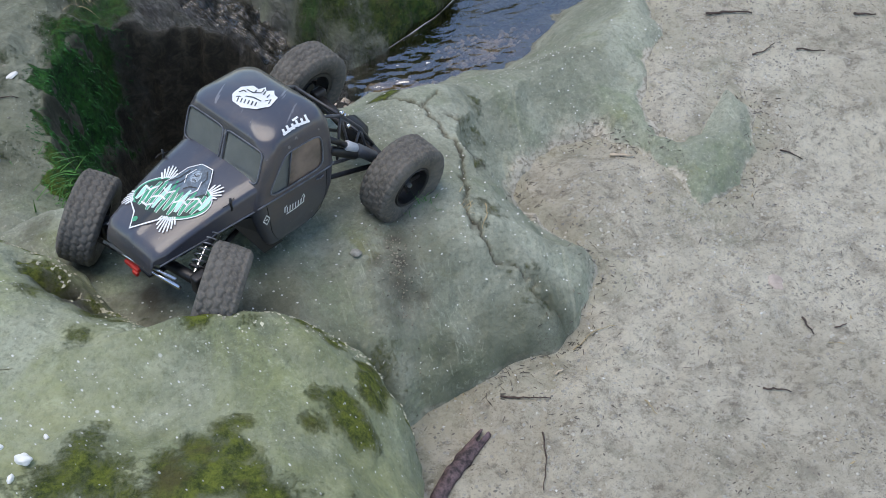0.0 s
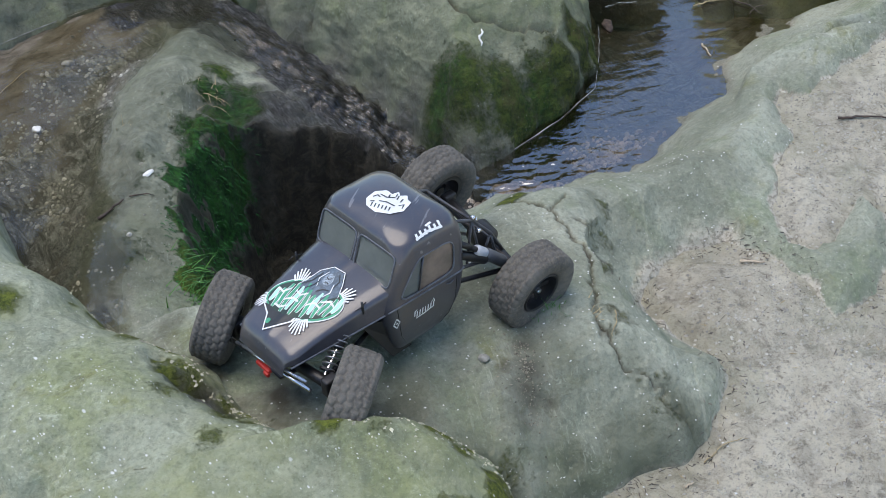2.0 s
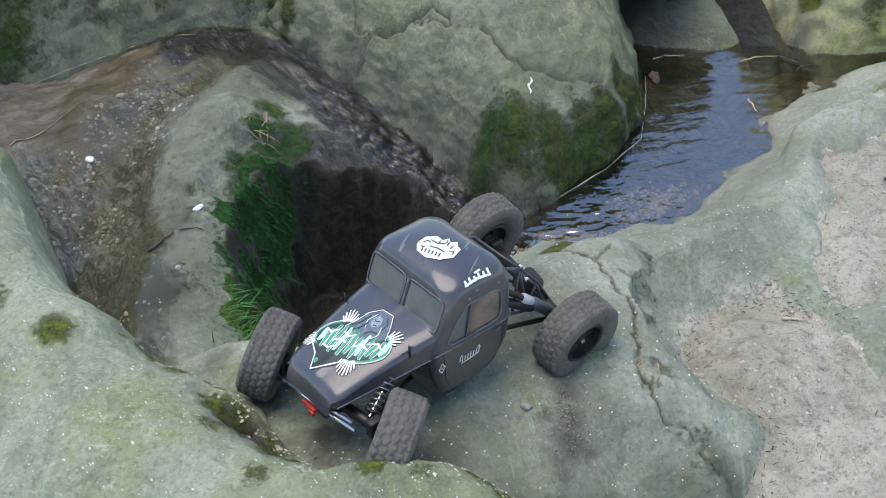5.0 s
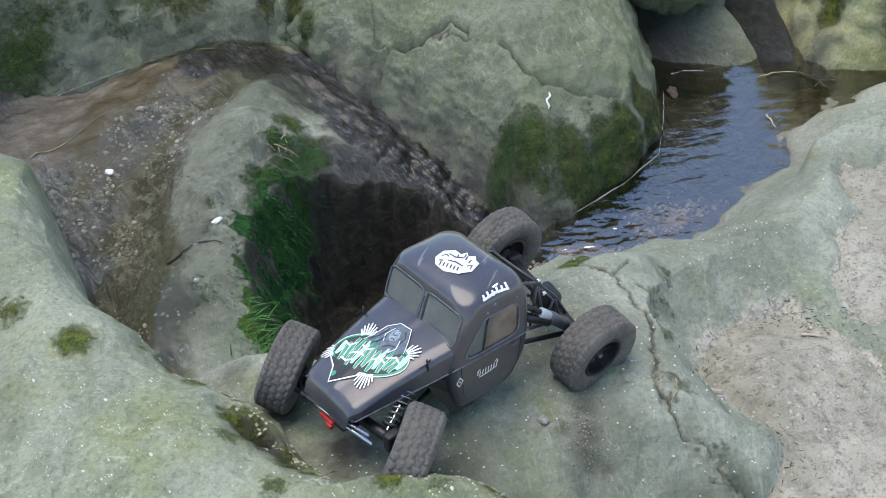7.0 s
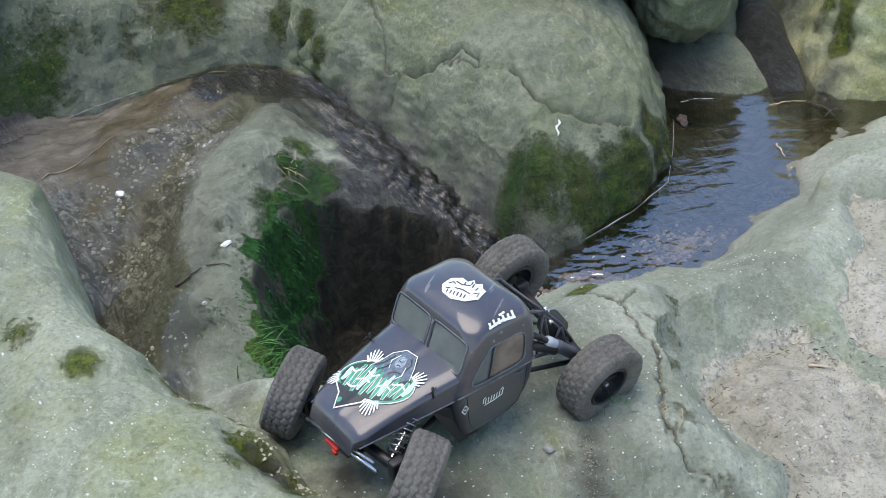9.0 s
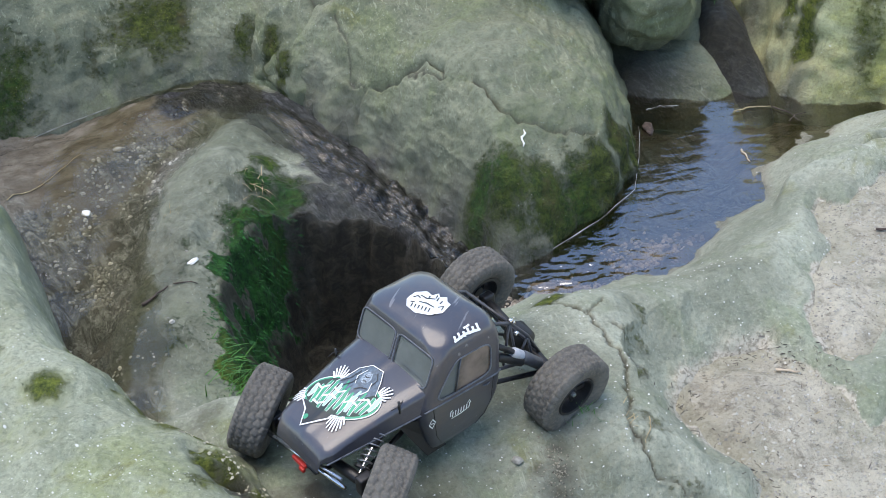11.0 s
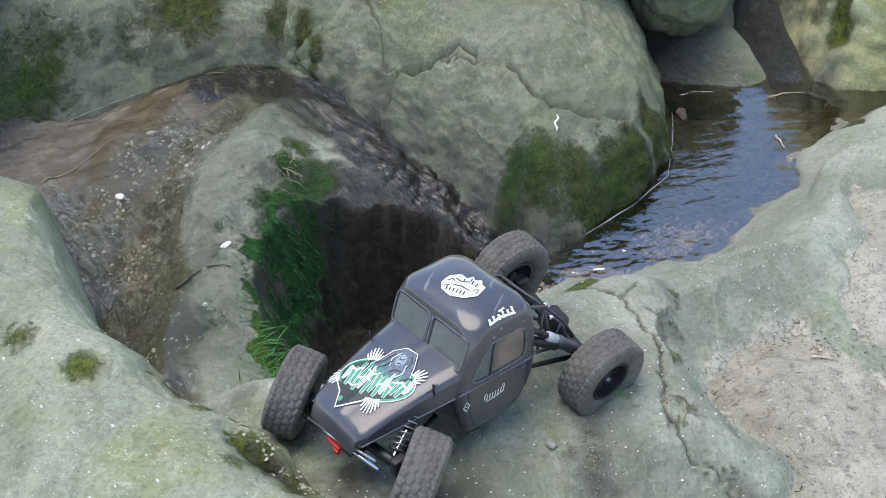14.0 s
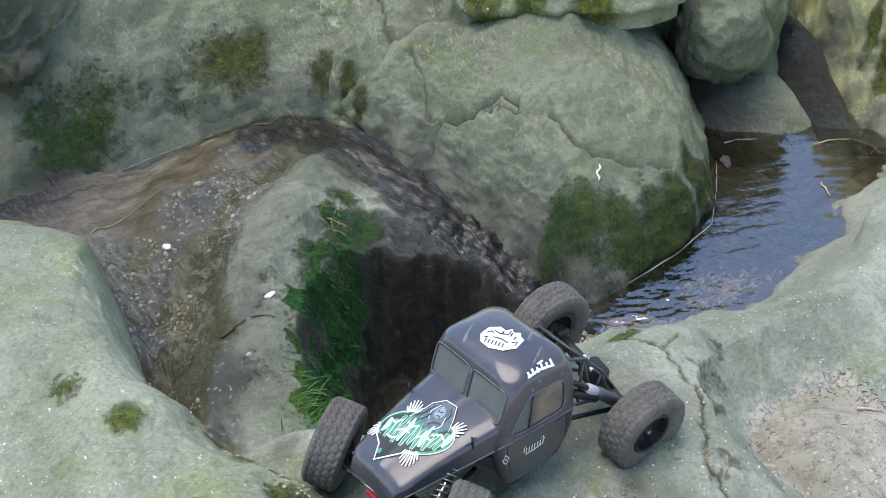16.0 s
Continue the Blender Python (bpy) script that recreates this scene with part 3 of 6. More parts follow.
    sandy = np.maximum(sstep(0.010, 0.0, Z - S + 0.006 * fbm(X, Y, 0, 0.04, 4, 67)), 0.85 * sstep(0.035, -0.01, edge + 0.02 * fbm(X, Y, 0, 0.07, 4, 68)) * sstep(1.10, 1.22, Y) * sstep(1.9, 1.7, Y) * sstep(0.60, 0.53, X)) * sstep(0.12, 0.2, X) * (1 - pool)
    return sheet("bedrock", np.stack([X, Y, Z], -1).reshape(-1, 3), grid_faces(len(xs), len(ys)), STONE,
                 {"moss": moss, "lush": lush, "wet": wet, "soak_dark": soak_dark, "dirt_shade": dirt_shade, "sandy": sandy, "pit": pit, "algae": algae, "silt": silt})


def sand_height(x, y):
    z = -0.085 + 0.035 * np.exp(-((x - 0.5) ** 2 + (y - 1.32) ** 2) / 0.17 ** 2)
    z = z + 0.055 * sstep(0.52, 0.68, x) * sstep(1.28, 1.5, y) + 0.03 * sstep(0.6, 0.8, x) * sstep(1.5, 1.8, y)
    z = z - 0.5 * sstep(0.3, 0.55, y) * sstep(3.2, 2.7, y) * sstep(-1.7, -1.4, x) * sstep(1.6, 1.3, x) * np.maximum(sstep(0.15, -0.1, x), sstep(1.55, 1.75, y) * sstep(0.58, 0.48, x - 0.5 * (y - 1.65) - 0.7 * sstep(1.84, 2.0, y)))
    return z + 0.006 * fbm(x, y, 0, 0.12, 5, 41) + 0.003 * fbm(x, y, 0, 0.03, 4, 44)


def build_sand():
    near_x, near_y = np.arange(-0.1, 1.35, 0.0065), np.arange(0.45, 2.3, 0.0065)
    far = np.array([0.1, 0.3, 0.8, 2.0, 5.0, 15.0, 60.0, 250.0])
    xs = np.concatenate([-0.1 - far[::-1], near_x, near_x[-1] + far])
    ys = np.concatenate([0.45 - far[::-1], near_y, near_y[-1] + far])
    X, Y = np.meshgrid(xs, ys, indexing="ij")
    film = sstep(-0.09, 0.0, inside(X, Y, ROCK) + 0.04 * fbm(X, Y, 0, 0.07, 4, 69)) * (np.abs(X) < 2) * (np.abs(Y - 1.3) < 1.2)
    return sheet("ground", np.stack([X, Y, sand_height(X, Y)], -1).reshape(-1, 3), grid_faces(len(xs), len(ys)), SAND, {"film": film})


tagged(build_bedrock(), "water-worn green sandstone bedrock with a pit and stream bed", "bedrock", kind="structure")
tagged(build_sand(), "grey-brown damp sandy ground strewn with litter", "ground", kind="structure")


RIM = [(-0.50, 1.40), (-0.42, 1.33), (-0.345, 1.225), (-0.27, 1.145), (-0.205, 1.07), (-0.135, 1.005), (-0.04, 0.965), (0.06, 0.968), (0.125, 0.965), (0.145, 0.92)]


def along_rim(count, seed, spread):
    r = random.Random(seed)
    for _ in range(count):
        f = r.uniform(0, len(RIM) - 1.001)
        (ax, ay), (bx, by) = RIM[int(f)], RIM[int(f) + 1]
        f -= int(f)
        yield ax + (bx - ax) * f + r.gauss(0, spread), ay + (by - ay) * f + r.gauss(0, spread), r


# ---- boulders ----
def boulder(name, centre, outline, base, top, label, material=PALE, p=3.0, q=1.7, rough=0.02, seed=0, moss=(), lush=(), wet=(), soak_dark=(), cracks=(), pits=(), algae=(), black=(), tilt=(0.0, 0.0), nt=300, ns=110, under=0.0):
    """A rounded rock: a smooth outline drawn in to the crown, with worn lumps and grooves."""
    c = np.array(centre)
    edge = curve2d(outline, nt)
    s = np.linspace(0, 1, ns) ** 0.8
    P = c + s[None, :, None] * (edge[:, None, :] - c)
    prof = (1 - s ** p) ** (1 / q)
    X, Y = P[..., 0], P[..., 1]
    Z = base + (top - base) * prof[None, :] + (tilt[0] * (X - c[0]) + tilt[1] * (Y - c[1])) * prof[None, :]
    lump = rough * (fbm(X, Y, Z, 0.2, 5, seed + 100) - 0.4 * np.abs(fbm(X, Y, Z * 2, 0.12, 3, seed + 120))) + 0.0035 * fbm(X, Y, Z, 0.05, 3, seed + 130) + 0.0015 * fbm(X, Y, Z, 0.014, 2, seed + 140)
    dx, dy = X - c[0], Y - c[1]
    ln = np.sqrt(dx ** 2 + dy ** 2) + 1e-6
    side = s[None, :] ** 4
    tuck = side * lump - under * sstep(0.97, 1.0, s)[None, :]
    X, Y, Z = X + dx / ln * tuck, Y + dy / ln * tuck, Z + lump * (1 - side)
    for cx, cy, rad, deep in pits:
        Z = Z - deep * np.exp(-((X - cx) ** 2 + (Y - cy) ** 2) / rad ** 2) * (1 + 0.5 * fbm(X, Y, 0, 0.02, 2, 77))
    dirt_shade = np.zeros(X.shape)
    for pts, depth, width in cracks:
        jx, jy = X + 0.012 * vnoise(X * 25, Y * 25, 0, 71) + 0.004 * vnoise(X * 90, Y * 90, 0, 73), Y + 0.012 * vnoise(X * 25, Y * 25, 0, 72) + 0.004 * vnoise(X * 90, Y * 90, 0, 74)
        d, _ = along(jx, jy, pts)
        Z = Z - depth * np.exp(-(d / width) ** 2)
        dirt_shade = np.maximum(dirt_shade, 0.9 * np.exp(-(d / (width * 0.7)) ** 2))
    # black: spots of the same near-black colour as the pit
    at = {"moss": spots(X, Y, moss), "lush": spots(X, Y, lush), "wet": spots(X, Y, wet), "soak_dark": spots(X, Y, soak_dark), "algae": spots(X, Y, algae), "pit": spots(X, Y, black), "dirt_shade": dirt_shade}
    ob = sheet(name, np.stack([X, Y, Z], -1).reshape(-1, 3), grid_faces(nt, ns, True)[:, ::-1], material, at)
    return tagged(ob, label, "boulder")


boulder("boulder", (-0.50, 0.88), [(-0.76, 1.935), (-0.685, 1.826), (-0.61, 1.66), (-0.533, 1.50), (-0.435, 1.40), (-0.37, 1.293), (-0.272, 1.212), (-0.205, 1.155), (-0.155, 1.085), (-0.115, 1.04), (-0.01, 0.988), (0.125, 1.0), (0.162, 0.95), (0.165, 0.86), (0.15, 0.7), (0.0, 0.45), (-0.4, 0.3), (-0.9, 0.3), (-1.3, 0.7), (-1.35, 1.5), (-1.05, 2.0)],
        -0.18, 0.18, "large pale green boulder with moss patches beside the truck", p=8.0, q=1.8, seed=1, rough=0.022, nt=520, ns=150, algae=[(0.05, 0.82, 0.2, 0.45), (-0.25, 0.80, 0.25, 0.45), (-0.55, 1.2, 0.2, 0.25)],
        pits=[(-0.238, 1.080, 0.022, 0.028), (-0.262, 1.092, 0.016, 0.02), (-0.212, 1.052, 0.014, 0.02), (-0.29, 1.13, 0.016, 0.014), (-0.222, 1.058, 0.026, 0.03), (-0.252, 1.085, 0.016, 0.018), (-0.197, 1.03, 0.015, 0.014), (-0.275, 1.122, 0.014, 0.012), (-0.165, 1.003, 0.013, 0.010), (-0.3, 1.1, 0.02, 0.010), (-0.45, 0.9, 0.08, 0.03), (0.08, 0.905, 0.02, 0.008)],
        moss=[(-0.194, 0.809, 0.035, 0.55), (-0.205, 0.783, 0.04, 0.62), (-0.177, 0.763, 0.04, 0.66), (-0.232, 0.767, 0.04, 0.6), (-0.115, 0.769, 0.03, 0.68), (-0.086, 0.785, 0.03, 0.72), (-0.056, 0.808, 0.025, 0.68), (-0.038, 0.82, 0.02, 0.62), (-0.047, 0.781, 0.03, 0.74), (-0.071, 0.75, 0.035, 0.78), (-0.105, 0.743, 0.035, 0.78), (-0.037, 0.75, 0.03, 0.74), (-0.021, 0.727, 0.03, 0.74), (0.104, 0.936, 0.015, 0.9), (0.107, 0.91, 0.018, 0.9), (0.07, 0.861, 0.025, 0.75), (0.073, 0.844, 0.03, 0.75), (0.036, 0.825, 0.02, 0.55), (0.083, 0.834, 0.03, 0.7), (0.103, 0.886, 0.02, 0.8), (0.041, 0.863, 0.02, 0.45), (-0.183, 0.829, 0.02, 0.5), (-0.32, 0.72, 0.08, 0.6), (-0.15, 0.68, 0.08, 0.7), (0.03, 0.66, 0.09, 0.7), (-0.275, 1.1, 0.02, 0.8), (-0.21, 1.07, 0.015, 0.7), (-0.21, 0.96, 0.03, 0.5), (-0.27, 1.05, 0.03, 0.5), (-0.25, 1.1, 0.03, 0.5), (-0.2, 1.02, 0.025, 0.6), (-0.488, 1.23, 0.03, 0.75), (-0.385, 1.26, 0.022, 0.6), (-0.35, 1.23, 0.022, 0.65), (-0.328, 1.18, 0.03, 0.55), (-0.305, 1.18, 0.02, 0.65), (-0.28, 1.16, 0.022, 0.6), (-0.265, 1.12, 0.02, 0.65), (-0.17, 1, 0.02, 0.6), (-0.12, 0.985, 0.02, 0.6), (-0.59, 1.31, 0.04, 0.5), (-0.42, 1.34, 0.025, 0.5), (-0.02, 0.96, 0.025, 0.5), (0.05, 0.965, 0.02, 0.6)] + [(x, y, r.uniform(0.009, 0.02), r.uniform(0.45, 0.85)) for x, y, r in along_rim(34, 5, 0.012)],
        # rim pits coloured darker inside
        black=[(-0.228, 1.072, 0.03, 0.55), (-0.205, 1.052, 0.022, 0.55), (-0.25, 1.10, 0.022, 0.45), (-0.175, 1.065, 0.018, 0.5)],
        soak_dark=[(-0.24, 1.082, 0.024, 0.9), (-0.265, 1.094, 0.016, 0.8), (-0.225, 1.06, 0.020, 0.8), (-0.252, 1.085, 0.012, 0.7), (-0.197, 1.03, 0.012, 0.7), (-0.275, 1.122, 0.010, 0.5)])
boulder("boulder", (0.12, 2.30), [(-0.30, 2.375), (-0.235, 2.30), (-0.165, 2.215), (-0.085, 2.115), (-0.005, 2.0), (0.07, 1.90), (0.12, 1.815), (0.17, 1.745), (0.24, 1.775), (0.35, 1.86), (0.44, 1.96), (0.475, 2.10), (0.49, 2.25), (0.50, 2.45), (0.40, 2.70), (0.10, 2.75), (-0.25, 2.65), (-0.36, 2.45)],
        -0.2, 0.20, "rounded grey-green boulder with cracks and dark moss above the pool", GREY, p=2.7, q=1.35, seed=2, rough=0.03, nt=420, ns=150,
        cracks=[([(-0.112, 2.20, 0), (-0.084, 2.215, 0), (-0.056, 2.211, 0), (-0.016, 2.177, 0), (0.019, 2.153, 0), (0.052, 2.138, 0), (0.08, 2.131, 0)], 0.018, 0.0042), ([(-0.084, 2.215, 0), (-0.108, 2.257, 0), (-0.121, 2.294, 0), (-0.134, 2.349, 0)], 0.006, 0.003), ([(0.127, 2.047, 0), (0.154, 1.995, 0), (0.176, 1.962, 0), (0.216, 1.957, 0), (0.258, 1.963, 0), (0.30, 1.968, 0), (0.357, 2.001, 0)], 0.012, 0.004), ([(-0.016, 2.177, 0), (0.018, 2.144, 0), (0.056, 2.114, 0), (0.081, 2.111, 0), (0.08, 2.131, 0)], 0.006, 0.003)],
        algae=[(0.05, 2.1, 0.3, 0.28), (0.20, 1.95, 0.2, 0.4), (-0.15, 2.25, 0.2, 0.4)], moss=[(0.44, 2.05, 0.03, 1.0), (0.45, 2.11, 0.025, 0.95), (0.43, 1.99, 0.025, 0.9), (0.12, 1.88, 0.05, 0.75), (0.17, 1.85, 0.06, 0.78), (0.25, 1.86, 0.07, 0.78), (0.32, 1.90, 0.06, 0.78), (0.36, 1.94, 0.05, 0.78), (0.40, 2.02, 0.035, 0.9), (0.2, 1.80, 0.05, 0.55)], lush=[(0.13, 1.88, 0.05, 0.6), (0.30, 1.88, 0.06, 0.4), (0.22, 1.83, 0.1, 0.2)],
        soak_dark=[(-0.22, 2.29, 0.05, 0.8), (-0.15, 2.2, 0.055, 0.8), (-0.08, 2.11, 0.055, 0.8), (-0.01, 2.01, 0.05, 0.8), (0.05, 1.93, 0.05, 0.8), (0.10, 1.84, 0.05, 0.9), (0.15, 1.77, 0.04, 0.8), (0.22, 1.77, 0.05, 0.6), (0.32, 1.84, 0.03, 0.5)])
# foot coloured darker along the waterline, most at the far left
boulder("boulder", (-0.75, 2.85), [(-1.5, 2.10), (-1.1, 1.99), (-0.905, 2.09), (-0.81, 2.185), (-0.705, 2.28), (-0.60, 2.35), (-0.47, 2.398), (-0.374, 2.404), (-0.27, 2.375), (-0.12, 2.38), (0.08, 2.45), (0.15, 2.9), (-0.4, 3.4), (-1.2, 3.4), (-1.7, 2.9)],
        -0.12, 0.36, "long mossy rock bank behind the stream", GREY, algae=[(-0.98, 2.22, 0.2, 0.85), (-0.85, 2.3, 0.25, 0.6), (-0.6, 2.38, 0.2, 0.4), (-0.4, 2.45, 0.25, 0.3)], p=1.7, q=1.2, seed=3, rough=0.03, nt=420, ns=150,
        moss=[(-0.845, 2.268, 0.085, 0.65), (-0.883, 2.255, 0.085, 0.61), (-0.804, 2.308, 0.068, 0.61), (-0.783, 2.353, 0.051, 0.5), (-0.752, 2.381, 0.0425, 0.43), (-0.659, 2.416, 0.051, 0.36), (-0.711, 2.394, 0.0425, 0.36), (-0.601, 2.466, 0.068, 0.5), (-0.554, 2.497, 0.0765, 0.68), (-0.505, 2.507, 0.068, 0.68), (-0.531, 2.469, 0.0595, 0.58), (-0.494, 2.483, 0.051, 0.5), (-0.342, 2.452, 0.0425, 0.58), (-0.322, 2.46, 0.034, 0.5), (-0.38, 2.457, 0.034, 0.36)], lush=[(-0.9, 2.25, 0.2, 0.5)], soak_dark=[(x, y + 0.01, 0.03, 0.4) for x, y in BANK_LIP] + [((a[0] + b[0]) / 2, (a[1] + b[1]) / 2 + 0.03, 0.03, 0.25) for a, b in zip(BANK_LIP, BANK_LIP[1:])], black=[(-1.0, 2.12, 0.09, 0.5), (-0.92, 2.16, 0.06, 0.4)])
# coloured darker in spots along its low front edge
boulder("boulder", (-1.05, 2.5), [(-0.80, 2.32), (-0.76, 2.45), (-0.8, 2.7), (-1.1, 2.8), (-1.4, 2.6), (-1.35, 2.25), (-1.1, 2.16), (-0.9, 2.2)],
        0.12, 0.42, "pitted overhanging grey rock with a mossy underside", GREY, p=3.0, q=1.8, seed=8, rough=0.095, under=0.05, moss=[(-0.95, 2.2, 0.1, 0.6)], soak_dark=[(-0.86, 2.27, 0.12, 0.6), (-1.0, 2.2, 0.12, 0.6)], black=[(-0.9, 2.24, 0.08, 0.4)])
boulder("rock_slab", (-0.28, 2.72), [(-0.46, 2.66), (-0.40, 2.56), (-0.32, 2.52), (-0.24, 2.50), (-0.15, 2.54), (-0.12, 2.75), (-0.25, 2.95), (-0.45, 2.9)],
        0.05, 0.20, "pale weathered rock ledge on top of the bank", PALE, p=4.0, q=2.0, seed=9, rough=0.03, under=0.03)
boulder("boulder", (-0.10, 2.62), [(-0.36, 2.46), (-0.29, 2.385), (-0.19, 2.32), (-0.06, 2.27), (0.10, 2.32), (0.18, 2.5), (0.15, 2.8), (-0.1, 2.95), (-0.38, 2.8)],
        -0.1, 0.23, "grey cracked rock face between the bank and the boulder", GREY, algae=[(-0.1, 2.4, 0.3, 0.5)], p=2.4, q=1.5, seed=13, rough=0.03, cracks=[([(-0.2, 2.5, 0), (-0.16, 2.36, 0), (-0.1, 2.29, 0)], 0.01, 0.004)], moss=[(-0.28, 2.415, 0.03, 0.7), (-0.256, 2.371, 0.03, 0.6)])
boulder("rock_slab", (0.20, 2.54), [(-0.04, 2.42), (0.0, 2.34), (0.10, 2.31), (0.20, 2.29), (0.28, 2.28), (0.36, 2.29), (0.42, 2.36), (0.42, 2.6), (0.2, 2.75), (-0.04, 2.65)],
        0.15, 0.31, "mossy layered rock slab lying on the boulder", PALE, p=4.0, q=2.0, seed=10, rough=0.035, under=0.04, moss=[(0.03, 2.36, 0.06, 0.7), (0.24, 2.31, 0.05, 0.85), (0.12, 2.35, 0.06, 0.6), (0.36, 2.37, 0.04, 0.5)])
def knob(centre, radii, label, material, seed, rough=0.012, soak_dark=(), algae=(), moss=(), nu=150, nv=90):
    """A rounded bulge of rock standing out of the bank."""
    a, b = np.meshgrid(np.linspace(0, 2 * np.pi, nu, endpoint=False), np.linspace(-np.pi / 2, np.pi / 2, nv), indexing="ij")
    ux, uy, uz = np.cos(a) * np.cos(b), np.sin(a) * np.cos(b), np.sin(b)
    X, Y, Z = centre[0] + radii[0] * ux, centre[1] + radii[1] * uy, centre[2] + radii[2] * uz
    k = rough * fbm(X, Y, Z, 0.12, 5, seed + 200) + 0.003 * fbm(X, Y, Z, 0.03, 3, seed + 210)
    X, Y, Z = X + k * ux, Y + k * uy, Z + k * uz
    at = {"moss": spots(X, Y, moss), "soak_dark": spots(X, Y, soak_dark), "algae": spots(X, Y, algae)}
    ob = sheet("boulder", np.stack([X, Y, Z], -1).reshape(-1, 3), grid_faces(nu, nv, True), material, at)
    return tagged(ob, label, "boulder")


knob((0.515, 2.47, 0.085), (0.090, 0.13, 0.13), "smooth bulging grey-green rock nose hanging over the pool", GREY, 4, rough=0.028, algae=[(0.5, 2.4, 0.2, 0.35)])
knob((0.610, 2.60, 0.02), (0.075, 0.17, 0.26), "upright pale grey rock beside the wet chute", GREY, 14, rough=0.03, soak_dark=[(0.57, 2.44, 0.03, 0.5)])
# wet rock, left part coloured darker for the shade under the nose
boulder("boulder", (0.58, 2.50), [(0.44, 2.40), (0.46, 2.31), (0.53, 2.275), (0.61, 2.245), (0.68, 2.24), (0.72, 2.29), (0.72, 2.5), (0.6, 2.7), (0.42, 2.6)],
        -0.16, -0.015, "low wet grey rock at the back of the pool", GREY, p=2.2, q=1.3, seed=6, rough=0.016, soak_dark=[(0.50, 2.34, 0.12, 0.75), (0.63, 2.29, 0.05, 0.35)], black=[(0.49, 2.36, 0.06, 0.35)])
boulder("wet_rock", (0.70, 2.47), [(0.640, 2.60), (0.636, 2.44), (0.655, 2.35), (0.70, 2.275), (0.745, 2.245), (0.778, 2.27), (0.785, 2.40), (0.775, 2.60), (0.71, 2.75)],
        -0.16, 0.0, "dark wet rock chute with running water", STONE, p=2.6, q=1.6, seed=7, rough=0.014, soak_dark=[(0.70, 2.4, 0.25, 1.0)], black=[(0.70, 2.40, 0.12, 0.85), (0.68, 2.55, 0.1, 0.85)], tilt=(0.0, 0.22))
boulder("boulder", (1.12, 2.66), [(0.74, 2.66), (0.735, 2.48), (0.755, 2.36), (0.80, 2.255), (0.90, 2.19), (1.15, 2.12), (1.5, 2.3), (1.5, 2.9), (1.1, 3.0), (0.82, 2.85)],
        -0.2, 0.46, "yellow-green mossy boulder at the far bank", OCHRE, p=2.2, q=1.35, seed=5, rough=0.05, algae=[(0.85, 2.35, 0.25, 0.2)], moss=[(0.84, 2.33, 0.035, 0.75), (0.83, 2.40, 0.03, 0.7), (0.95, 2.27, 0.05, 0.5)], soak_dark=[(0.79, 2.27, 0.06, 0.7), (0.76, 2.36, 0.05, 0.6), (0.77, 2.5, 0.05, 0.6)])

knob((0.41, 2.66, 0.10), (0.16, 0.14, 0.16), "grey-green rock behind the boulder", GREY, 16)
boulder("boulder", (0.6, 3.1), [(-0.1, 2.95), (0.1, 2.78), (0.35, 2.72), (0.62, 2.70), (0.8, 2.74), (1.1, 2.85), (1.3, 3.2), (0.9, 3.6), (0.2, 3.6), (-0.2, 3.3)],
        -0.25, 0.10, "low grey-green rock wall behind the stream head", GREY, p=3.0, q=1.6, seed=17, rough=0.04, nt=200, ns=70)

# ---- water ----
pool = curve2d([(0.16, 1.70), (0.28, 1.62), (0.5, 1.65), (0.72, 1.85), (0.9, 2.02), (1.08, 2.08), (1.0, 2.3), (0.8, 2.4), (0.5, 2.45), (0.38, 2.1), (0.2, 1.85)], 80)
def pool_sheet():
    step = 0.0045
    xs, ys = np.arange(0.12, 1.12, step), np.arange(1.58, 2.48, step)
    X, Y = np.meshgrid(xs, ys, indexing="ij")
    keep = inside(X, Y, [tuple(p) for p in pool]) > 0
    riffle = 1.1 * sstep(1.93, 1.76, Y + 0.25 * (X - 0.3)) + 0.25
    Z = -0.1 + (0.0009 * fbm(X * 1.0 + 0.6 * Y, Y * 2.2, 0, 0.035, 3, 95) + 0.0009 * sstep(1.88, 1.76, Y) * fbm(X + 0.5 * Y, Y * 1.8, 0, 0.014, 2, 96)) * riffle + 0.00022 * np.sin(90 * (Y + 0.35 * X) + 4.0 * vnoise(X * 12, Y * 12, 0, 97))
    f = grid_faces(len(xs), len(ys))
    f = f[keep.reshape(-1)[f].all(1)]
    used, back_ = np.unique(f, return_inverse=True)
    return sheet("pool_water", np.stack([X, Y, Z], -1).reshape(-1, 3)[used], back_.reshape(-1, 4), WATER)


tagged(pool_sheet(), "clear shallow pool rippling and mirroring the sky", "water", kind="structure")


def stream_film():
    """Shallow water running over the brown bed beside the ridge."""
    step = 0.009
    xs, ys = np.arange(-1.0, -0.3, step), np.arange(1.35, 2.45, step)
    X, Y = np.meshgrid(xs, ys, indexing="ij")
    dl, zl = along(X, Y, LEFT_CHANNEL)
    Z = sum(bedrock_height(X + dx, Y + dy) for dx in (-0.03, 0, 0.03) for dy in (-0.03, 0, 0.03)) / 9 + 0.007 + 0.0012 * fbm(X, Y, 0, 0.05, 3, 91)
    keep = (dl + 0.04 * fbm(X, Y, 0, 0.12, 3, 92) < 0.14)
    f = grid_faces(len(xs), len(ys))
    f = f[keep.reshape(-1)[f].all(1)]
    used, back = np.unique(f, return_inverse=True)
    return sheet("stream_water", np.stack([X, Y, Z], -1).reshape(-1, 3)[used], back.reshape(-1, 4), FILM)


tagged(stream_film(), "thin clear water running over the brown stream bed", "water", kind="structure")

# ---- the model truck: x ahead, y to its left, z up, metres from the middle between the axles ----
AX = Vector((-0.807, -0.590, 0.030)).normalized()
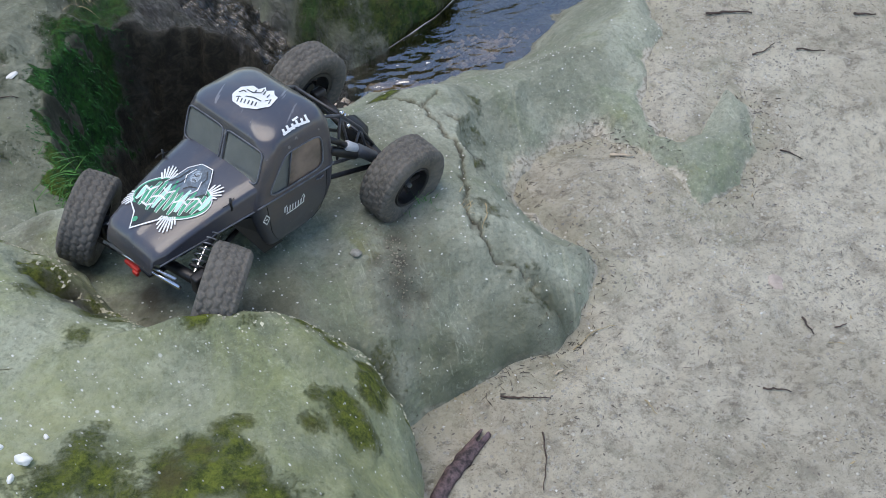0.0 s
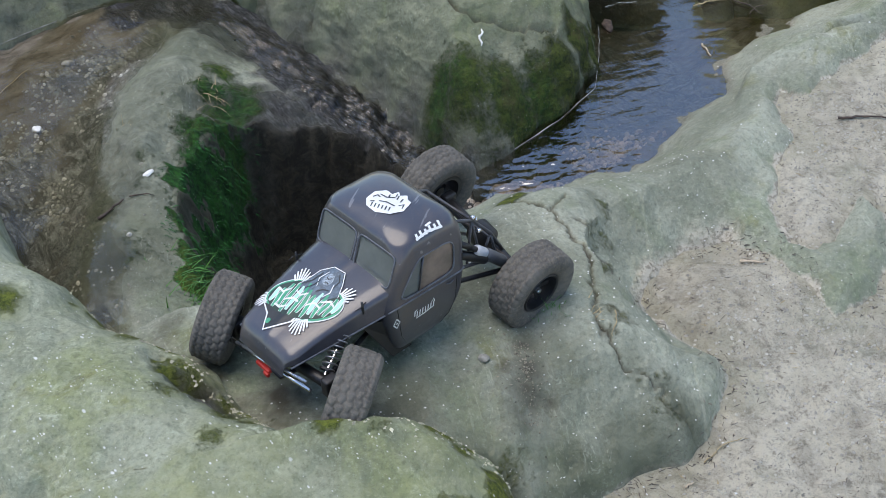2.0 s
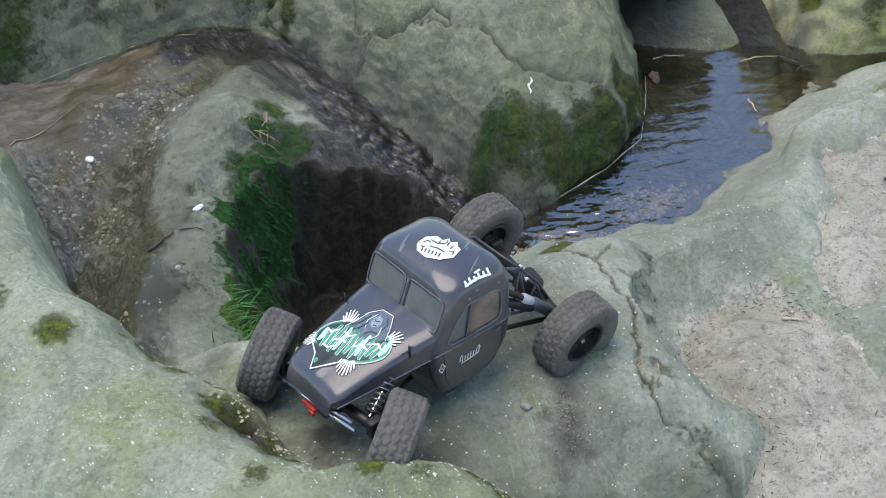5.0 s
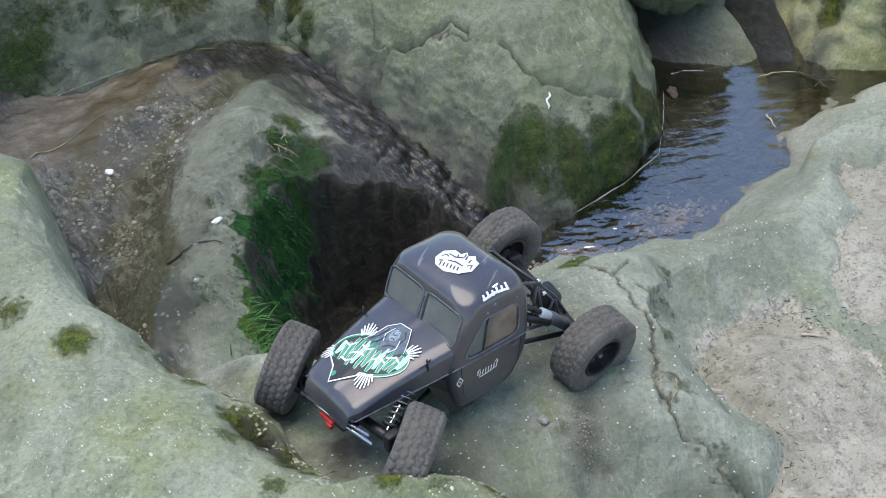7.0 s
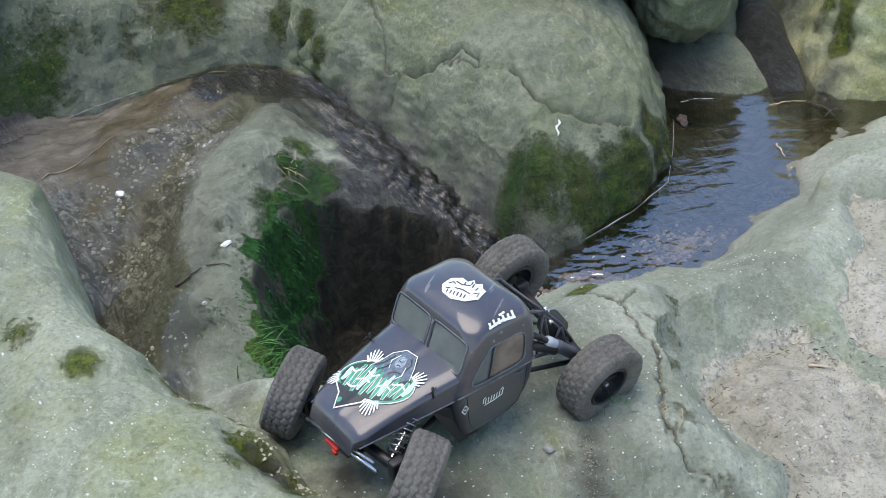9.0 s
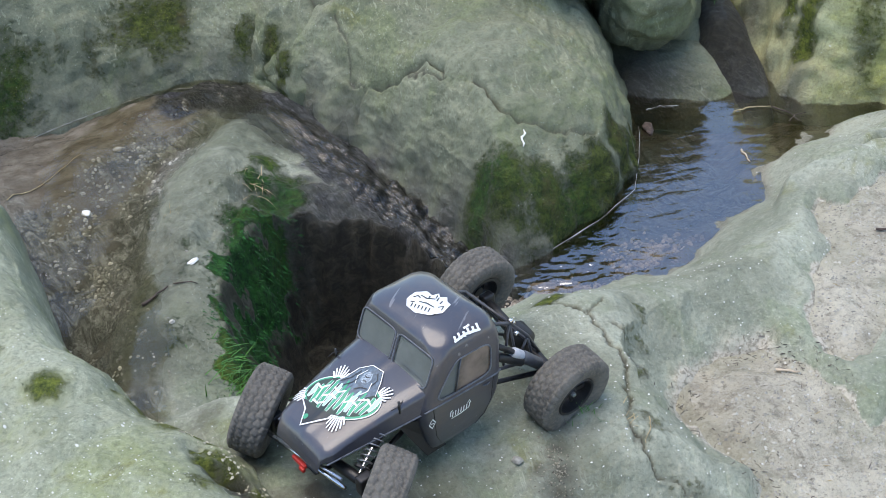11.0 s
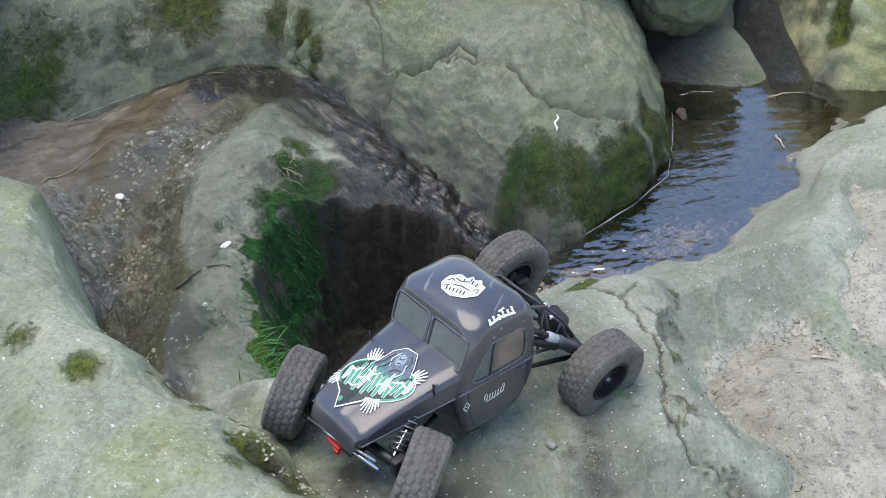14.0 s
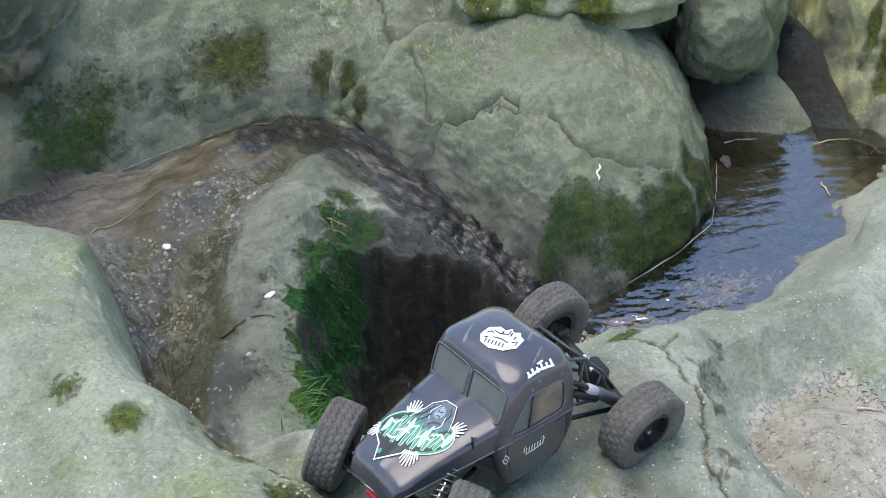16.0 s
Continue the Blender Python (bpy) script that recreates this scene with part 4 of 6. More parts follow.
UP = Vector((0.053, -0.022, 0.998)).normalized()
LEFT = UP.cross(AX).normalized()
UP = AX.cross(LEFT)
ROLL = 2.6
TRUCK = Matrix.Translation((0.0015, 1.211, 0.135)) @ Matrix((AX, LEFT, UP)).transposed().to_4x4() @ pose(0, 0, 0, ROLL)
truck = new("model_truck")
truck.matrix_world = TRUCK
tagged(truck, "brown-grey model crawler truck with big muddy tyres standing on the rock", "toy truck")


def rubber_material():
    n = Net("dusty_rubber")
    f, g = n.noise(30.0, 5, 0.7), n.noise(220.0, 4, 0.7)
    col = n.mix(n.ramp(f, 0.3, 0.7), (0.085, 0.082, 0.075), (0.15, 0.143, 0.128))
    col = n.mix(n.ramp(g, 0.42, 0.72, 0, 0.7), col, (0.20, 0.18, 0.145))
    n.bump(g, 0.6, 0.0015)
    return n.set(Base_Color=col, Roughness=0.88, Specular_IOR_Level=0.3)


def paint_material():
    """Dark painted shell, rubbed to rust brown, with dust and a painted-on grey-blue edge sheen."""
    n = Net("worn_brown_paint")
    f, g = n.noise(14.0, 6, 0.65, distortion=0.5), n.noise(90.0, 5, 0.7)
    col = n.mix(n.ramp(f, 0.46, 0.74), (0.042, 0.044, 0.058), (0.082, 0.065, 0.062))
    col = n.mix(n.ramp(g, 0.5, 0.75, 0, 0.35), col, (0.080, 0.078, 0.080))
    # worn corners, plus their sheen painted as a pale colour
    rub_sheen = n.math("ADD", n.attr("edge"), n.math("SUBTRACT", n.noise(70.0, 5, 0.75), 0.5))
    col = n.mix(n.ramp(rub_sheen, 0.5, 0.9, 0, 0.7), col, (0.26, 0.28, 0.32))
    scr = n.noise(60.0, 3, 0.6, vec=n.stretch(0.2, 1.6, 1.0, 30))
    col = n.mix(n.ramp(scr, 0.66, 0.72, 0, 0.5), col, (0.28, 0.28, 0.29))
    n.bump(g, 0.15, 0.0008)
    return n.set(Base_Color=col, Roughness=n.ramp(f, 0.35, 0.7, 0.32, 0.5), Specular_IOR_Level=0.5, Coat_Weight=1.0, Coat_Roughness=0.14)


def glass_material():
    n = Net("grey_window_sheen")
    f = n.noise(25.0, 4, 0.6)
    # base lightened to stand in for the sky mirrored in the panes
    return n.set(Base_Color=n.mix(f, (0.085, 0.096, 0.095), (0.20, 0.22, 0.215)), Roughness=n.ramp(f, 0.3, 0.7, 0.06, 0.2), Alpha=0.85, Coat_Weight=0.8, Coat_Roughness=0.05)


def side_glass():
    n = Net("tan_window_film")
    f = n.noise(18.0, 4, 0.6)
    return n.set(Base_Color=n.mix(n.ramp(f, 0.35, 0.65), (0.10, 0.085, 0.07), (0.27, 0.20, 0.16)), Roughness=0.15, Alpha=0.88, Coat_Weight=0.5, Coat_Roughness=0.05)


RUBBER, PAINT, GLASS = rubber_material(), paint_material(), glass_material()
SIDE_GLASS = side_glass()
BLACK = plain("black_plastic", (0.018, 0.018, 0.019), 0.45, vary=0.3)
STEEL = plain("bare_steel", (0.62, 0.62, 0.64), 0.3, 1.0, vary=0.12)
CHROME = plain("bright_alloy", (0.8, 0.8, 0.82), 0.18, 1.0, vary=0.06)
SPRING = plain("grey_spring", (0.32, 0.32, 0.33), 0.35, 0.8)
RED = plain("red_paint", (0.55, 0.035, 0.025), 0.45, vary=0.2)
WHITE = plain("white_vinyl", (0.78, 0.80, 0.80), 0.45, vary=0.08)
GREEN = plain("green_vinyl", (0.05, 0.36, 0.20), 0.45, vary=0.25)
INK = plain("black_vinyl", (0.025, 0.03, 0.035), 0.5)
SLATE = plain("slate_vinyl", (0.10, 0.14, 0.18), 0.5, vary=0.4, scale=200)
TRIM = plain("grey_edge_trim", (0.11, 0.12, 0.14), 0.4, vary=0.3, scale=120)


def tube(bm, pts, r, seg=8, closed=False, caps=True):
    """A round bar along the given places."""
    pts = [Vector(p) for p in pts]
    rings, n = [], len(pts)
    ref = None
    for i, p in enumerate(pts):
        a, b = (pts[i - 1] if (i or closed) else p), (pts[(i + 1) % n] if (i < n - 1 or closed) else p)
        d = (b - a).normalized()
        if ref is None:
            ref = d.orthogonal().normalized()
        ref = (ref - d * ref.dot(d)).normalized()
        side = d.cross(ref)
        rr = r[i] if hasattr(r, "__len__") else r
        rings.append([bm.verts.new(p + rr * (math.cos(t) * ref + math.sin(t) * side)) for t in (2 * math.pi * k / seg for k in range(seg))])
    for i in range(n if closed else n - 1):
        a, b = rings[i], rings[(i + 1) % n]
        for k in range(seg):
            bm.faces.new((a[k], a[(k + 1) % seg], b[(k + 1) % seg], b[k]))
    if caps and not closed:
        bm.faces.new(rings[0][::-1]), bm.faces.new(rings[-1])
    return bm


def block(bm, centre, size, turn=None, bevel=0.0):
    """A box with softened edges."""
    made = bmesh.ops.create_cube(bm, size=1)["verts"]
    m = Matrix.Translation(centre) @ (turn or Matrix()) @ Matrix.Diagonal((*size, 1))
    bmesh.ops.transform(bm, matrix=m, verts=made)
    if bevel:
        edges = {e for v in made for e in v.link_edges}
        bmesh.ops.bevel(bm, geom=list(edges), offset=bevel, segments=2, affect="EDGES", profile=0.6)
    return bm


def revolve(bm, profile, seg, closed=False):
    """Turns a profile of (radius, y) round the y axis."""
    rings = []
    for k in range(seg):
        a = 2 * math.pi * k / seg
        rings.append([bm.verts.new((r * math.cos(a), y, r * math.sin(a))) for r, y in profile])
    m = len(profile)
    for k in range(seg):
        a, b = rings[k], rings[(k + 1) % seg]
        for i in range(m if closed else m - 1):
            j = (i + 1) % m
            bm.faces.new((a[i], a[j], b[j], b[i]))
    return bm


def tyre_mesh():
    """A worn crawler tyre: five blunt ribs with crooked grooves and shallow cuts, packed with dust."""
    w, turns = 0.0245, 30
    half = [(0.030, 0.017), (0.033, 0.0200), (0.037, 0.0225), (0.042, 0.0240), (0.046, w), (0.050, w), (0.0535, w - 0.0006), (0.0562, w - 0.002), (0.0582, w - 0.0042)]
    tread = [(0.0594 + 0.0010 * (1 - (y / 0.02) ** 2), y) for y in np.linspace(0.0195, -0.0195, 31)]
    prof = half + tread + [(r, -y) for r, y in half[::-1]] + [(0.030, -0.013), (0.030, 0.013)]
    bm = bmesh.new()
    rings, n = [], 208
    for k in range(n):
        a = 2 * math.pi * k / n
        ring = []
        for r, y in prof:
            if r > 0.052:
                zig = 0.0011 * math.asin(math.sin(a * turns)) + 0.0005 * noise.noise(Vector((math.cos(a) * 3, math.sin(a) * 3, y * 90)))
                cut = 0.0
                for i, g in enumerate((-0.0145, -0.0048, 0.0048, 0.0145)):
                    cut = max(cut, 0.0024 * math.exp(-((y - g - zig * (-1) ** i) / 0.0011) ** 2))
                row = int((y + 0.0245) / 0.0098)
                share = (a * turns / (2 * math.pi) + 0.5 * (row % 2) + 8 * y) % 1.0
                edge = 0.0028 if abs(y) > 0.0165 else 0.0019
                cut = max(cut, edge * math.exp(-((share - 0.5) / 0.085) ** 2))
                r = r - cut + 0.0004 * noise.noise(Vector((math.cos(a) * 4, math.sin(a) * 4, y * 60)))
            ring.append(bm.verts.new((r * math.cos(a), y, r * math.sin(a))))
        rings.append(ring)
    m = len(prof)
    for k in range(n):
        p, q = rings[k], rings[(k + 1) % n]
        for i in range(m):
            j = (i + 1) % m
            bm.faces.new((p[i], p[j], q[j], q[i]))
    return bm


def rim_mesh():
    bm = bmesh.new()
    revolve(bm, [(0.031, 0.019), (0.0295, 0.0205), (0.027, 0.019), (0.026, 0.008), (0.026, -0.019), (0.031, -0.019)], 40, True)
    for k in range(6):
        a = 2 * math.pi * k / 6
        block(bm, (0.016 * math.cos(a), 0.006, 0.016 * math.sin(a)), (0.022, 0.004, 0.0075), Matrix.Rotation(-a, 4, "Y"), 0.001)
    revolve(bm, [(0.0001, 0.012), (0.006, 0.012), (0.0075, 0.009), (0.0075, -0.01), (0.0001, -0.01)], 16)
    return bm


def nut_mesh():
    bm = bmesh.new()
    revolve(bm, [(0.0001, 0.016), (0.003, 0.016), (0.0036, 0.0145), (0.0036, 0.011), (0.0001, 0.011)], 6)
    return bm


WHEELS = [(0.177, -0.122, -0.016, 37, "front"), (0.158, 0.121, 0.016, 39, "front"), (-0.158, 0.105, -0.014, 0, "rear"), (-0.177, -0.106, 0.014, 0, "rear")]
c_, s_ = math.cos(radians(ROLL)), math.sin(radians(ROLL))
WHEELS = [(x, c_ * y + s_ * z, c_ * z - s_ * y, steer, axle) for x, y, z, steer, axle in WHEELS]
FRONT_LEAN, REAR_LEAN = math.degrees(math.atan2(0.032, 0.243)) - ROLL, math.degrees(math.atan2(-0.028, 0.211)) - ROLL
first = None
for x, y, z, steer, axle in WHEELS:
    lean = FRONT_LEAN if axle == "front" else REAR_LEAN
    flip = 0 if y > 0 else 180
    wheel = new("wheel")
    wheel.parent = truck
    wheel.matrix_local = pose(x, y, z, lean, 0, 0) @ pose(0, 0, 0, 0, 37 * len(truck.children) * 0, steer) @ pose(0, 0, 0, -22 if axle == "front" else 0) @ pose(0, 0, 0, 0, 37 * len(truck.children)) @ pose(0, 0, 0, 0, 0, flip)
    if first is None:
        first = [part("tyre", tyre_mesh(), RUBBER, wheel, "chunky dusty black tyre", True), part("rim", rim_mesh(), BLACK, wheel), part("wheel_nut", nut_mesh(), STEEL, wheel)]
    else:
        for o in first:
            c = new(o.name.split(".")[0], o.data)
            c.parent = wheel
            tagged(c, o.get("label", ""))


# ---- cab shell ----
def curve_at(table, z):
    zs, vs = zip(*table)
    return float(np.interp(z, zs, vs))


ROOF = [(0.118 + 0.0268 * (1 - (1 - k) ** 2) ** (1 / 3), k) for k in np.linspace(0.0, 0.97, 26)]
CAB_FRONT = [(-0.0270, 0.046), (-0.0240, 0.0475), (0.0300, 0.0610), (0.0450, 0.0640), (0.0600, 0.0590), (0.0780, 0.0520)] + [(z, 0.0362 - 0.052 * k) for z, k in ROOF]
CAB_REAR = [(-0.0270, -0.022), (-0.0220, -0.038), (0.0, -0.058), (0.0180, -0.0660), (0.0500, -0.0690), (0.0900, -0.0690)] + [(z, -0.0665 + 0.048 * k) for z, k in ROOF]
CAB_HALF = [(-0.0270, 0.0690), (-0.0200, 0.0720), (0.0, 0.0750), (0.0450, 0.0785), (0.0520, 0.0790), (0.0600, 0.0785), (0.1000, 0.0790)] + [(z, 0.0776 * (1 - 0.98 * k)) for z, k in ROOF]


def cab_ring(z, n):
    f, r, h = (curve_at(t, z) for t in (CAB_FRONT, CAB_REAR, CAB_HALF))
    c = min(0.013 + 0.014 * sstep(0.11, 0.14, z), h * 0.9, (f - r) * 0.45)
    cx, hx = (f + r) / 2, (f - r) / 2
    # rounded rectangle walked by equal shares of straight and arc
    segs = []
    for (sx, sy), a0 in (((1, 1), 0), ((-1, 1), 90), ((-1, -1), 180), ((1, -1), 270)):
        ox, oy = cx + sx * (hx - c), sy * (h - c)
        segs += [(ox + c * math.cos(radians(a0 + k * 10)), oy + c * math.sin(radians(a0 + k * 10))) for k in range(10)]
    segs.append(segs[0])
    q = np.array(segs)
    L = np.r_[0, np.cumsum(np.hypot(*np.diff(q, axis=0).T))]
    # keep each vertical line of the shell on the same share of its side
    marks = np.concatenate([np.linspace(L[9 + 10 * k], L[10 + 10 * k] if k < 3 else L[40], (26, 30, 26, 30)[(k + 1) % 4], endpoint=False) if part_ == 1 else np.linspace(L[10 * k], L[10 * k + 9], 10, endpoint=False)
                            for k in range(4) for part_ in (0, 1)])
    return [(np.interp(m, L, q[:, 0]), np.interp(m, L, q[:, 1]), z) for m in marks]


def round_rect(a, b, lo_a, hi_a, lo_b, hi_b, r):
    """Signed distance inside a rounded rectangle, positive inside."""
    ca, cb = (lo_a + hi_a) / 2, (lo_b + hi_b) / 2
    qa, qb = abs(a - ca) - (hi_a - lo_a) / 2 + r, abs(b - cb) - (hi_b - lo_b) / 2 + r
    return r - math.hypot(max(qa, 0), max(qb, 0)) - min(max(qa, qb), 0)


def screen_pane(y, z, s):
    return round_rect(s * y, z, 0.0028, 0.0695, 0.0795, 0.1205, 0.008)


def pane_outline(kind, s, grow=0.0, n=56):
    """Places round a window, on the shell."""
    if kind == "screen":
        cy, cz, hy, hz, e = s * 0.0362, 0.1, 0.0333 + grow, 0.0205 + grow, 0.30
    else:
        cy, cz, hy, hz, e = -0.010, 0.0825, 0.037 + grow, 0.0245 + grow, 0.40
    pts = []
    for k in range(n):
        t = 2 * math.pi * k / n
        c, q = math.cos(t), math.sin(t)
        u, v = cy + hy * math.copysign(abs(c) ** e, c), cz + hz * math.copysign(abs(q) ** e, q)
        if kind == "screen":
            pts.append(Vector((curve_at(CAB_FRONT, v), u, v)))
        else:
            # the front post leans back
            if c > 0:
                u = cy + abs(c) ** e * (0.043 + grow - 0.68 * (v - 0.058) - cy)
            pts.append(Vector((u, s * curve_at(CAB_HALF, v), v)))
    return pts


SIDE_HOLE = [(p.x, p.z) for p in pane_outline("side", 1)]


def side_pane(x, z):
    return float(inside(np.array(x), np.array(z), SIDE_HOLE))


def cab_mesh():
    bm = bmesh.new()
    zs = np.concatenate([np.linspace(-0.027, 0.045, 26), np.linspace(0.0475, 0.117, 44), [z for z, _ in ROOF]])
    rings = []
    for z in zs:
        rings.append([bm.verts.new(p) for p in cab_ring(z, 0)])
    n = len(rings[0])
    for a, b in zip(rings, rings[1:]):
        for k in range(n):
            bm.faces.new((a[k], a[(k + 1) % n], b[(k + 1) % n], b[k]))
    bm.faces.new(rings[-1])
    kill = []
    for f in bm.faces:
        c = f.calc_center_median()
        f.normal_update()
        nrm = f.normal
        if abs(nrm.x) > 0.6 and c.x > 0 and (screen_pane(c.y, c.z, 1) > 0 or screen_pane(c.y, c.z, -1) > 0):
            kill.append(f)
        elif abs(nrm.y) > 0.6 and side_pane(c.x, c.z) > 0:
            kill.append(f)
        elif abs(nrm.x) > 0.6 and c.x < 0 and round_rect(c.y, c.z, -0.035, 0.035, 0.075, 0.112, 0.01) > 0:
            kill.append(f)
    bmesh.ops.delete(bm, geom=kill, context="FACES")
    return bm


def rub_and_sheen(ob, share):
    """Marks pale corners: rubbed paint, with the edge highlights put into its colour."""
    at = ob.data.attributes.new("edge", "FLOAT", "POINT")
    at.data.foreach_set("value", np.array([share(v.co) for v in ob.data.vertices], dtype=np.float32))


def cab_rub_sheen(p):
    f, r, h = (curve_at(t, p.z) for t in (CAB_FRONT, CAB_REAR, CAB_HALF))
    corner = 0.55 * math.exp(-(((f - p.x) ** 2 + (h - abs(p.y)) ** 2) ** 0.5 / 0.006) ** 2) * (p.z > 0.05)
    brow = math.exp(-((p.z - 0.131) / 0.004) ** 2) * (0.25 + 0.25 * (p.x > 0.01))
    sill = 0.5 * math.exp(-((p.z - 0.052) / 0.002) ** 2) * (p.x < 0.05)
    return max(corner, brow, sill)


cab = part("cab", cab_mesh(), PAINT, truck, smooth=True)
rub_and_sheen(cab, cab_rub_sheen)


def clip_by(ring, keep):
    """The part of a closed ring on one side of the leaning window post."""
    out = []
    for a, b in zip(ring, ring[1:] + ring[:1]):
        fa, fb = keep(a), keep(b)
        if fa >= 0:
            out.append(a)
        if (fa >= 0) != (fb >= 0):
            out.append(a.lerp(b, fa / (fa - fb)))
    return out


def post_side(p):
    return p.x - 0.010 + 0.21 * (p.z - 0.059)


for kind, s in (("screen", 1), ("screen", -1), ("side", 1), ("side", -1)):
    inward = Vector((-0.0015, 0, 0)) if kind == "screen" else Vector((0, -s * 0.0015, 0))
    ring = pane_outline(kind, s, 0.0015)
    cuts = [(ring, "windshield_pane", GLASS, "dark grey film windscreen pane")] if kind == "screen" else [(clip_by(ring, post_side), "vent_window", GLASS, "dark grey film window"), (clip_by(ring, lambda p: -post_side(p)), "side_window", SIDE_GLASS, "tan film window")]
    for cut, name_, glaze, label_ in cuts:
        bm = bmesh.new()
        bm.faces.new([bm.verts.new(p + inward) for p in cut])
        part(name_, bm, glaze, truck, label_)
    bm = tube(bmesh.new(), pane_outline(kind, s, 0.0008), 0.0012, 6, closed=True)
    part("window_trim", bm, TRIM, truck, "", True)
    if kind == "side":
        part("window_post", tube(bmesh.new(), [(0.010, s * 0.0785, 0.0585), (0.005, s * 0.0787, 0.083), (0.0, s * 0.0783, 0.1065)], 0.0013, 6), PAINT, truck, "", True)
        belt = [(0.060 - 0.126 * k / 12, s * (0.0792 - 0.003 * (k == 12)), 0.0520 - 0.002 * k / 12) for k in range(13)]
        part("belt_line", tube(bmesh.new(), belt, 0.0013, 6), TRIM, truck, "grey belt line under the windows", True)
        guard = bmesh.new()
        a = [guard.verts.new(p) for p in ((0.088, s * 0.058, 0.036), (0.050, s * 0.069, 0.030), (0.020, s * 0.068, -0.033), (0.050, s * 0.066, -0.036))]
        guard.faces.new(a)
        solid_ = bmesh.ops.extrude_face_region(guard, geom=guard.faces[:])["geom"]
        bmesh.ops.translate(guard, verts=[v for v in solid_ if isinstance(v, bmesh.types.BMVert)], vec=(0, -s * 0.003, 0))
        bmesh.ops.recalc_face_normals(guard, faces=guard.faces[:])
        part("inner_fender", guard, BLACK, truck, "black plastic inner fender")

# dark floor and seats hidden inside the shell
bm = block(bmesh.new(), (-0.01, 0, 0.028), (0.115, 0.13, 0.02), None, 0.004)
part("interior", bm, BLACK, truck)


# ---- hood ----
def hood_top(x, y):
    t = (x - 0.048) / (0.190 - 0.048)
    half = 0.0725 - 0.021 * t
    z = 0.0825 - 0.031 * t - 0.006 * t * t + 0.003 * math.sin(math.pi * min(max(t, 0), 1))
    u = min(abs(y) / half, 1.2)
    z -= 0.003 * u ** 2 + 0.005 * max(0, u - 0.75) ** 2 / 0.0625
    z -= 0.003 * max(0, (t - 0.95) / 0.05) ** 2
    return z + 0.0022 * math.exp(-(y / 0.006) ** 2) * 0.5


def hood_mesh():
    bm = bmesh.new()
    rows = []
    for i in range(41):
        x = 0.044 + (0.193 - 0.044) * i / 40
        t = (x - 0.048) / 0.142
        half = 0.0725 - 0.021 * t - 0.004 * max(0, (t - 0.9) / 0.1) ** 2
        low = 0.047 - 0.016 * t
        row = []
        zt = hood_top(x, half)
        for k in range(5):
            f = k / 5
            row.append((x, -half * (1 + 0.02 * (1 - f)), low + (zt - low) * f))
        for k in range(31):
            y = -half + 2 * half * k / 30
            row.append((x, y, hood_top(x, y)))
        for k in range(5):
            f = (k + 1) / 5
            row.append((x, half * (1 + 0.02 * f), zt + (low - zt) * f))
        rows.append(row)
    # rounded nose with the grille face
    x0 = 0.193
    for k in range(1, 9):
        f = k / 8
        dx = 0.006 * math.sin(f * math.pi / 2) if f < 0.5 else 0.006 * math.sin(0.25 * math.pi) + 0.004 * (f - 0.5)
        row = []
        for (x, y, z) in rows[40]:
            zz = 0.017 + (z - 0.017) * (1 - f) ** 1.0 if z > 0.017 else z
            row.append((x0 + dx, y * (1 - 0.03 * f), zz if f > 0 else z))
        rows.append(row)
    vs = [[bm.verts.new(p) for p in r] for r in rows]
    for a, b in zip(vs, vs[1:]):
        for k in range(len(a) - 1):
            bm.faces.new((a[k], b[k], b[k + 1], a[k + 1]))
    bmesh.ops.recalc_face_normals(bm, faces=bm.faces)
    return bm


hood = part("hood", hood_mesh(), PAINT, truck, "", True)
rub_and_sheen(hood, lambda p: max(0.5 * math.exp(-((p.x - 0.194) / 0.003) ** 2), 0.35 * math.exp(-((abs(p.y) - (0.0725 - 0.021 * (p.x - 0.048) / 0.142)) / 0.002) ** 2), 0.3 * math.exp(-((p.x - 0.05) / 0.004) ** 2)))
for s in (-1, 1):
    bm = tube(bmesh.new(), [(0.05 + 0.14 * k / 10, s * (0.0742 - 0.0215 * k / 10), 0.0465 - 0.016 * k / 10) for k in range(11)], 0.0013, 6)
    part("hood_edge", bm, TRIM, truck, "grey lower edge", True)
for s in (-1, 1):
    bm = bmesh.new()
    tube(bm, [(0.088, s * 0.0660, 0.062), (0.088, s * 0.0660, 0.080)], 0.0017, 8)
    tube(bm, [(0.080, s * 0.063, 0.0745), (0.092, s * 0.0675, 0.0745), (0.1, s * 0.0660, 0.0735)], 0.0006, 5)
    part("body_post", bm, BLACK, truck, "body post with a wire clip", True)


# ---- stickers, cut to plain shapes ----
def on_hood(u, v, lift=0.0008):
    x, y = HOOD_C[0] + u * HOOD_U[0] + v * HOOD_V[0], HOOD_C[1] + u * HOOD_U[1] + v * HOOD_V[1]
    return (x, y, hood_top(x, y) + 0.0012 + lift)


HOOD_C, HOOD_U, HOOD_V = (0.127, 0.001), (-0.46, 1.08), (-1.18, -0.50)


def CAB_ROOF(x, y):
    lo, hi = 0.10, ROOF[-1][0]
    for _ in range(24):
        z = (lo + hi) / 2
        f, r, h = (curve_at(t, z) for t in (CAB_FRONT, CAB_REAR, CAB_HALF))
        ok = r <= x <= f and abs(y) <= h
        lo, hi = (z, hi) if ok else (lo, z)
    return lo


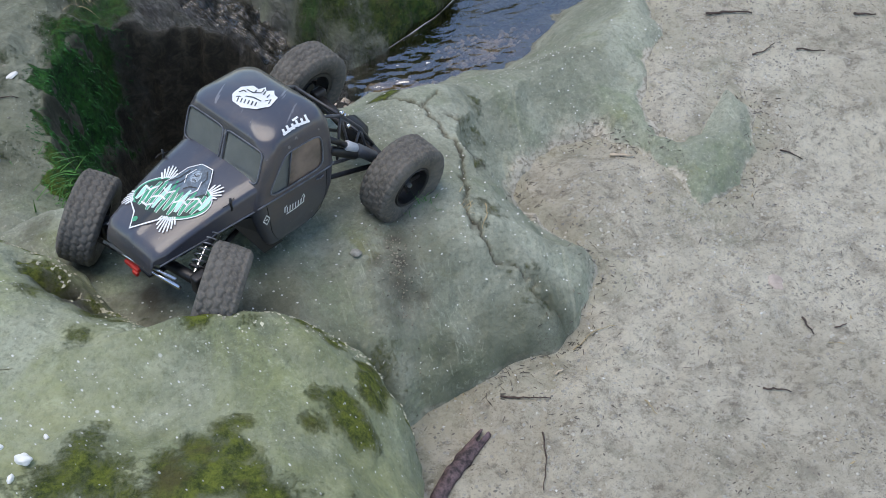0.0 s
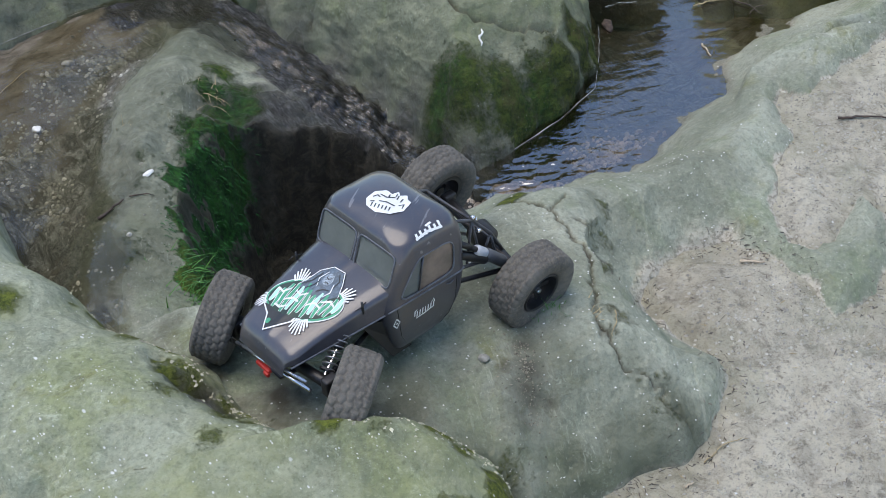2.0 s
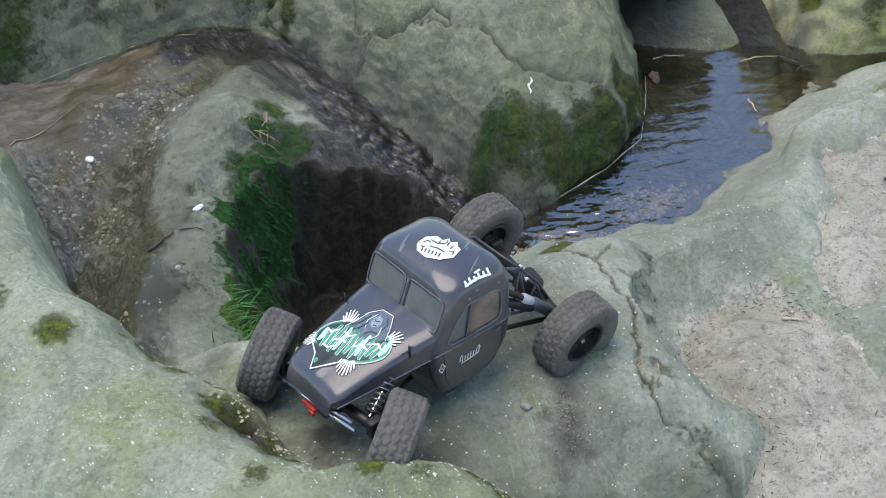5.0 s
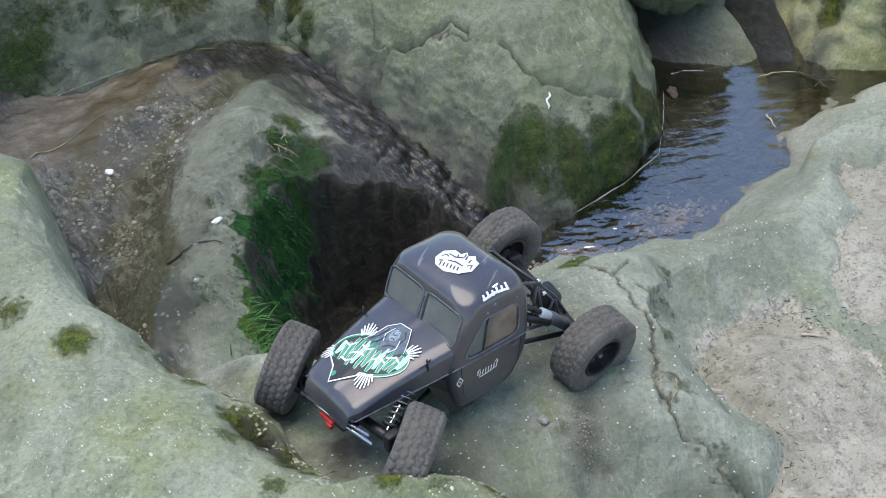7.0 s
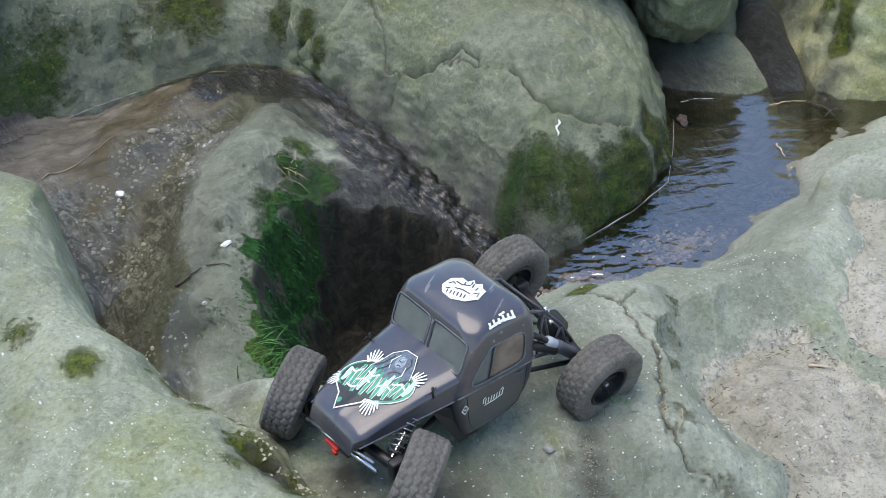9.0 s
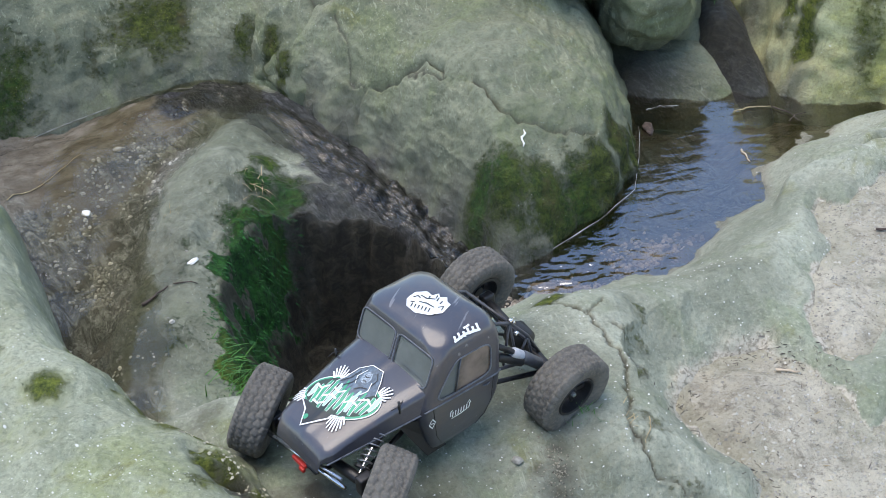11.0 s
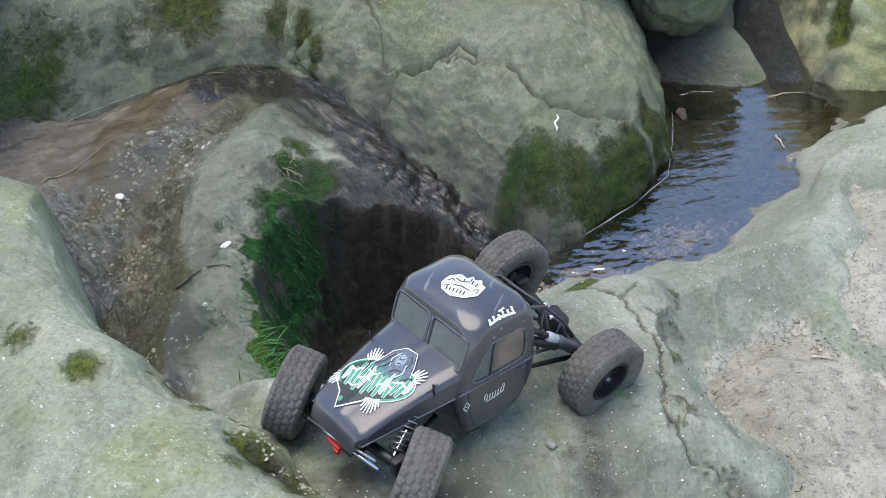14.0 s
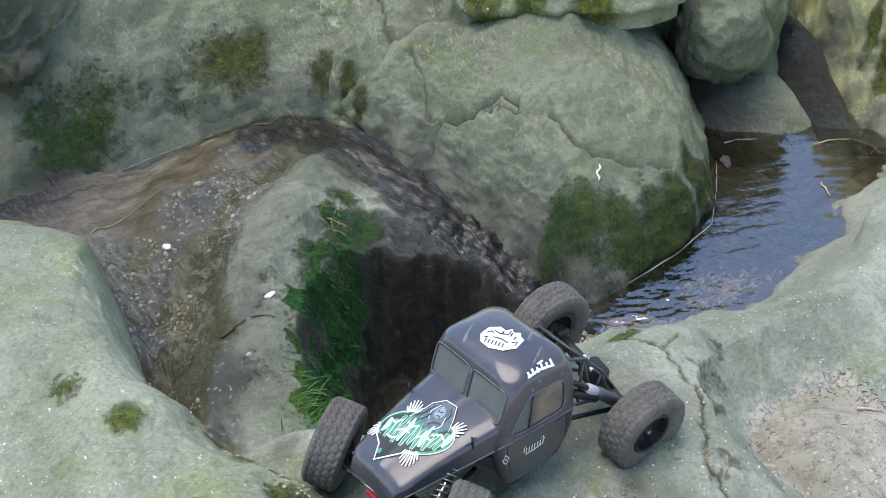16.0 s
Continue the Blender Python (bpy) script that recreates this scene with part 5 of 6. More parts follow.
def patch(outline, place, material, name, parent, label="", lift=0.0, cells=0.004):
    """A thin sticker: an outline in its own plane, gridded and laid on the surface."""
    o = np.array(outline, float)
    bm = bmesh.new()
    f = bm.faces.new([bm.verts.new((a, b, 0)) for a, b in o])
    bmesh.ops.triangulate(bm, faces=[f])
    for _ in range(3):
        long_ = [e for e in bm.edges if e.calc_length() > cells]
        if long_:
            bmesh.ops.subdivide_edges(bm, edges=long_, cuts=1)
            bmesh.ops.triangulate(bm, faces=[f for f in bm.faces if len(f.verts) > 3])
    for v in bm.verts:
        v.co = Vector(place(v.co.x, v.co.y, lift))
    return part(name, bm, material, parent, label)


def strokes(lines, width, place, material, name, parent, label="", lift=0.0):
    """Thin tapered strokes laid on the surface, joined in one cut."""
    bm = bmesh.new()
    for pts in lines:
        p = np.array(pts, float)
        d = np.gradient(p, axis=0)
        nrm = np.stack([-d[:, 1], d[:, 0]], 1) / (np.linalg.norm(d, axis=1)[:, None] + 1e-9)
        n = len(p)
        w = width * (0.45 + 0.55 * np.sin(np.pi * (np.arange(n) + 0.6) / (n + 0.2)))[:, None]
        a = [bm.verts.new(place(*q, lift)) for q in p + nrm * w]
        b = [bm.verts.new(place(*q, lift)) for q in p - nrm * w]
        for k in range(n - 1):
            bm.faces.new((a[k], b[k], b[k + 1], a[k + 1]))
    return part(name, bm, material, parent, label)


def arc(cx, cy, rx, ry, a0, a1, n=14):
    return [(cx + rx * math.cos(radians(a0 + (a1 - a0) * k / (n - 1))), cy + ry * math.sin(radians(a0 + (a1 - a0) * k / (n - 1)))) for k in range(n)]


# hood crest: u across the hood to the truck's left, v towards the cab
MINT = plain("mint_vinyl", (0.46, 0.82, 0.66), 0.45, vary=0.12, scale=120)
FIELD = plain("dark_green_vinyl", (0.020, 0.045, 0.036), 0.5)
patch(arc(0.0, 0.0, 0.0460, 0.0240, 0, 352, 40), on_hood, WHITE, "sticker", hood, "oval crest sticker in green, white and slate")
patch(arc(0.0, 0.0, 0.0448, 0.0228, 0, 352, 40), on_hood, GREEN, "sticker_ring", hood, "green ring", 0.0003)
patch(arc(0.0, 0.0, 0.0425, 0.0208, 0, 352, 40), on_hood, FIELD, "sticker_field", hood, "dark green field", 0.0006)
patch([(-0.044, -0.010), (-0.031, -0.022), (-0.027, -0.036), (-0.012, -0.030), (0.004, -0.022), (-0.014, -0.014)], on_hood, INK, "sticker_point", hood, "dark pointed shape", 0.0004)
strokes([[(-0.045, -0.008), (-0.032, -0.021), (-0.027, -0.038), (-0.011, -0.031), (0.008, -0.021)]], 0.0009, on_hood, WHITE, "sticker_point_edge", hood, "white outline", 0.0009)
patch(arc(-0.0265, -0.0285, 0.0030, 0.0030, 0, 320, 9), on_hood, GREEN, "sticker_gem", hood, "green dot", 0.0010)
patch([(-0.016, 0.014), (-0.008, 0.022), (0.0, 0.034), (0.012, 0.041), (0.026, 0.037), (0.031, 0.024), (0.034, 0.010), (0.022, 0.003), (0.004, 0.005)], on_hood, SLATE, "sticker_top", hood, "slate-blue peaked shape", 0.0010)
for line_ in ([(-0.017, 0.014), (-0.009, 0.022), (-0.001, 0.035), (0.012, 0.042), (0.027, 0.038), (0.032, 0.024), (0.035, 0.009)], [(0.018, 0.006), (0.024, 0.012), (0.023, 0.022)], [(0.006, 0.016), (0.003, 0.026), (0.010, 0.035)]):
    strokes([line_], 0.0006, on_hood, WHITE, "sticker_line", hood, "white outline", 0.0014)
patch(arc(0.014, 0.026, 0.0060, 0.0072, 0, 340, 16), on_hood, plain("pale_slate_vinyl", (0.25, 0.31, 0.36), 0.5, vary=0.7, scale=500), "sticker_disc", hood, "pale oval", 0.0014)
for line_ in ([(-0.012, 0.016), (-0.003, 0.022), (0.004, 0.033)], [(-0.006, 0.012), (0.002, 0.017), (0.006, 0.024)], [(0.008, 0.010), (0.014, 0.014), (0.022, 0.014)], [(0.011, 0.028), (0.014, 0.026), (0.018, 0.028)], [(0.012, 0.021), (0.015, 0.022), (0.017, 0.021)], [(0.024, 0.018), (0.027, 0.026), (0.023, 0.034)]):
    strokes([line_], 0.0007, on_hood, INK, "sticker_fold", hood, "dark fold stroke", 0.0016)
# slanting bars, each a white cut under a green one
for k in range(13):
    u = -0.0385 + 0.0063 * k
    half = 0.0195 * math.sqrt(max(0.06, 1 - (u / 0.0435) ** 2))
    hi_ = half * (0.55 if 5 < k < 12 else 0.95) - (0.004 if k % 3 == 1 else 0.0)
    lo_ = -half * (1.0 if k % 2 else 0.8)
    bar = [(u + 0.005 * f + 0.0008 * math.sin(5 * f + k), lo_ + (hi_ - lo_) * f) for f in (0.0, 0.15, 0.35, 0.5, 0.65, 0.85, 1.0)]
    strokes([bar], 0.0029, on_hood, WHITE, "sticker_bar_edge", hood, "white bar outline", 0.0009)
    strokes([bar], 0.0020, on_hood, GREEN if k % 4 else MINT, "sticker_bar", hood, "green bar", 0.0012)
for line_ in ([(-0.036, 0.008), (-0.028, 0.004), (-0.020, 0.009)], [(-0.022, -0.004), (-0.012, -0.001), (-0.004, -0.005)], [(-0.014, 0.008), (-0.006, 0.003), (0.002, 0.006)], [(0.006, -0.006), (0.014, -0.002), (0.022, -0.006)], [(0.020, 0.0), (0.030, 0.003), (0.037, -0.002)], [(-0.030, -0.010), (-0.022, -0.013), (-0.014, -0.010)]):
    strokes([line_], 0.0012, on_hood, WHITE, "sticker_wave", hood, "white cross stroke", 0.0015)
for (cu, cv, a0, a1, r1, n) in ((0.010, -0.023, 240, 300, 0.014, 8), (0.040, 0.014, 5, 70, 0.012, 6), (-0.045, -0.006, 160, 225, 0.012, 6), (-0.018, 0.022, 70, 125, 0.013, 7)):
    for k in range(n):
        a = radians(a0 + (a1 - a0) * k / (n - 1))
        rr = r1 * (0.5 + 0.5 * math.sin(math.pi * (k + 0.5) / n))
        bu, bv = cu - (k - n / 2) * 0.0021 * math.sin(a), cv + (k - n / 2) * 0.0021 * math.cos(a)
        strokes([[(bu + r * math.cos(a), bv + r * math.sin(a)) for r in (-0.002, rr / 2, rr)]], 0.0010, on_hood, WHITE, "sticker_spike", hood, "white spike", 0.0005)


def on_roof(u, v, lift=0.0):
    x, y = -0.010 - 0.42 * u - 1.25 * v, 0.004 + 1.2 * u - 0.42 * v
    return (x, y, CAB_ROOF(x, y) + 0.0007 + lift)


def on_door(u, v, lift=0.0):
    z = 0.022 + v
    return (0.002 - u, curve_at(CAB_HALF, z) + 0.0007 + lift, z)


def on_edge(u, v, lift=0.0):
    # the curved shoulder of the roof over the door
    x, y = -0.014 - 1.2 * u, 0.0700 - 0.9 * v
    return (x, y + 0.0006, CAB_ROOF(x, min(y, 0.0765)) + 0.0012 + lift)


patch([(-0.022, -0.004), (-0.020, 0.008), (-0.010, 0.014), (-0.002, 0.011), (0.002, 0.017), (0.006, 0.012), (0.012, 0.016), (0.016, 0.010), (0.021, 0.008), (0.021, -0.006), (0.012, -0.015), (-0.004, -0.017), (-0.017, -0.012)], on_roof, WHITE, "roof_sticker", cab, "white rounded badge sticker")
strokes([[(-0.012, 0.006), (-0.004, 0.004), (0.004, 0.007)], [(-0.008, -0.003), (0.0, -0.002), (0.01, -0.004)], [(-0.017, 0.0), (-0.014, 0.004), (-0.010, 0.002)], [(0.013, -0.002), (0.017, 0.002), (0.018, -0.004)], [(-0.016, -0.006), (-0.012, -0.005)], [(0.003, 0.013), (0.004, 0.008)], [(-0.003, 0.009), (-0.002, 0.004)], [(0.006, 0.011), (0.007, 0.005)], [(0.012, 0.008), (0.012, 0.003)]] + [[(-0.013 + 0.004 * k, -0.007), (-0.012 + 0.004 * k, -0.012)] for k in range(6)], 0.0007, on_roof, INK, "roof_sticker_mark", cab, "dark strokes", 0.0006)
strokes([[(0.002 * 3 * k - 0.014, -0.0035), (0.006 * k - 0.0125, 0.0045 if k % 2 else 0.003)] for k in range(6)] + [[(-0.016, -0.003), (0.0, -0.001), (0.018, -0.004)], [(0.002, 0.006), (0.010, 0.007)]], 0.0016, on_edge, WHITE, "roof_edge_sticker", cab, "white bar sticker")
strokes([[(0.0045 * k - 0.0135, -0.004), (0.0045 * k - 0.0125, 0.005)] for k in range(7)] + [[(-0.017, -0.002), (-0.0165, 0.006), (-0.013, 0.008)], [(-0.015, -0.006), (0.0, -0.0055), (0.014, -0.003)], [(0.011, 0.006), (0.014, 0.010), (0.016, 0.004)]], 0.0010, on_door, WHITE, "door_sticker", cab, "white bar sticker")
strokes([[(-0.046, 0.013), (-0.051, 0.005), (-0.046, -0.003), (-0.041, 0.005), (-0.046, 0.013)], [(-0.048, 0.005), (-0.044, 0.005)]], 0.0010, on_door, WHITE, "badge", cab, "small pale diamond badge")
for seam in ([(0.046, 0.050), (0.040, 0.0), (0.030, -0.022)], [(-0.052, 0.050), (-0.050, 0.010), (-0.040, -0.012), (-0.026, -0.022)]):
    part("door_seam", tube(bmesh.new(), [(x, curve_at(CAB_HALF, z) + 0.0001, z) for x, z in seam], 0.0006, 5), BLACK, cab)
part("door_handle", tube(bmesh.new(), [(-0.046, 0.0782, 0.042), (-0.040, 0.0802, 0.042), (-0.034, 0.0784, 0.042)], 0.0011, 6), TRIM, cab, "", True)


# ---- chassis, axles, links, shocks ----
def bar_part(name, pts, r, material, seg=10, label=""):
    return part(name, tube(bmesh.new(), pts, r, seg), material, truck, label, True)


def axle(name, a, b, pumpkin):
    a, b = Vector(a), Vector(b)
    bm = tube(bmesh.new(), [a.lerp(b, 0.12), a.lerp(b, 0.3), a.lerp(b, 0.7), a.lerp(b, 0.88)], 0.0075, 12)
    c = a.lerp(b, pumpkin)
    d = (b - a).normalized()
    tube(bm, [c - d * 0.02, c - d * 0.012, c + d * 0.012, c + d * 0.02], [0.010, 0.0185, 0.0185, 0.010], 14)
    for q in (a.lerp(b, 0.14), a.lerp(b, 0.86)):
        block(bm, q, (0.02, 0.014, 0.026), None, 0.003)
    return part(name, bm, BLACK, truck, "", True)


FL, FR, RL, RR = (Vector(WHEELS[i][:3]) for i in (1, 0, 2, 3))
axle("front_axle", FR, FL, 0.42)
axle("rear_axle", RR, RL, 0.5)
for s in (-1, 1):
    bm = bmesh.new()
    for p, q in (((0.15, s * 0.032, 0.012), (0.05, s * 0.034, 0.018)), ((0.05, s * 0.034, 0.018), (-0.08, s * 0.034, 0.018))):
        block(bm, (Vector(p) + Vector(q)) / 2, ((Vector(p) - Vector(q)).length, 0.004, 0.018), None, 0.001)
    part("frame_rail", bm, BLACK, truck)
bm = block(bmesh.new(), (-0.005, 0, -0.004), (0.09, 0.066, 0.006), None, 0.002)
part("skid_plate", bm, BLACK, truck)
bm = block(bmesh.new(), (0.105, 0.0, 0.022), (0.045, 0.034, 0.034), None, 0.003)
tube(bm, [(0.06, 0, 0.02), (0.085, 0, 0.02)], 0.016, 16)
part("motor", bm, BLACK, truck)
for s, end in ((1, FL), (-1, FR)):
    bar_part("lower_link", [(0.035, s * 0.03, 0.0), end.lerp(FR if s > 0 else FL, 0.22) + Vector((-0.006, 0, -0.008))], 0.0035, BLACK)
    bar_part("upper_link", [(0.07, s * 0.025, 0.03), end.lerp(FR if s > 0 else FL, 0.36) + Vector((-0.004, 0, 0.014))], 0.0028, STEEL)
for s, end in ((1, RL), (-1, RR)):
    bar_part("lower_link", [(-0.035, s * 0.03, 0.0), end.lerp(RR if s > 0 else RL, 0.22) + Vector((0.006, 0, -0.008))], 0.0035, BLACK)
bar_part("tie_rod", [FR.lerp(FL, 0.17) + Vector((0.024, 0, 0.004)), FR.lerp(FL, 0.83) + Vector((0.024, 0, 0.004))], 0.0026, CHROME, label="bright steering rod")
bar_part("drag_link", [FR.lerp(FL, 0.3) + Vector((0.03, 0, 0.016)), FR.lerp(FL, 0.80) + Vector((0.022, 0, 0.012))], 0.0022, STEEL)
bm = block(bmesh.new(), FR.lerp(FL, 0.5) + Vector((0.016, 0.0, 0.024)), (0.022, 0.040, 0.020), None, 0.002)
part("servo", bm, BLACK, truck)


def shock(top, foot, plain_=False, name="shock"):
    top, foot = Vector(top), Vector(foot)
    d = foot - top
    body = part(name, tube(bmesh.new(), [top, top + d * 0.04, top + d * 0.5, top + d * 0.53], [0.005, 0.0065, 0.0065, 0.004], 12), BLACK, truck, "", True)
    if plain_:
        return body
    part("piston_rod", tube(bmesh.new(), [top + d * 0.5, foot], 0.0018, 8), CHROME, body)
    coil = []
    ref = d.orthogonal().normalized()
    oth = d.normalized().cross(ref)
    for k in range(8 * 12 + 1):
        a = 2 * math.pi * k / 12
        coil.append(top + d * (0.08 + 0.82 * k / 96) + 0.0085 * (math.cos(a) * ref + math.sin(a) * oth))
    part("coil_spring", tube(bmesh.new(), coil, 0.0011, 5), SPRING, body, "grey coil spring", True)
    part("spring_cup", tube(bmesh.new(), [top + d * 0.89, top + d * 0.93], 0.0095, 12), BLACK, body)
    return body


for s, end, other in ((1, FL, FR), (-1, FR, FL)):
    shock((0.098, s * 0.052, 0.048), end.lerp(other, 0.2) + Vector((-0.004, 0, 0.006)))
for s, end, other in ((1, RL, RR), (-1, RR, RL)):
    shock((-0.082, s * 0.050, 0.045), end.lerp(other, 0.19) + Vector((0.006, 0, 0.006)), True)
# lattice frame behind the cab
SATIN = plain("satin_black_bar", (0.06, 0.062, 0.07), 0.35, vary=0.3)
TOPR, LOWR = [(-0.064, 0.044, 0.104), (-0.110, 0.044, 0.082), (-0.142, 0.044, 0.043), (-0.183, 0.036, -0.028)], [(-0.062, 0.048, 0.026), (-0.125, 0.046, 0.006), (-0.183, 0.036, -0.030)]
for s in (-1, 1):
    for rail in (TOPR, LOWR):
        part("cage_rail", tube(bmesh.new(), [(x, s * y, z) for x, y, z in rail], 0.0025, 8), SATIN, truck, "", True)
    for (x0, z0), (x1, z1) in (((-0.110, 0.082), (-0.100, 0.015)), ((-0.110, 0.082), (-0.125, 0.006)), ((-0.142, 0.043), (-0.125, 0.006)), ((-0.142, 0.043), (-0.155, -0.013))):
        part("cage_brace", tube(bmesh.new(), [(x0, s * 0.044, z0), (x1, s * 0.043, z1)], 0.0019, 7), SATIN, truck, "", True)
for x, y, z in ((-0.110, 0.044, 0.082), (-0.126, 0.044, 0.0625), (-0.142, 0.044, 0.043), (-0.163, 0.040, 0.007), (-0.183, 0.036, -0.028)):
    part("cage_brace", tube(bmesh.new(), [(x, -y, z), (x, y, z)], 0.0021, 8), SATIN, truck, "", True)
for (x0, z0), (x1, z1), s in (((-0.110, 0.082), (-0.142, 0.043), 1), ((-0.110, 0.082), (-0.142, 0.043), -1), ((-0.142, 0.043), (-0.163, 0.007), 1)):
    part("cage_brace", tube(bmesh.new(), [(x0, -s * 0.042, z0), (x1, s * 0.042, z1)], 0.0018, 7), SATIN, truck, "", True)
for x, y, z in ((-0.112, 0.044, 0.082), (-0.128, 0.030, 0.062), (-0.118, 0.048, 0.060)):
    part("cage_bolt", tube(bmesh.new(), [(x, y - 0.003, z + 0.002), (x, y + 0.003, z + 0.004)], 0.0032, 8), CHROME, truck, "bright bolt head", True)
part("silver_canister", tube(bmesh.new(), [(-0.106, 0.054, 0.042), (-0.108, 0.054, 0.040), (-0.121, 0.054, 0.0275), (-0.123, 0.054, 0.0255)], [0.0055, 0.0072, 0.0072, 0.0055], 14), plain("silver_paint", (0.50, 0.51, 0.54), 0.4, vary=0.15), truck, "bright silver canister", True)
part("canister_shaft", tube(bmesh.new(), [(-0.078, 0.053, 0.068), (-0.107, 0.054, 0.041)], 0.0042, 10), BLACK, truck, "", True)
part("grey_canister", tube(bmesh.new(), [(-0.122, 0.054, 0.0265), (-0.125, 0.054, 0.0235), (-0.160, 0.051, -0.013), (-0.166, 0.050, -0.019)], [0.006, 0.0085, 0.0085, 0.004], 14), plain("grey_plastic", (0.10, 0.105, 0.115), 0.5, vary=0.2), truck, "", True)
bm = block(bmesh.new(), (0.194, -0.004, -0.003), (0.008, 0.028, 0.006), None, 0.003)
block(bm, (0.198, 0.006, -0.006), (0.005, 0.010, 0.006), None, 0.002)
part("red_bumper_hook", bm, RED, truck, "red painted front hook bar")
bm = tube(bmesh.new(), [(0.17, -0.03, 0.0), (0.19, -0.026, -0.002), (0.19, 0.026, -0.002), (0.17, 0.03, 0.0)], 0.0035, 8)
part("front_bumper", bm, BLACK, truck, "", True)

# ---- grass, twigs, litter ----
def surface(x, y):
    return float(max(bedrock_height(np.array(x), np.array(y)), sand_height(np.array(x), np.array(y))))


BLADE = plain("grass_blade", (0.06, 0.20, 0.03), 0.5, vary=0.5, scale=40)
FRINGE = plain("moss_fringe", (0.016, 0.105, 0.020), 0.85, vary=0.75, scale=60)
STRAW = plain("dry_straw", (0.42, 0.34, 0.19), 0.7, vary=0.3)
BARK = plain("dark_bark", (0.075, 0.055, 0.045), 0.85, vary=0.5, scale=90, relief=0.001)
PALEWOOD = plain("pale_wood", (0.50, 0.41, 0.30), 0.75, vary=0.25, scale=90)
DUSK = plain("grey_brown_litter", (0.17, 0.15, 0.125), 0.9, vary=0.6, scale=30)
PURPLE = plain("rotten_bark", (0.115, 0.078, 0.082), 0.75, vary=0.8, scale=110, relief=0.002)
QUARTZ = plain("white_quartz", (0.78, 0.78, 0.74), 0.5, vary=0.1)
PEBBLE = plain("pebble_stone", (0.33, 0.32, 0.28), 0.8, vary=0.4, scale=50)
FOAM = plain("foam", (0.45, 0.46, 0.43), 0.5, vary=0.2, scale=120)


def blade(bm, root, tip, width, droop, n=4):
    """One tapering blade that bends over."""
    root, tip = Vector(root), Vector(tip)
    d = tip - root
    side = d.cross(Vector((0, 0, 1)))
    side = (side if side.length > 1e-6 else Vector((1, 0, 0))).normalized() * width
    prev = None
    for k in range(n + 1):
        f = k / n
        c = root + d * f + Vector((0, 0, -droop * f * f))
        w = side * (1 - f * 0.95)
        pair_ = (bm.verts.new(c - w), bm.verts.new(c + w))
        if prev:
            bm.faces.new((prev[0], prev[1], pair_[1], pair_[0]))
        prev = pair_


def tuft(x, y, count, length, spread, lean, material, label, name="grass_tuft", seed=0, width=0.0011, z=None):
    r = random.Random(seed)
    bm = bmesh.new()
    for _ in range(count):
        px, py = x + r.gauss(0, spread), y + r.gauss(0, spread)
        pz = surface(px, py) - 0.002 if z is None else z
        a, l = r.uniform(0, 2 * math.pi), length * r.uniform(0.5, 1.1)
        out = r.uniform(0.2, 0.8)
        tip = (px + l * (out * math.cos(a) + lean[0]), py + l * (out * math.sin(a) + lean[1]), pz + l * (r.uniform(0.5, 1.0) + lean[2]))
        blade(bm, (px, py, pz), tip, width * r.uniform(0.6, 1.2), l * r.uniform(0.1, 0.5))
    ob = part(name, bm, material)
    return tagged(ob, label, "grass", kind="stuff")


tuft(-0.285, 1.47, 120, 0.065, 0.02, (0.5, -0.1, -0.1), BLADE, "bright green grass tuft hanging over the pit edge", seed=1)
tuft(-0.30, 1.55, 50, 0.045, 0.022, (0.6, 0.0, -0.3), BLADE, "green grass blades on the mossy pit edge", seed=2)
tuft(0.208, 1.215, 46, 0.030, 0.012, (0, 0, 0), BLADE, "small green grass tuft by the rear wheel", seed=3, width=0.0008)
tuft(0.266, 1.19, 16, 0.022, 0.009, (0, 0, 0), STRAW, "dry yellow grass in the rock crack", seed=4, width=0.0008)
tuft(-0.30, 1.99, 18, 0.07, 0.014, (0.25, -0.4, -0.4), STRAW, "dry straw hanging on the rock edge", seed=5, width=0.0009)
tuft(0.70, 2.56, 24, 0.06, 0.012, (0.1, -0.5, -0.1), BLADE, "green leaves at the top of the wet chute", seed=6, width=0.003, z=0.0)
tuft(-0.44, 1.87, 8, 0.04, 0.012, (0.1, 0, 0), STRAW, "a few dry stalks on the rock ridge", seed=7, width=0.0008)


def fringe():
    """Hanging moss on the pit wall, and short tufts over the moss patches of the bedrock."""
    r = random.Random(12)
    bm = bmesh.new()
    pts = np.array([(r.uniform(-0.40, -0.22), r.uniform(1.40, 2.02)) for _ in range(5200)])
    dh = inside(pts[:, 0], pts[:, 1], HOLE)
    zz = bedrock_height(pts[:, 0], pts[:, 1])
    lump = 0.9 * fbm(pts[:, 0], pts[:, 1], zz, 0.06, 4, 17) + 0.3 * vnoise(pts[:, 0] * 60, pts[:, 1] * 60, 0, 89)
    for (x, y), e, z, c in zip(pts, dh, zz, lump):
        if not -0.03 < e < 0.07 or z < -0.26 or c < r.uniform(-0.35, 0.2) - 1.5 * e:
            continue
        l = r.uniform(0.006, 0.02)
        blade(bm, (x, y, z - 0.001), (x + l * r.uniform(0.1, 0.9), y + l * r.uniform(-0.6, 0.3), z + l * r.uniform(-0.3, 0.6)), r.uniform(0.0006, 0.0014), l * r.uniform(0.4, 1.0), 2)
    return part("moss", bm, FRINGE)


tagged(fringe(), "bright green wet moss hanging on the pit wall", "moss", kind="stuff")


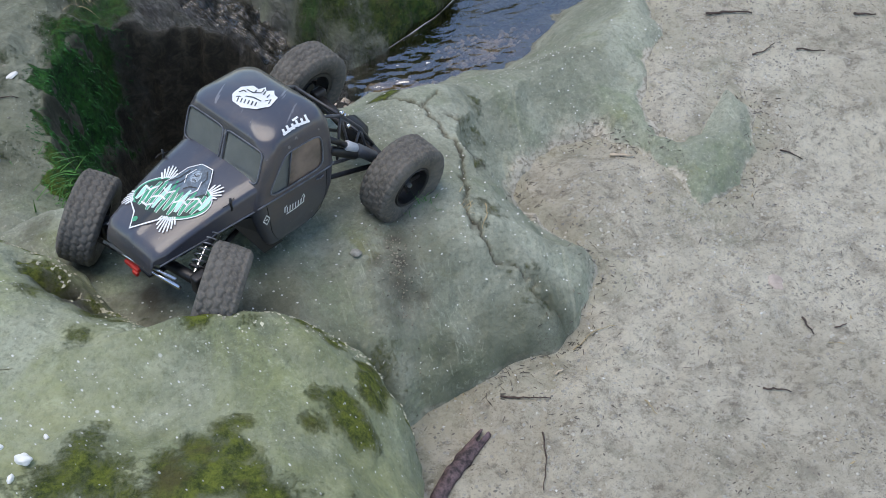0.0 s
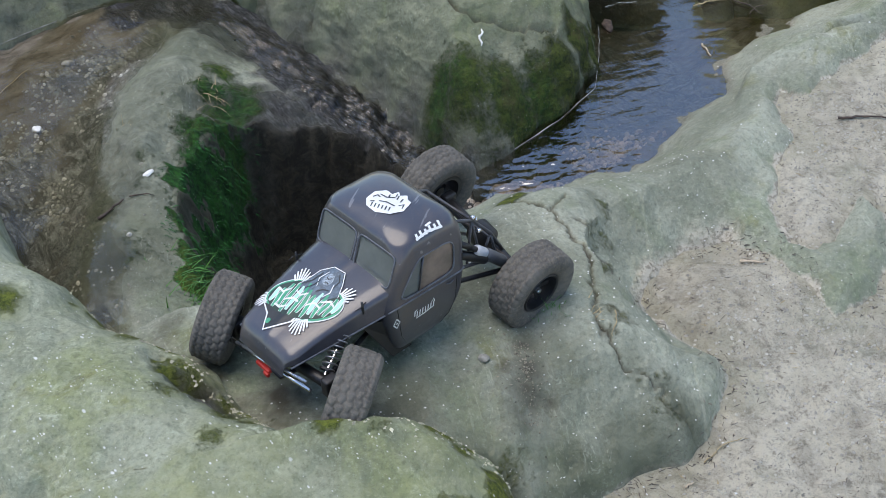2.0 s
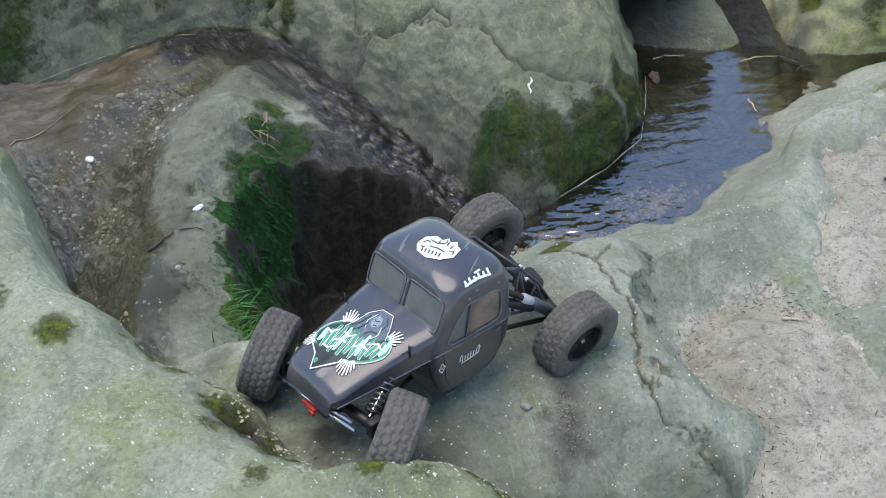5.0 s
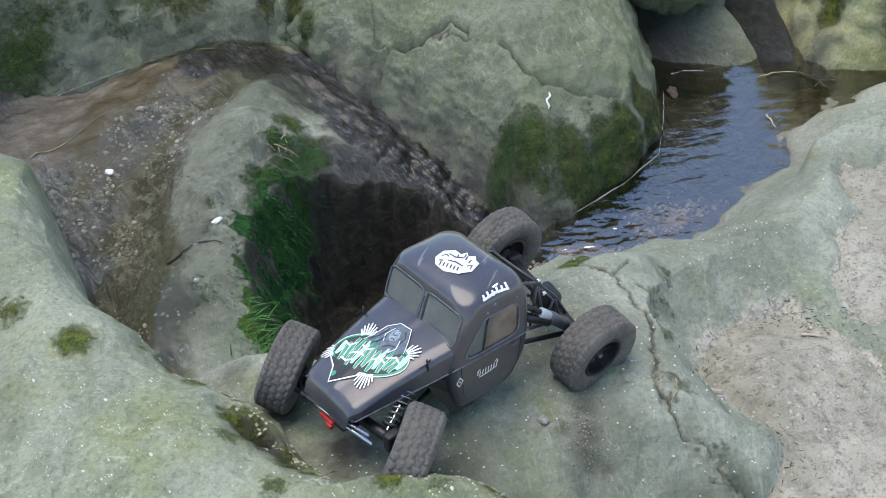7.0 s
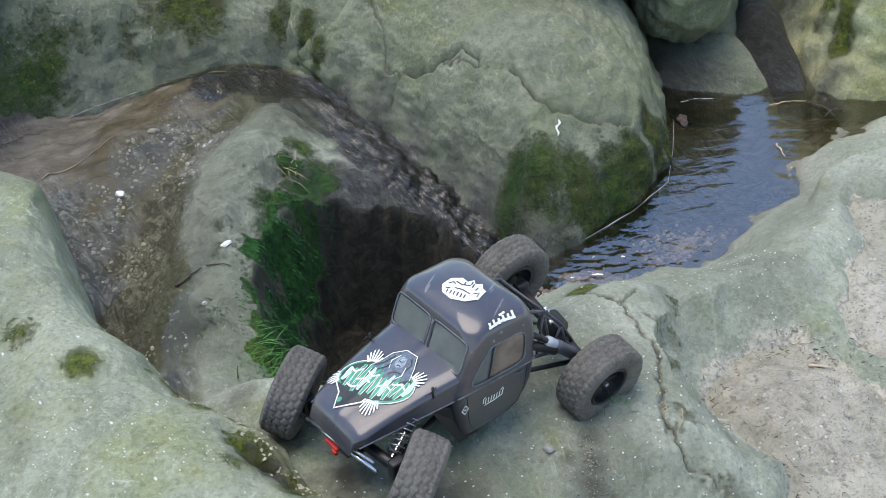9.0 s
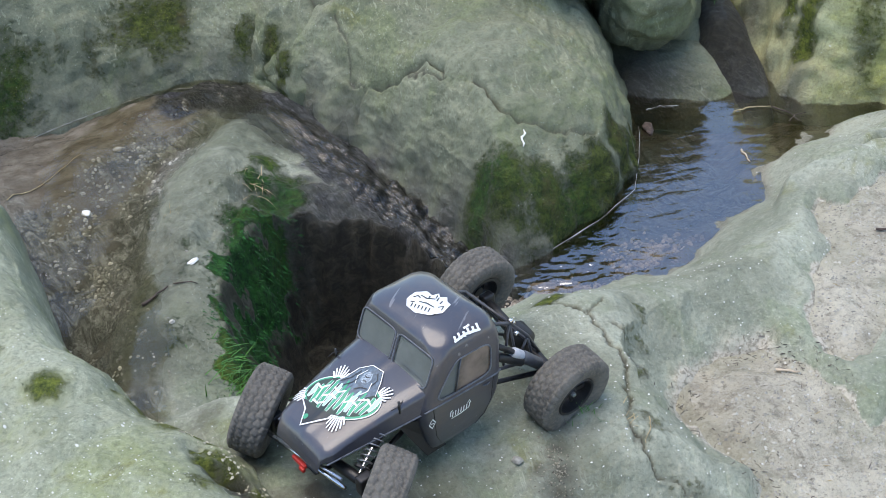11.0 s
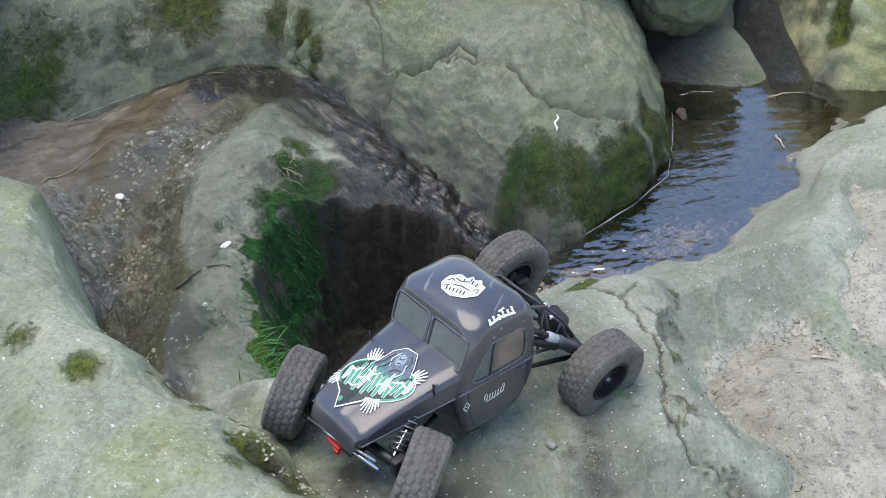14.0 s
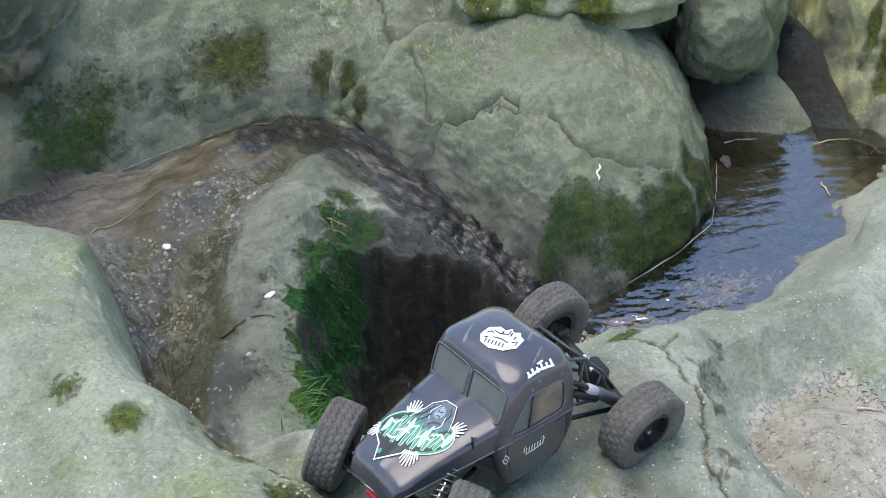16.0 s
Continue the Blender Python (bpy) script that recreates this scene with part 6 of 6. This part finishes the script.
def rock_moss(names, name, low, high):
    """Short tufts of moss standing on the mossy patches of the boulders."""
    r = random.Random(15)
    bm = bmesh.new()
    for ob in [o for o in scene.objects if o.type == "MESH" and o.name in names]:
        me = ob.data
        k = len(me.vertices)
        moss, co, nr = np.empty(k), np.empty(k * 3), np.empty(k * 3)
        me.attributes["moss"].data.foreach_get("value", moss)
        me.vertices.foreach_get("co", co), me.vertices.foreach_get("normal", nr)
        co, nr = co.reshape(-1, 3), nr.reshape(-1, 3)
        thick = moss + 0.45 * fbm(co[:, 0], co[:, 1], co[:, 2], 0.03, 3, 55)
        pick = [i for i in np.nonzero((thick > 0.62) & (nr[:, 2] > 0.05))[0] if r.random() < 0.55]
        for i in pick:
            c, u = Vector(co[i]), Vector(nr[i])
            for _ in range(3):
                l = r.uniform(0.0015, 0.004)
                root = c + Vector((r.gauss(0, 0.0025), r.gauss(0, 0.0025), 0)) - u * 0.001
                tip = root + u * l + Vector((r.gauss(0, 0.0018), r.gauss(0, 0.0018), 0))
                blade(bm, root, tip, r.uniform(0.0004, 0.0009), l * 0.2, 2)
    n = Net(name)
    tone = n.mix(n.ramp(n.noise(13.0, 4, 0.7), 0.42, 0.6), low, high)
    n.set(Base_Color=n.mix(n.ramp(n.noise(90.0, 3), 0.45, 0.75), tone, (0.10, 0.085, 0.03)), Roughness=0.9)
    return part("moss", bm, n.m)


DARK_ROCK = "boulder.001"
BRIGHT_ROCKS = [o.name for o in scene.objects if o.name.startswith(("boulder", "rock_slab")) and o.name != DARK_ROCK]
tagged(rock_moss(BRIGHT_ROCKS, "boulder_moss", (0.06, 0.095, 0.014), (0.24, 0.285, 0.038)), "short yellow-green moss on the boulders", "moss", kind="stuff")
tagged(rock_moss([DARK_ROCK], "dark_boulder_moss", (0.012, 0.030, 0.009), (0.050, 0.062, 0.018)), "short dark green moss above the pool", "moss", kind="stuff")


def twig(pts, r, material, label, name="twig", lift=0.002, category="twig", level=None):
    """A crooked little stick lying on the ground."""
    rr = random.Random(int(abs(pts[0][0]) * 1e4))
    r *= 0.75
    line = []
    for (ax, ay), (bx, by) in zip(pts, pts[1:]):
        for k in range(5):
            f = k / 5
            x, y = ax + (bx - ax) * f + rr.gauss(0, 0.0008), ay + (by - ay) * f + rr.gauss(0, 0.0008)
            line.append((x, y, surface(x, y) + r * 0.7 + lift if level is None else level))
    x, y = pts[-1]
    line.append((x, y, surface(x, y) + r * 0.7 + lift if level is None else level))
    n = len(line)
    bm = tube(bmesh.new(), line, [r * (1 - 0.6 * k / n) * rr.uniform(0.85, 1.1) for k in range(n)], 7)
    return tagged(part(name, bm, material, None, "", True), label, category, "loose twigs")


twig([(0.533, 1.394), (0.568, 1.386)], 0.0035, PALEWOOD, "short pale split stick lying on the sand")
twig([(0.275, 0.987), (0.305, 0.981), (0.339, 0.970)], 0.0022, BARK, "thin dark twig on the sand")
twig([(0.316, 0.919), (0.312, 0.88), (0.298, 0.835)], 0.0016, BARK, "long thin dark twig on the sand")
twig([(0.774, 1.669), (0.81, 1.668), (0.851, 1.658)], 0.0035, BARK, "dark brown stick on the sand")
twig([(1.021, 1.628), (1.06, 1.624)], 0.003, BARK, "short dark stick on the sand")
twig([(0.892, 1.555), (0.94, 1.55)], 0.0022, BARK, "thin dark twig on the sand")
twig([(0.815, 1.556), (0.838, 1.56), (0.861, 1.576)], 0.0022, BARK, "bent dark twig on the sand")
twig([(0.715, 1.048), (0.717, 1.013)], 0.0022, BARK, "short dark twig on the sand")
twig([(0.62, 0.941), (0.635, 0.938), (0.653, 0.927)], 0.002, BARK, "bent dark twig on the sand")
twig([(0.798, 1.363), (0.829, 1.345)], 0.002, BARK, "thin brown twig on the sand")
twig([(0.749, 1.015), (0.768, 1.022)], 0.0016, BARK, "small dark twig on the sand")
twig([(0.39, 1.05), (0.42, 1.07), (0.455, 1.075)], 0.0012, STRAW, "dry straw on the sand")
twig([(0.46, 0.95), (0.468, 0.92)], 0.0012, STRAW, "short pale straw on the sand")
twig([(-0.457, 1.635), (-0.438, 1.656), (-0.420, 1.677)], 0.004, BARK, "dark broken stick on the rock ridge")
twig([(-0.41, 1.682), (-0.369, 1.674)], 0.0018, BARK, "thin dark twig on the rock ridge")
twig([(-0.776, 2.026), (-0.72, 2.09), (-0.661, 2.175)], 0.0016, STRAW, "long dry stalk lying in the stream")
twig([(0.657, 2.085), (0.662, 2.038)], 0.003, PALEWOOD, "small pale twig floating on the pool", level=-0.0985)
twig([(0.675, 2.225), (0.71, 2.238), (0.755, 2.236)], 0.0025, STRAW, "pale driftwood twig at the pool edge", level=-0.096)
twig([(0.755, 2.235), (0.785, 2.205), (0.80, 2.165)], 0.002, BARK, "dark driftwood twig at the pool edge", level=-0.096)
twig([(0.775, 2.17), (0.795, 2.195), (0.82, 2.20)], 0.0016, BARK, "crooked dark twig at the pool edge", level=-0.096)
twig([(0.30, 1.205), (0.297, 1.18), (0.287, 1.16)], 0.0014, STRAW, "dry stalk caught in the rock crack")
twig([(0.355, 1.01), (0.368, 1.018)], 0.002, PALEWOOD, "pale chip of wood at the rock edge")


def bark_piece():
    """A curved flake of bark with ragged edges and a split end."""
    rows, cols = 26, 9
    A, B = Vector((0.165, 0.845, 0)), Vector((0.245, 0.932, 0))
    axis = (B - A).normalized()
    side = Vector((-axis.y, axis.x, 0))
    bm = bmesh.new()
    grid = {}
    for layer in (0, 1):
        for i in range(rows):
            f = i / (rows - 1)
            half = 0.0092 * (0.75 + 0.35 * math.sin(2.2 * f + 0.5)) * (1 + 0.25 * noise.noise(Vector((f * 9, 0, 3))))
            for k in range(cols):
                g = 2 * k / (cols - 1) - 1
                p = A.lerp(B, f) + side * (g * half + 0.004 * math.sin(3 * f))
                if f > 0.72 and abs(g) < 0.3:
                    p -= axis * 0.02 * (f - 0.72) / 0.28
                z = surface(p.x, p.y) + 0.004 + 0.007 * (1 - g * g) + 0.002 * noise.noise(Vector((f * 22, g * 3, 0)))
                grid[layer, i, k] = bm.verts.new((p.x, p.y, z - (0.004 if layer else 0)))
    for layer in (0, 1):
        for i in range(rows - 1):
            for k in range(cols - 1):
                q = [grid[layer, i, k], grid[layer, i + 1, k], grid[layer, i + 1, k + 1], grid[layer, i, k + 1]]
                bm.faces.new(q if layer else q[::-1])
    rim = [(i, 0) for i in range(rows)] + [(rows - 1, k) for k in range(1, cols)] + [(i, cols - 1) for i in range(rows - 2, -1, -1)] + [(0, k) for k in range(cols - 2, 0, -1)]
    for a, b in zip(rim, rim[1:] + rim[:1]):
        bm.faces.new((grid[0, a[0], a[1]], grid[0, b[0], b[1]], grid[1, b[0], b[1]], grid[1, a[0], a[1]]))
    return part("bark_piece", bm, PURPLE, None, "", True)


tagged(bark_piece(), "rotten purple-brown piece of bark lying on the sand", "bark")


def stone_lump(name, x, y, z, size, material, label, seed, category="stone"):
    bm = bmesh.new()
    bmesh.ops.create_icosphere(bm, subdivisions=3, radius=1)
    for v in bm.verts:
        k = 1 + 0.35 * noise.noise(v.co * 1.4 + Vector((seed, 0, 0))) + 0.12 * noise.noise(v.co * 4 + Vector((0, seed, 0)))
        v.co = Vector((v.co.x * size[0] * k, v.co.y * size[1] * k, v.co.z * size[2] * k))
    bmesh.ops.transform(bm, matrix=pose(x, y, z, 0, 0, seed * 47), verts=bm.verts)
    return tagged(part(name, bm, material, None, "", True), label, category, "loose stones")


stone_lump("pebble", -0.383, 1.731, surface(-0.383, 1.731) + 0.001, (0.012, 0.0055, 0.003), QUARTZ, "small white stone on the rock ridge", 1)
stone_lump("pebble", 0.49, 2.19, -0.098, (0.020, 0.011, 0.009), BARK, "dark stone breaking the pool surface", 2)
stone_lump("pebble", -0.62, 1.985, surface(-0.62, 1.985) + 0.002, (0.012, 0.008, 0.006), QUARTZ, "pale stone in the shallow stream", 3)
stone_lump("pebble", -0.585, 2.185, surface(-0.585, 2.185) + 0.002, (0.012, 0.009, 0.006), PEBBLE, "small brown stone in the shallow stream", 4)
stone_lump("pebble", 0.115, 1.135, surface(0.115, 1.135) + 0.003, (0.006, 0.008, 0.004), PEBBLE, "small pale pebble on the rock shelf", 5)
stone_lump("clay_lump", 0.701, 1.123, surface(0.701, 1.123) - 0.002, (0.022, 0.013, 0.004), plain("red_clay", (0.40, 0.34, 0.29), 0.9, vary=0.2), "flat reddish clay lump in the sand", 6)



def gravel(name, count, seed, line, spread, sizes, material, label):
    """Small rounded gravel lying in the stream bed, each stone a squashed lump."""
    r = random.Random(seed)
    verts, faces = [], []
    for _ in range(count):
        f = r.uniform(0, len(line) - 1.001)
        (ax, ay), (bx, by) = line[int(f)], line[int(f) + 1]
        f -= int(f)
        x, y = ax + (bx - ax) * f + r.gauss(0, spread), ay + (by - ay) * f + r.gauss(0, spread)
        if float(vnoise(x * 16, y * 9, 0, 87)) < r.uniform(-0.5, 0.6):
            continue
        z, l = surface(x, y), r.uniform(*sizes)
        if x > 0 and z > -0.106:
            continue
        a, n = r.uniform(0, math.pi), len(verts)
        ca, sa = math.cos(a), math.sin(a)
        for px, py, pz in [(math.cos(k * math.pi / 3), 0.65 * math.sin(k * math.pi / 3), 0) for k in range(6)] + [(0.5 * math.cos(k * math.pi / 3), 0.33 * math.sin(k * math.pi / 3), 0.5) for k in range(6)]:
            verts.append((x + l * (px * ca - py * sa), y + l * (px * sa + py * ca), z - 0.001 + l * pz * 1.2))
        faces += [(n + k, n + (k + 1) % 6, n + 6 + (k + 1) % 6, n + 6 + k) for k in range(6)] + [tuple(n + 6 + k for k in range(6))]
    me = bpy.data.meshes.new(name)
    me.from_pydata(verts, [], faces)
    me.materials.append(material)
    return tagged(new(name, me), label, "gravel", kind="stuff")


BED = [(-0.53, 2.22), (-0.58, 2.08), (-0.60, 1.92), (-0.57, 1.75), (-0.53, 1.6), (-0.49, 1.45)]
gravel("stream_gravel", 1900, 41, BED, 0.05, (0.002, 0.006), plain("bed_gravel", (0.235, 0.228, 0.185), 0.4, vary=0.6, scale=25), "grey-brown gravel in the shallow stream bed")
gravel("pale_gravel", 260, 42, BED, 0.05, (0.003, 0.007), plain("pale_bed_gravel", (0.50, 0.48, 0.42), 0.45, vary=0.3, scale=25), "pale stones in the shallow stream bed")
gravel("pool_gravel", 2600, 43, [(0.15, 1.71), (0.24, 1.72), (0.34, 1.76), (0.45, 1.82)], 0.035, (0.003, 0.008), plain("pool_bed_gravel", (0.50, 0.44, 0.37), 0.4, vary=0.6, scale=25), "pale brown gravel under the pool outflow")

# small white feather on the mossy boulder
def on_rock(x, y):
    hit, at, nrm, _, ob, _ = scene.ray_cast(bpy.context.evaluated_depsgraph_get(), Vector((x, y, 2.0)), Vector((0, 0, -1)))
    return at.z if hit else 0.0  # highest thing under the sky


bpy.context.view_layer.update()
bm = bmesh.new()
quill = [Vector((0.210 - 0.006 * f + 0.003 * math.sin(9 * f), 1.944 - 0.036 * f, 0)) for f in (0, 0.15, 0.3, 0.45, 0.6, 0.8, 1)]
quill = [Vector((q.x, q.y, on_rock(q.x, q.y) + 0.003)) for q in quill]
for k, (px, py, big) in enumerate(((-0.259, 0.797, 0.009), (-0.285, 0.815, 0.006), (-0.27, 0.775, 0.005), (-0.24, 0.83, 0.004), (-0.30, 0.79, 0.007))):
    stone_lump("pebble", px, py, on_rock(px, py) + big * 0.3, (big, big * 0.7, big * 0.6), QUARTZ, "white stone chip on the mossy boulder", 11 + k)
tube(bm, quill, [0.0006, 0.0024, 0.0016, 0.0028, 0.0018, 0.0022, 0.0006], 6)
tagged(part("feather", bm, QUARTZ, None, "", True), "small white feather stuck on the mossy boulder", "feather")


def rim_crust():
    """Pale crusty chips along the boulder's worn rim."""
    verts, faces = [], []
    for x, y, r in along_rim(420, 9, 0.011):
        hit, at, _, _, ob, _ = scene.ray_cast(bpy.context.evaluated_depsgraph_get(), Vector((x, y, 2.0)), Vector((0, 0, -1)))
        if not hit or not ob.name.startswith("boulder"):
            continue
        z, l, n = at.z, r.uniform(0.0012, 0.0045), len(verts)
        a = r.uniform(0, math.pi)
        ca, sa = math.cos(a), math.sin(a)
        for px, py, pz in ((-1, 0, -0.2), (-0.2, -0.6, 0), (1, 0, -0.2), (0.1, 0.6, 0), (0, 0, 0.6)):
            verts.append((x + l * (px * ca - py * sa), y + l * (px * sa + py * ca), z + l * pz))
        faces += [(n, n + 1, n + 4), (n + 1, n + 2, n + 4), (n + 2, n + 3, n + 4), (n + 3, n, n + 4)]
    me = bpy.data.meshes.new("rim_crust")
    me.from_pydata(verts, [], faces)
    me.materials.append(plain("pale_crust", (0.50, 0.48, 0.36), 0.85, vary=0.5, scale=60))
    return new("rim_crust", me)


tagged(rim_crust(), "pale crusty chips along the worn rim of the boulder", "grit", kind="stuff")


def cascade():
    """Thin water sliding down the dark rock beside the boulder into the pit."""
    rows, cols = 420, 61
    p = np.array(CASCADE[:-1])
    at = np.linspace(0, len(p) - 1, rows)
    cx, cy = np.interp(at, np.arange(len(p)), p[:, 0]), np.interp(at, np.arange(len(p)), p[:, 1])
    tx, ty = np.gradient(cx), np.gradient(cy)
    ln = np.hypot(tx, ty)
    wide = 0.054 + 0.014 * vnoise(np.arange(rows) * 0.05, 0.0, 0.0, 51)
    g = np.linspace(-1, 1, cols)
    X, Y = cx[:, None] - (ty / ln * wide)[:, None] * g, cy[:, None] + (tx / ln * wide)[:, None] * g
    I, K = np.meshgrid(np.arange(rows), np.arange(cols), indexing="ij")
    wave = 0.0008 * vnoise(K * 0.45, I * 0.035, 0.0, 52) + 0.0009 * vnoise(K * 0.8, I * 0.10, 0.0, 53) + 0.0006 * vnoise(K * 0.5, I * 0.33, 0.0, 54)
    Z = sum(bedrock_height(X + dx, Y + dy) for dx, dy in ((0, 0), (0.006, 0), (-0.006, 0), (0, 0.006), (0, -0.006))) / 5
    Z = Z + (0.0022 + wave * (0.35 + 0.65 * sstep(0, rows * 0.45, I))) * (1 - g ** 2) - 0.004 * g ** 4
    grid = np.stack([X, Y, Z], -1).reshape(-1, 3)
    return sheet("cascade_water", grid, grid_faces(rows, cols), CASCADE_FILM)


tagged(cascade(), "thin glinting water sliding down dark rock into the pit", "water", kind="structure")


def mud_patch():
    """Crumbled dark mud with stalks beside the rear wheel."""
    r = random.Random(21)
    bm = bmesh.new()
    for _ in range(300):
        a, d = r.uniform(0, 6.28), abs(r.gauss(0, 0.85))
        x, y = 0.166 + 0.018 * d * math.cos(a), 1.115 + 0.05 * d * math.sin(a)
        s = r.uniform(0.0005, 0.0016)
        made = bmesh.ops.create_icosphere(bm, subdivisions=1, radius=s)["verts"]
        bmesh.ops.transform(bm, matrix=Matrix.Translation((x, y, surface(x, y) + s * 0.2)) @ Matrix.Rotation(a, 4, "Z") @ Matrix.Diagonal((1.4, r.uniform(0.6, 1), 0.6, 1)), verts=made)
    return part("mud_crumbs", bm, plain("dark_mud", (0.20, 0.185, 0.14), 0.9, vary=0.9, scale=260))


tagged(mud_patch(), "crumbled dark mud on the rock shelf", "mud", kind="stuff")


def scatter(name, count, seed, sizes, material, label, category, region, aspect=(1.0, 1.0), lift=0.3, allow=None):
    """Bits of litter strewn on the ground, each its own little lump or chip."""
    r = random.Random(seed)
    verts, faces = [], []
    xs = np.array([r.uniform(region[0], region[1]) for _ in range(count)])
    ys = np.array([r.uniform(region[2], region[3]) for _ in range(count)])
    zb, zs = bedrock_height(xs, ys), sand_height(xs, ys)
    clump = fbm(xs, ys, 0, 0.12, 3, seed + 300)
    for x, y, b, s, c in zip(xs, ys, zb, zs, clump):
        if allow == "sand" and b > s + 0.002 or allow == "rock" and (b < s or b < -0.06):
            continue
        if c < r.uniform(-0.7, 0.5):
            continue
        z = max(b, s)
        l = r.uniform(*sizes)
        w, h = l * r.uniform(*aspect), l * r.uniform(*aspect)
        a = r.uniform(0, math.pi)
        ca, sa, up = math.cos(a), math.sin(a), r.uniform(-0.3, 0.3)
        n = len(verts)
        for px, py, pz in ((-1, 0, 0), (0, -1, 0), (1, 0, 0), (0, 1, 0), (0, 0, 1)):
            X, Y = px * l, py * w
            verts.append((x + X * ca - Y * sa, y + X * sa + Y * ca, z + lift * h + pz * h + px * up * l * 0.5))
        faces += [(n, n + 1, n + 4), (n + 1, n + 2, n + 4), (n + 2, n + 3, n + 4), (n + 3, n, n + 4)]
    me = bpy.data.meshes.new(name)
    me.from_pydata(verts, [], faces)
    me.materials.append(material)
    return tagged(new(name, me), label, category, kind="stuff")


AREA = (0.1, 1.25, 0.6, 2.1)
scatter("sand_crumbs", 16000, 31, (0.0012, 0.004), plain("sand_crumb", (0.44, 0.42, 0.36), 0.9, vary=0.5, scale=25), "crumbs of sand and grit", "grit", AREA, (0.5, 0.9), 0.0, "sand")
scatter("dark_litter", 7000, 32, (0.0010, 0.0038), DUSK, "dark bits of bark and rotten leaf on the sand", "litter", AREA, (0.15, 0.4), 0.2, "sand")
scatter("fine_twigs", 900, 33, (0.003, 0.009), DUSK, "fine dark twig bits on the sand", "litter", AREA, (0.06, 0.12), 0.8, "sand")
scatter("straw_bits", 700, 34, (0.002, 0.007), STRAW, "pale straw bits on the sand", "litter", AREA, (0.08, 0.2), 0.8, "sand")
scatter("white_petals", 600, 35, (0.001, 0.0026), QUARTZ, "tiny white petals and quartz bits", "petals", (-0.3, 1.25, 0.6, 2.0), (0.5, 0.9), 0.3)
scatter("rock_grit", 1600, 36, (0.0008, 0.0022), QUARTZ, "pale quartz grains on the rock shelf", "grit", (-0.3, 0.7, 0.9, 1.75), (0.5, 0.9), 0.2, "rock")


def edge_litter(count, seed):
    """Bits of bark and stalk caught where the sand meets the rock."""
    r = random.Random(seed)
    verts, faces = [], []
    foot = ROCK[2:22]
    for _ in range(count):
        f = r.uniform(0, len(foot) - 1.001)
        (ax, ay), (bx, by) = foot[int(f)], foot[int(f) + 1]
        f -= int(f)
        x, y = ax + (bx - ax) * f + r.gauss(0.012, 0.016), ay + (by - ay) * f + r.gauss(-0.010, 0.016)
        if float(vnoise(x * 14, y * 14, 0, 83)) < r.uniform(-0.6, 0.5):
            continue
        z, l, w, a, n = surface(x, y), r.uniform(0.0012, 0.0048), r.uniform(0.0003, 0.0007), r.uniform(0, math.pi), len(verts)
        ca, sa, up = math.cos(a), math.sin(a), r.uniform(0, 0.3)
        for px, py, pz in ((-l, -w, 0), (-l, w, 0), (l, w, 0), (l, -w, 0), (-l, 0, w * 2), (l, 0, w * 2)):
            verts.append((x + px * ca - py * sa, y + px * sa + py * ca, z + 0.0008 + pz + up * (px + l) * 0.3))
        faces += [(n, n + 4, n + 5, n + 3), (n + 1, n + 2, n + 5, n + 4), (n, n + 1, n + 4), (n + 3, n + 5, n + 2)]
    me = bpy.data.meshes.new("edge_litter")
    me.from_pydata(verts, [], faces)
    me.materials.append(DUSK)
    return tagged(new("edge_litter", me), "dark stalks and bark bits caught along the foot of the rock", "litter", kind="stuff")


edge_litter(520, 37)
# pale tube drawn for the bright water edge where the bank meets the stream
lip = BANK_LIP[2:]
line = []
for (ax, ay), (bx, by) in zip(lip, lip[1:]):
    for k in range(8):
        f = k / 8
        x, y = ax + (bx - ax) * f, ay + (by - ay) * f + 0.004 * noise.noise(Vector((ax * 9 + f * 3, 0, 5)))
        line.append((x, y - 0.010, -0.046))
bm = tube(bmesh.new(), line, [0.0020 * (0.6 + 0.6 * noise.noise(Vector((k * 0.4, 2, 0)))) for k in range(len(line))], 7)
tagged(part("water_edge_line", bm, plain("pale_water_edge", (0.28, 0.28, 0.24), 0.8, vary=0.4, scale=40), None, "", True), "thin pale water-edge line along the stream bank", "rock", kind="structure")
# foam along the pool edge
for pts in ([(0.169, 1.768), (0.235, 1.800), (0.339, 1.881), (0.424, 1.976), (0.458, 2.108), (0.472, 2.20)], [(0.50, 2.265), (0.53, 2.275), (0.57, 2.270)]):
    c = [Vector((x, y, -0.0985)) for x, y in pts]
    line = []
    for a, b in zip(c, c[1:]):
        line += [a.lerp(b, k / 6) + Vector((0.003 * noise.noise(a * 40 + Vector((k, 0, 0))), 0.003 * noise.noise(b * 40 + Vector((0, k, 0))), 0)) for k in range(6)]
    bm = tube(bmesh.new(), line + [c[-1]], [0.0011 * max(0.15, 0.5 + noise.noise(Vector((k * 0.35, 0, 0)))) for k in range(len(line) + 1)], 5)
    tagged(part("foam_line", bm, FOAM, None, "", True), "thin line of pale foam along the pool edge", "foam", kind="structure")
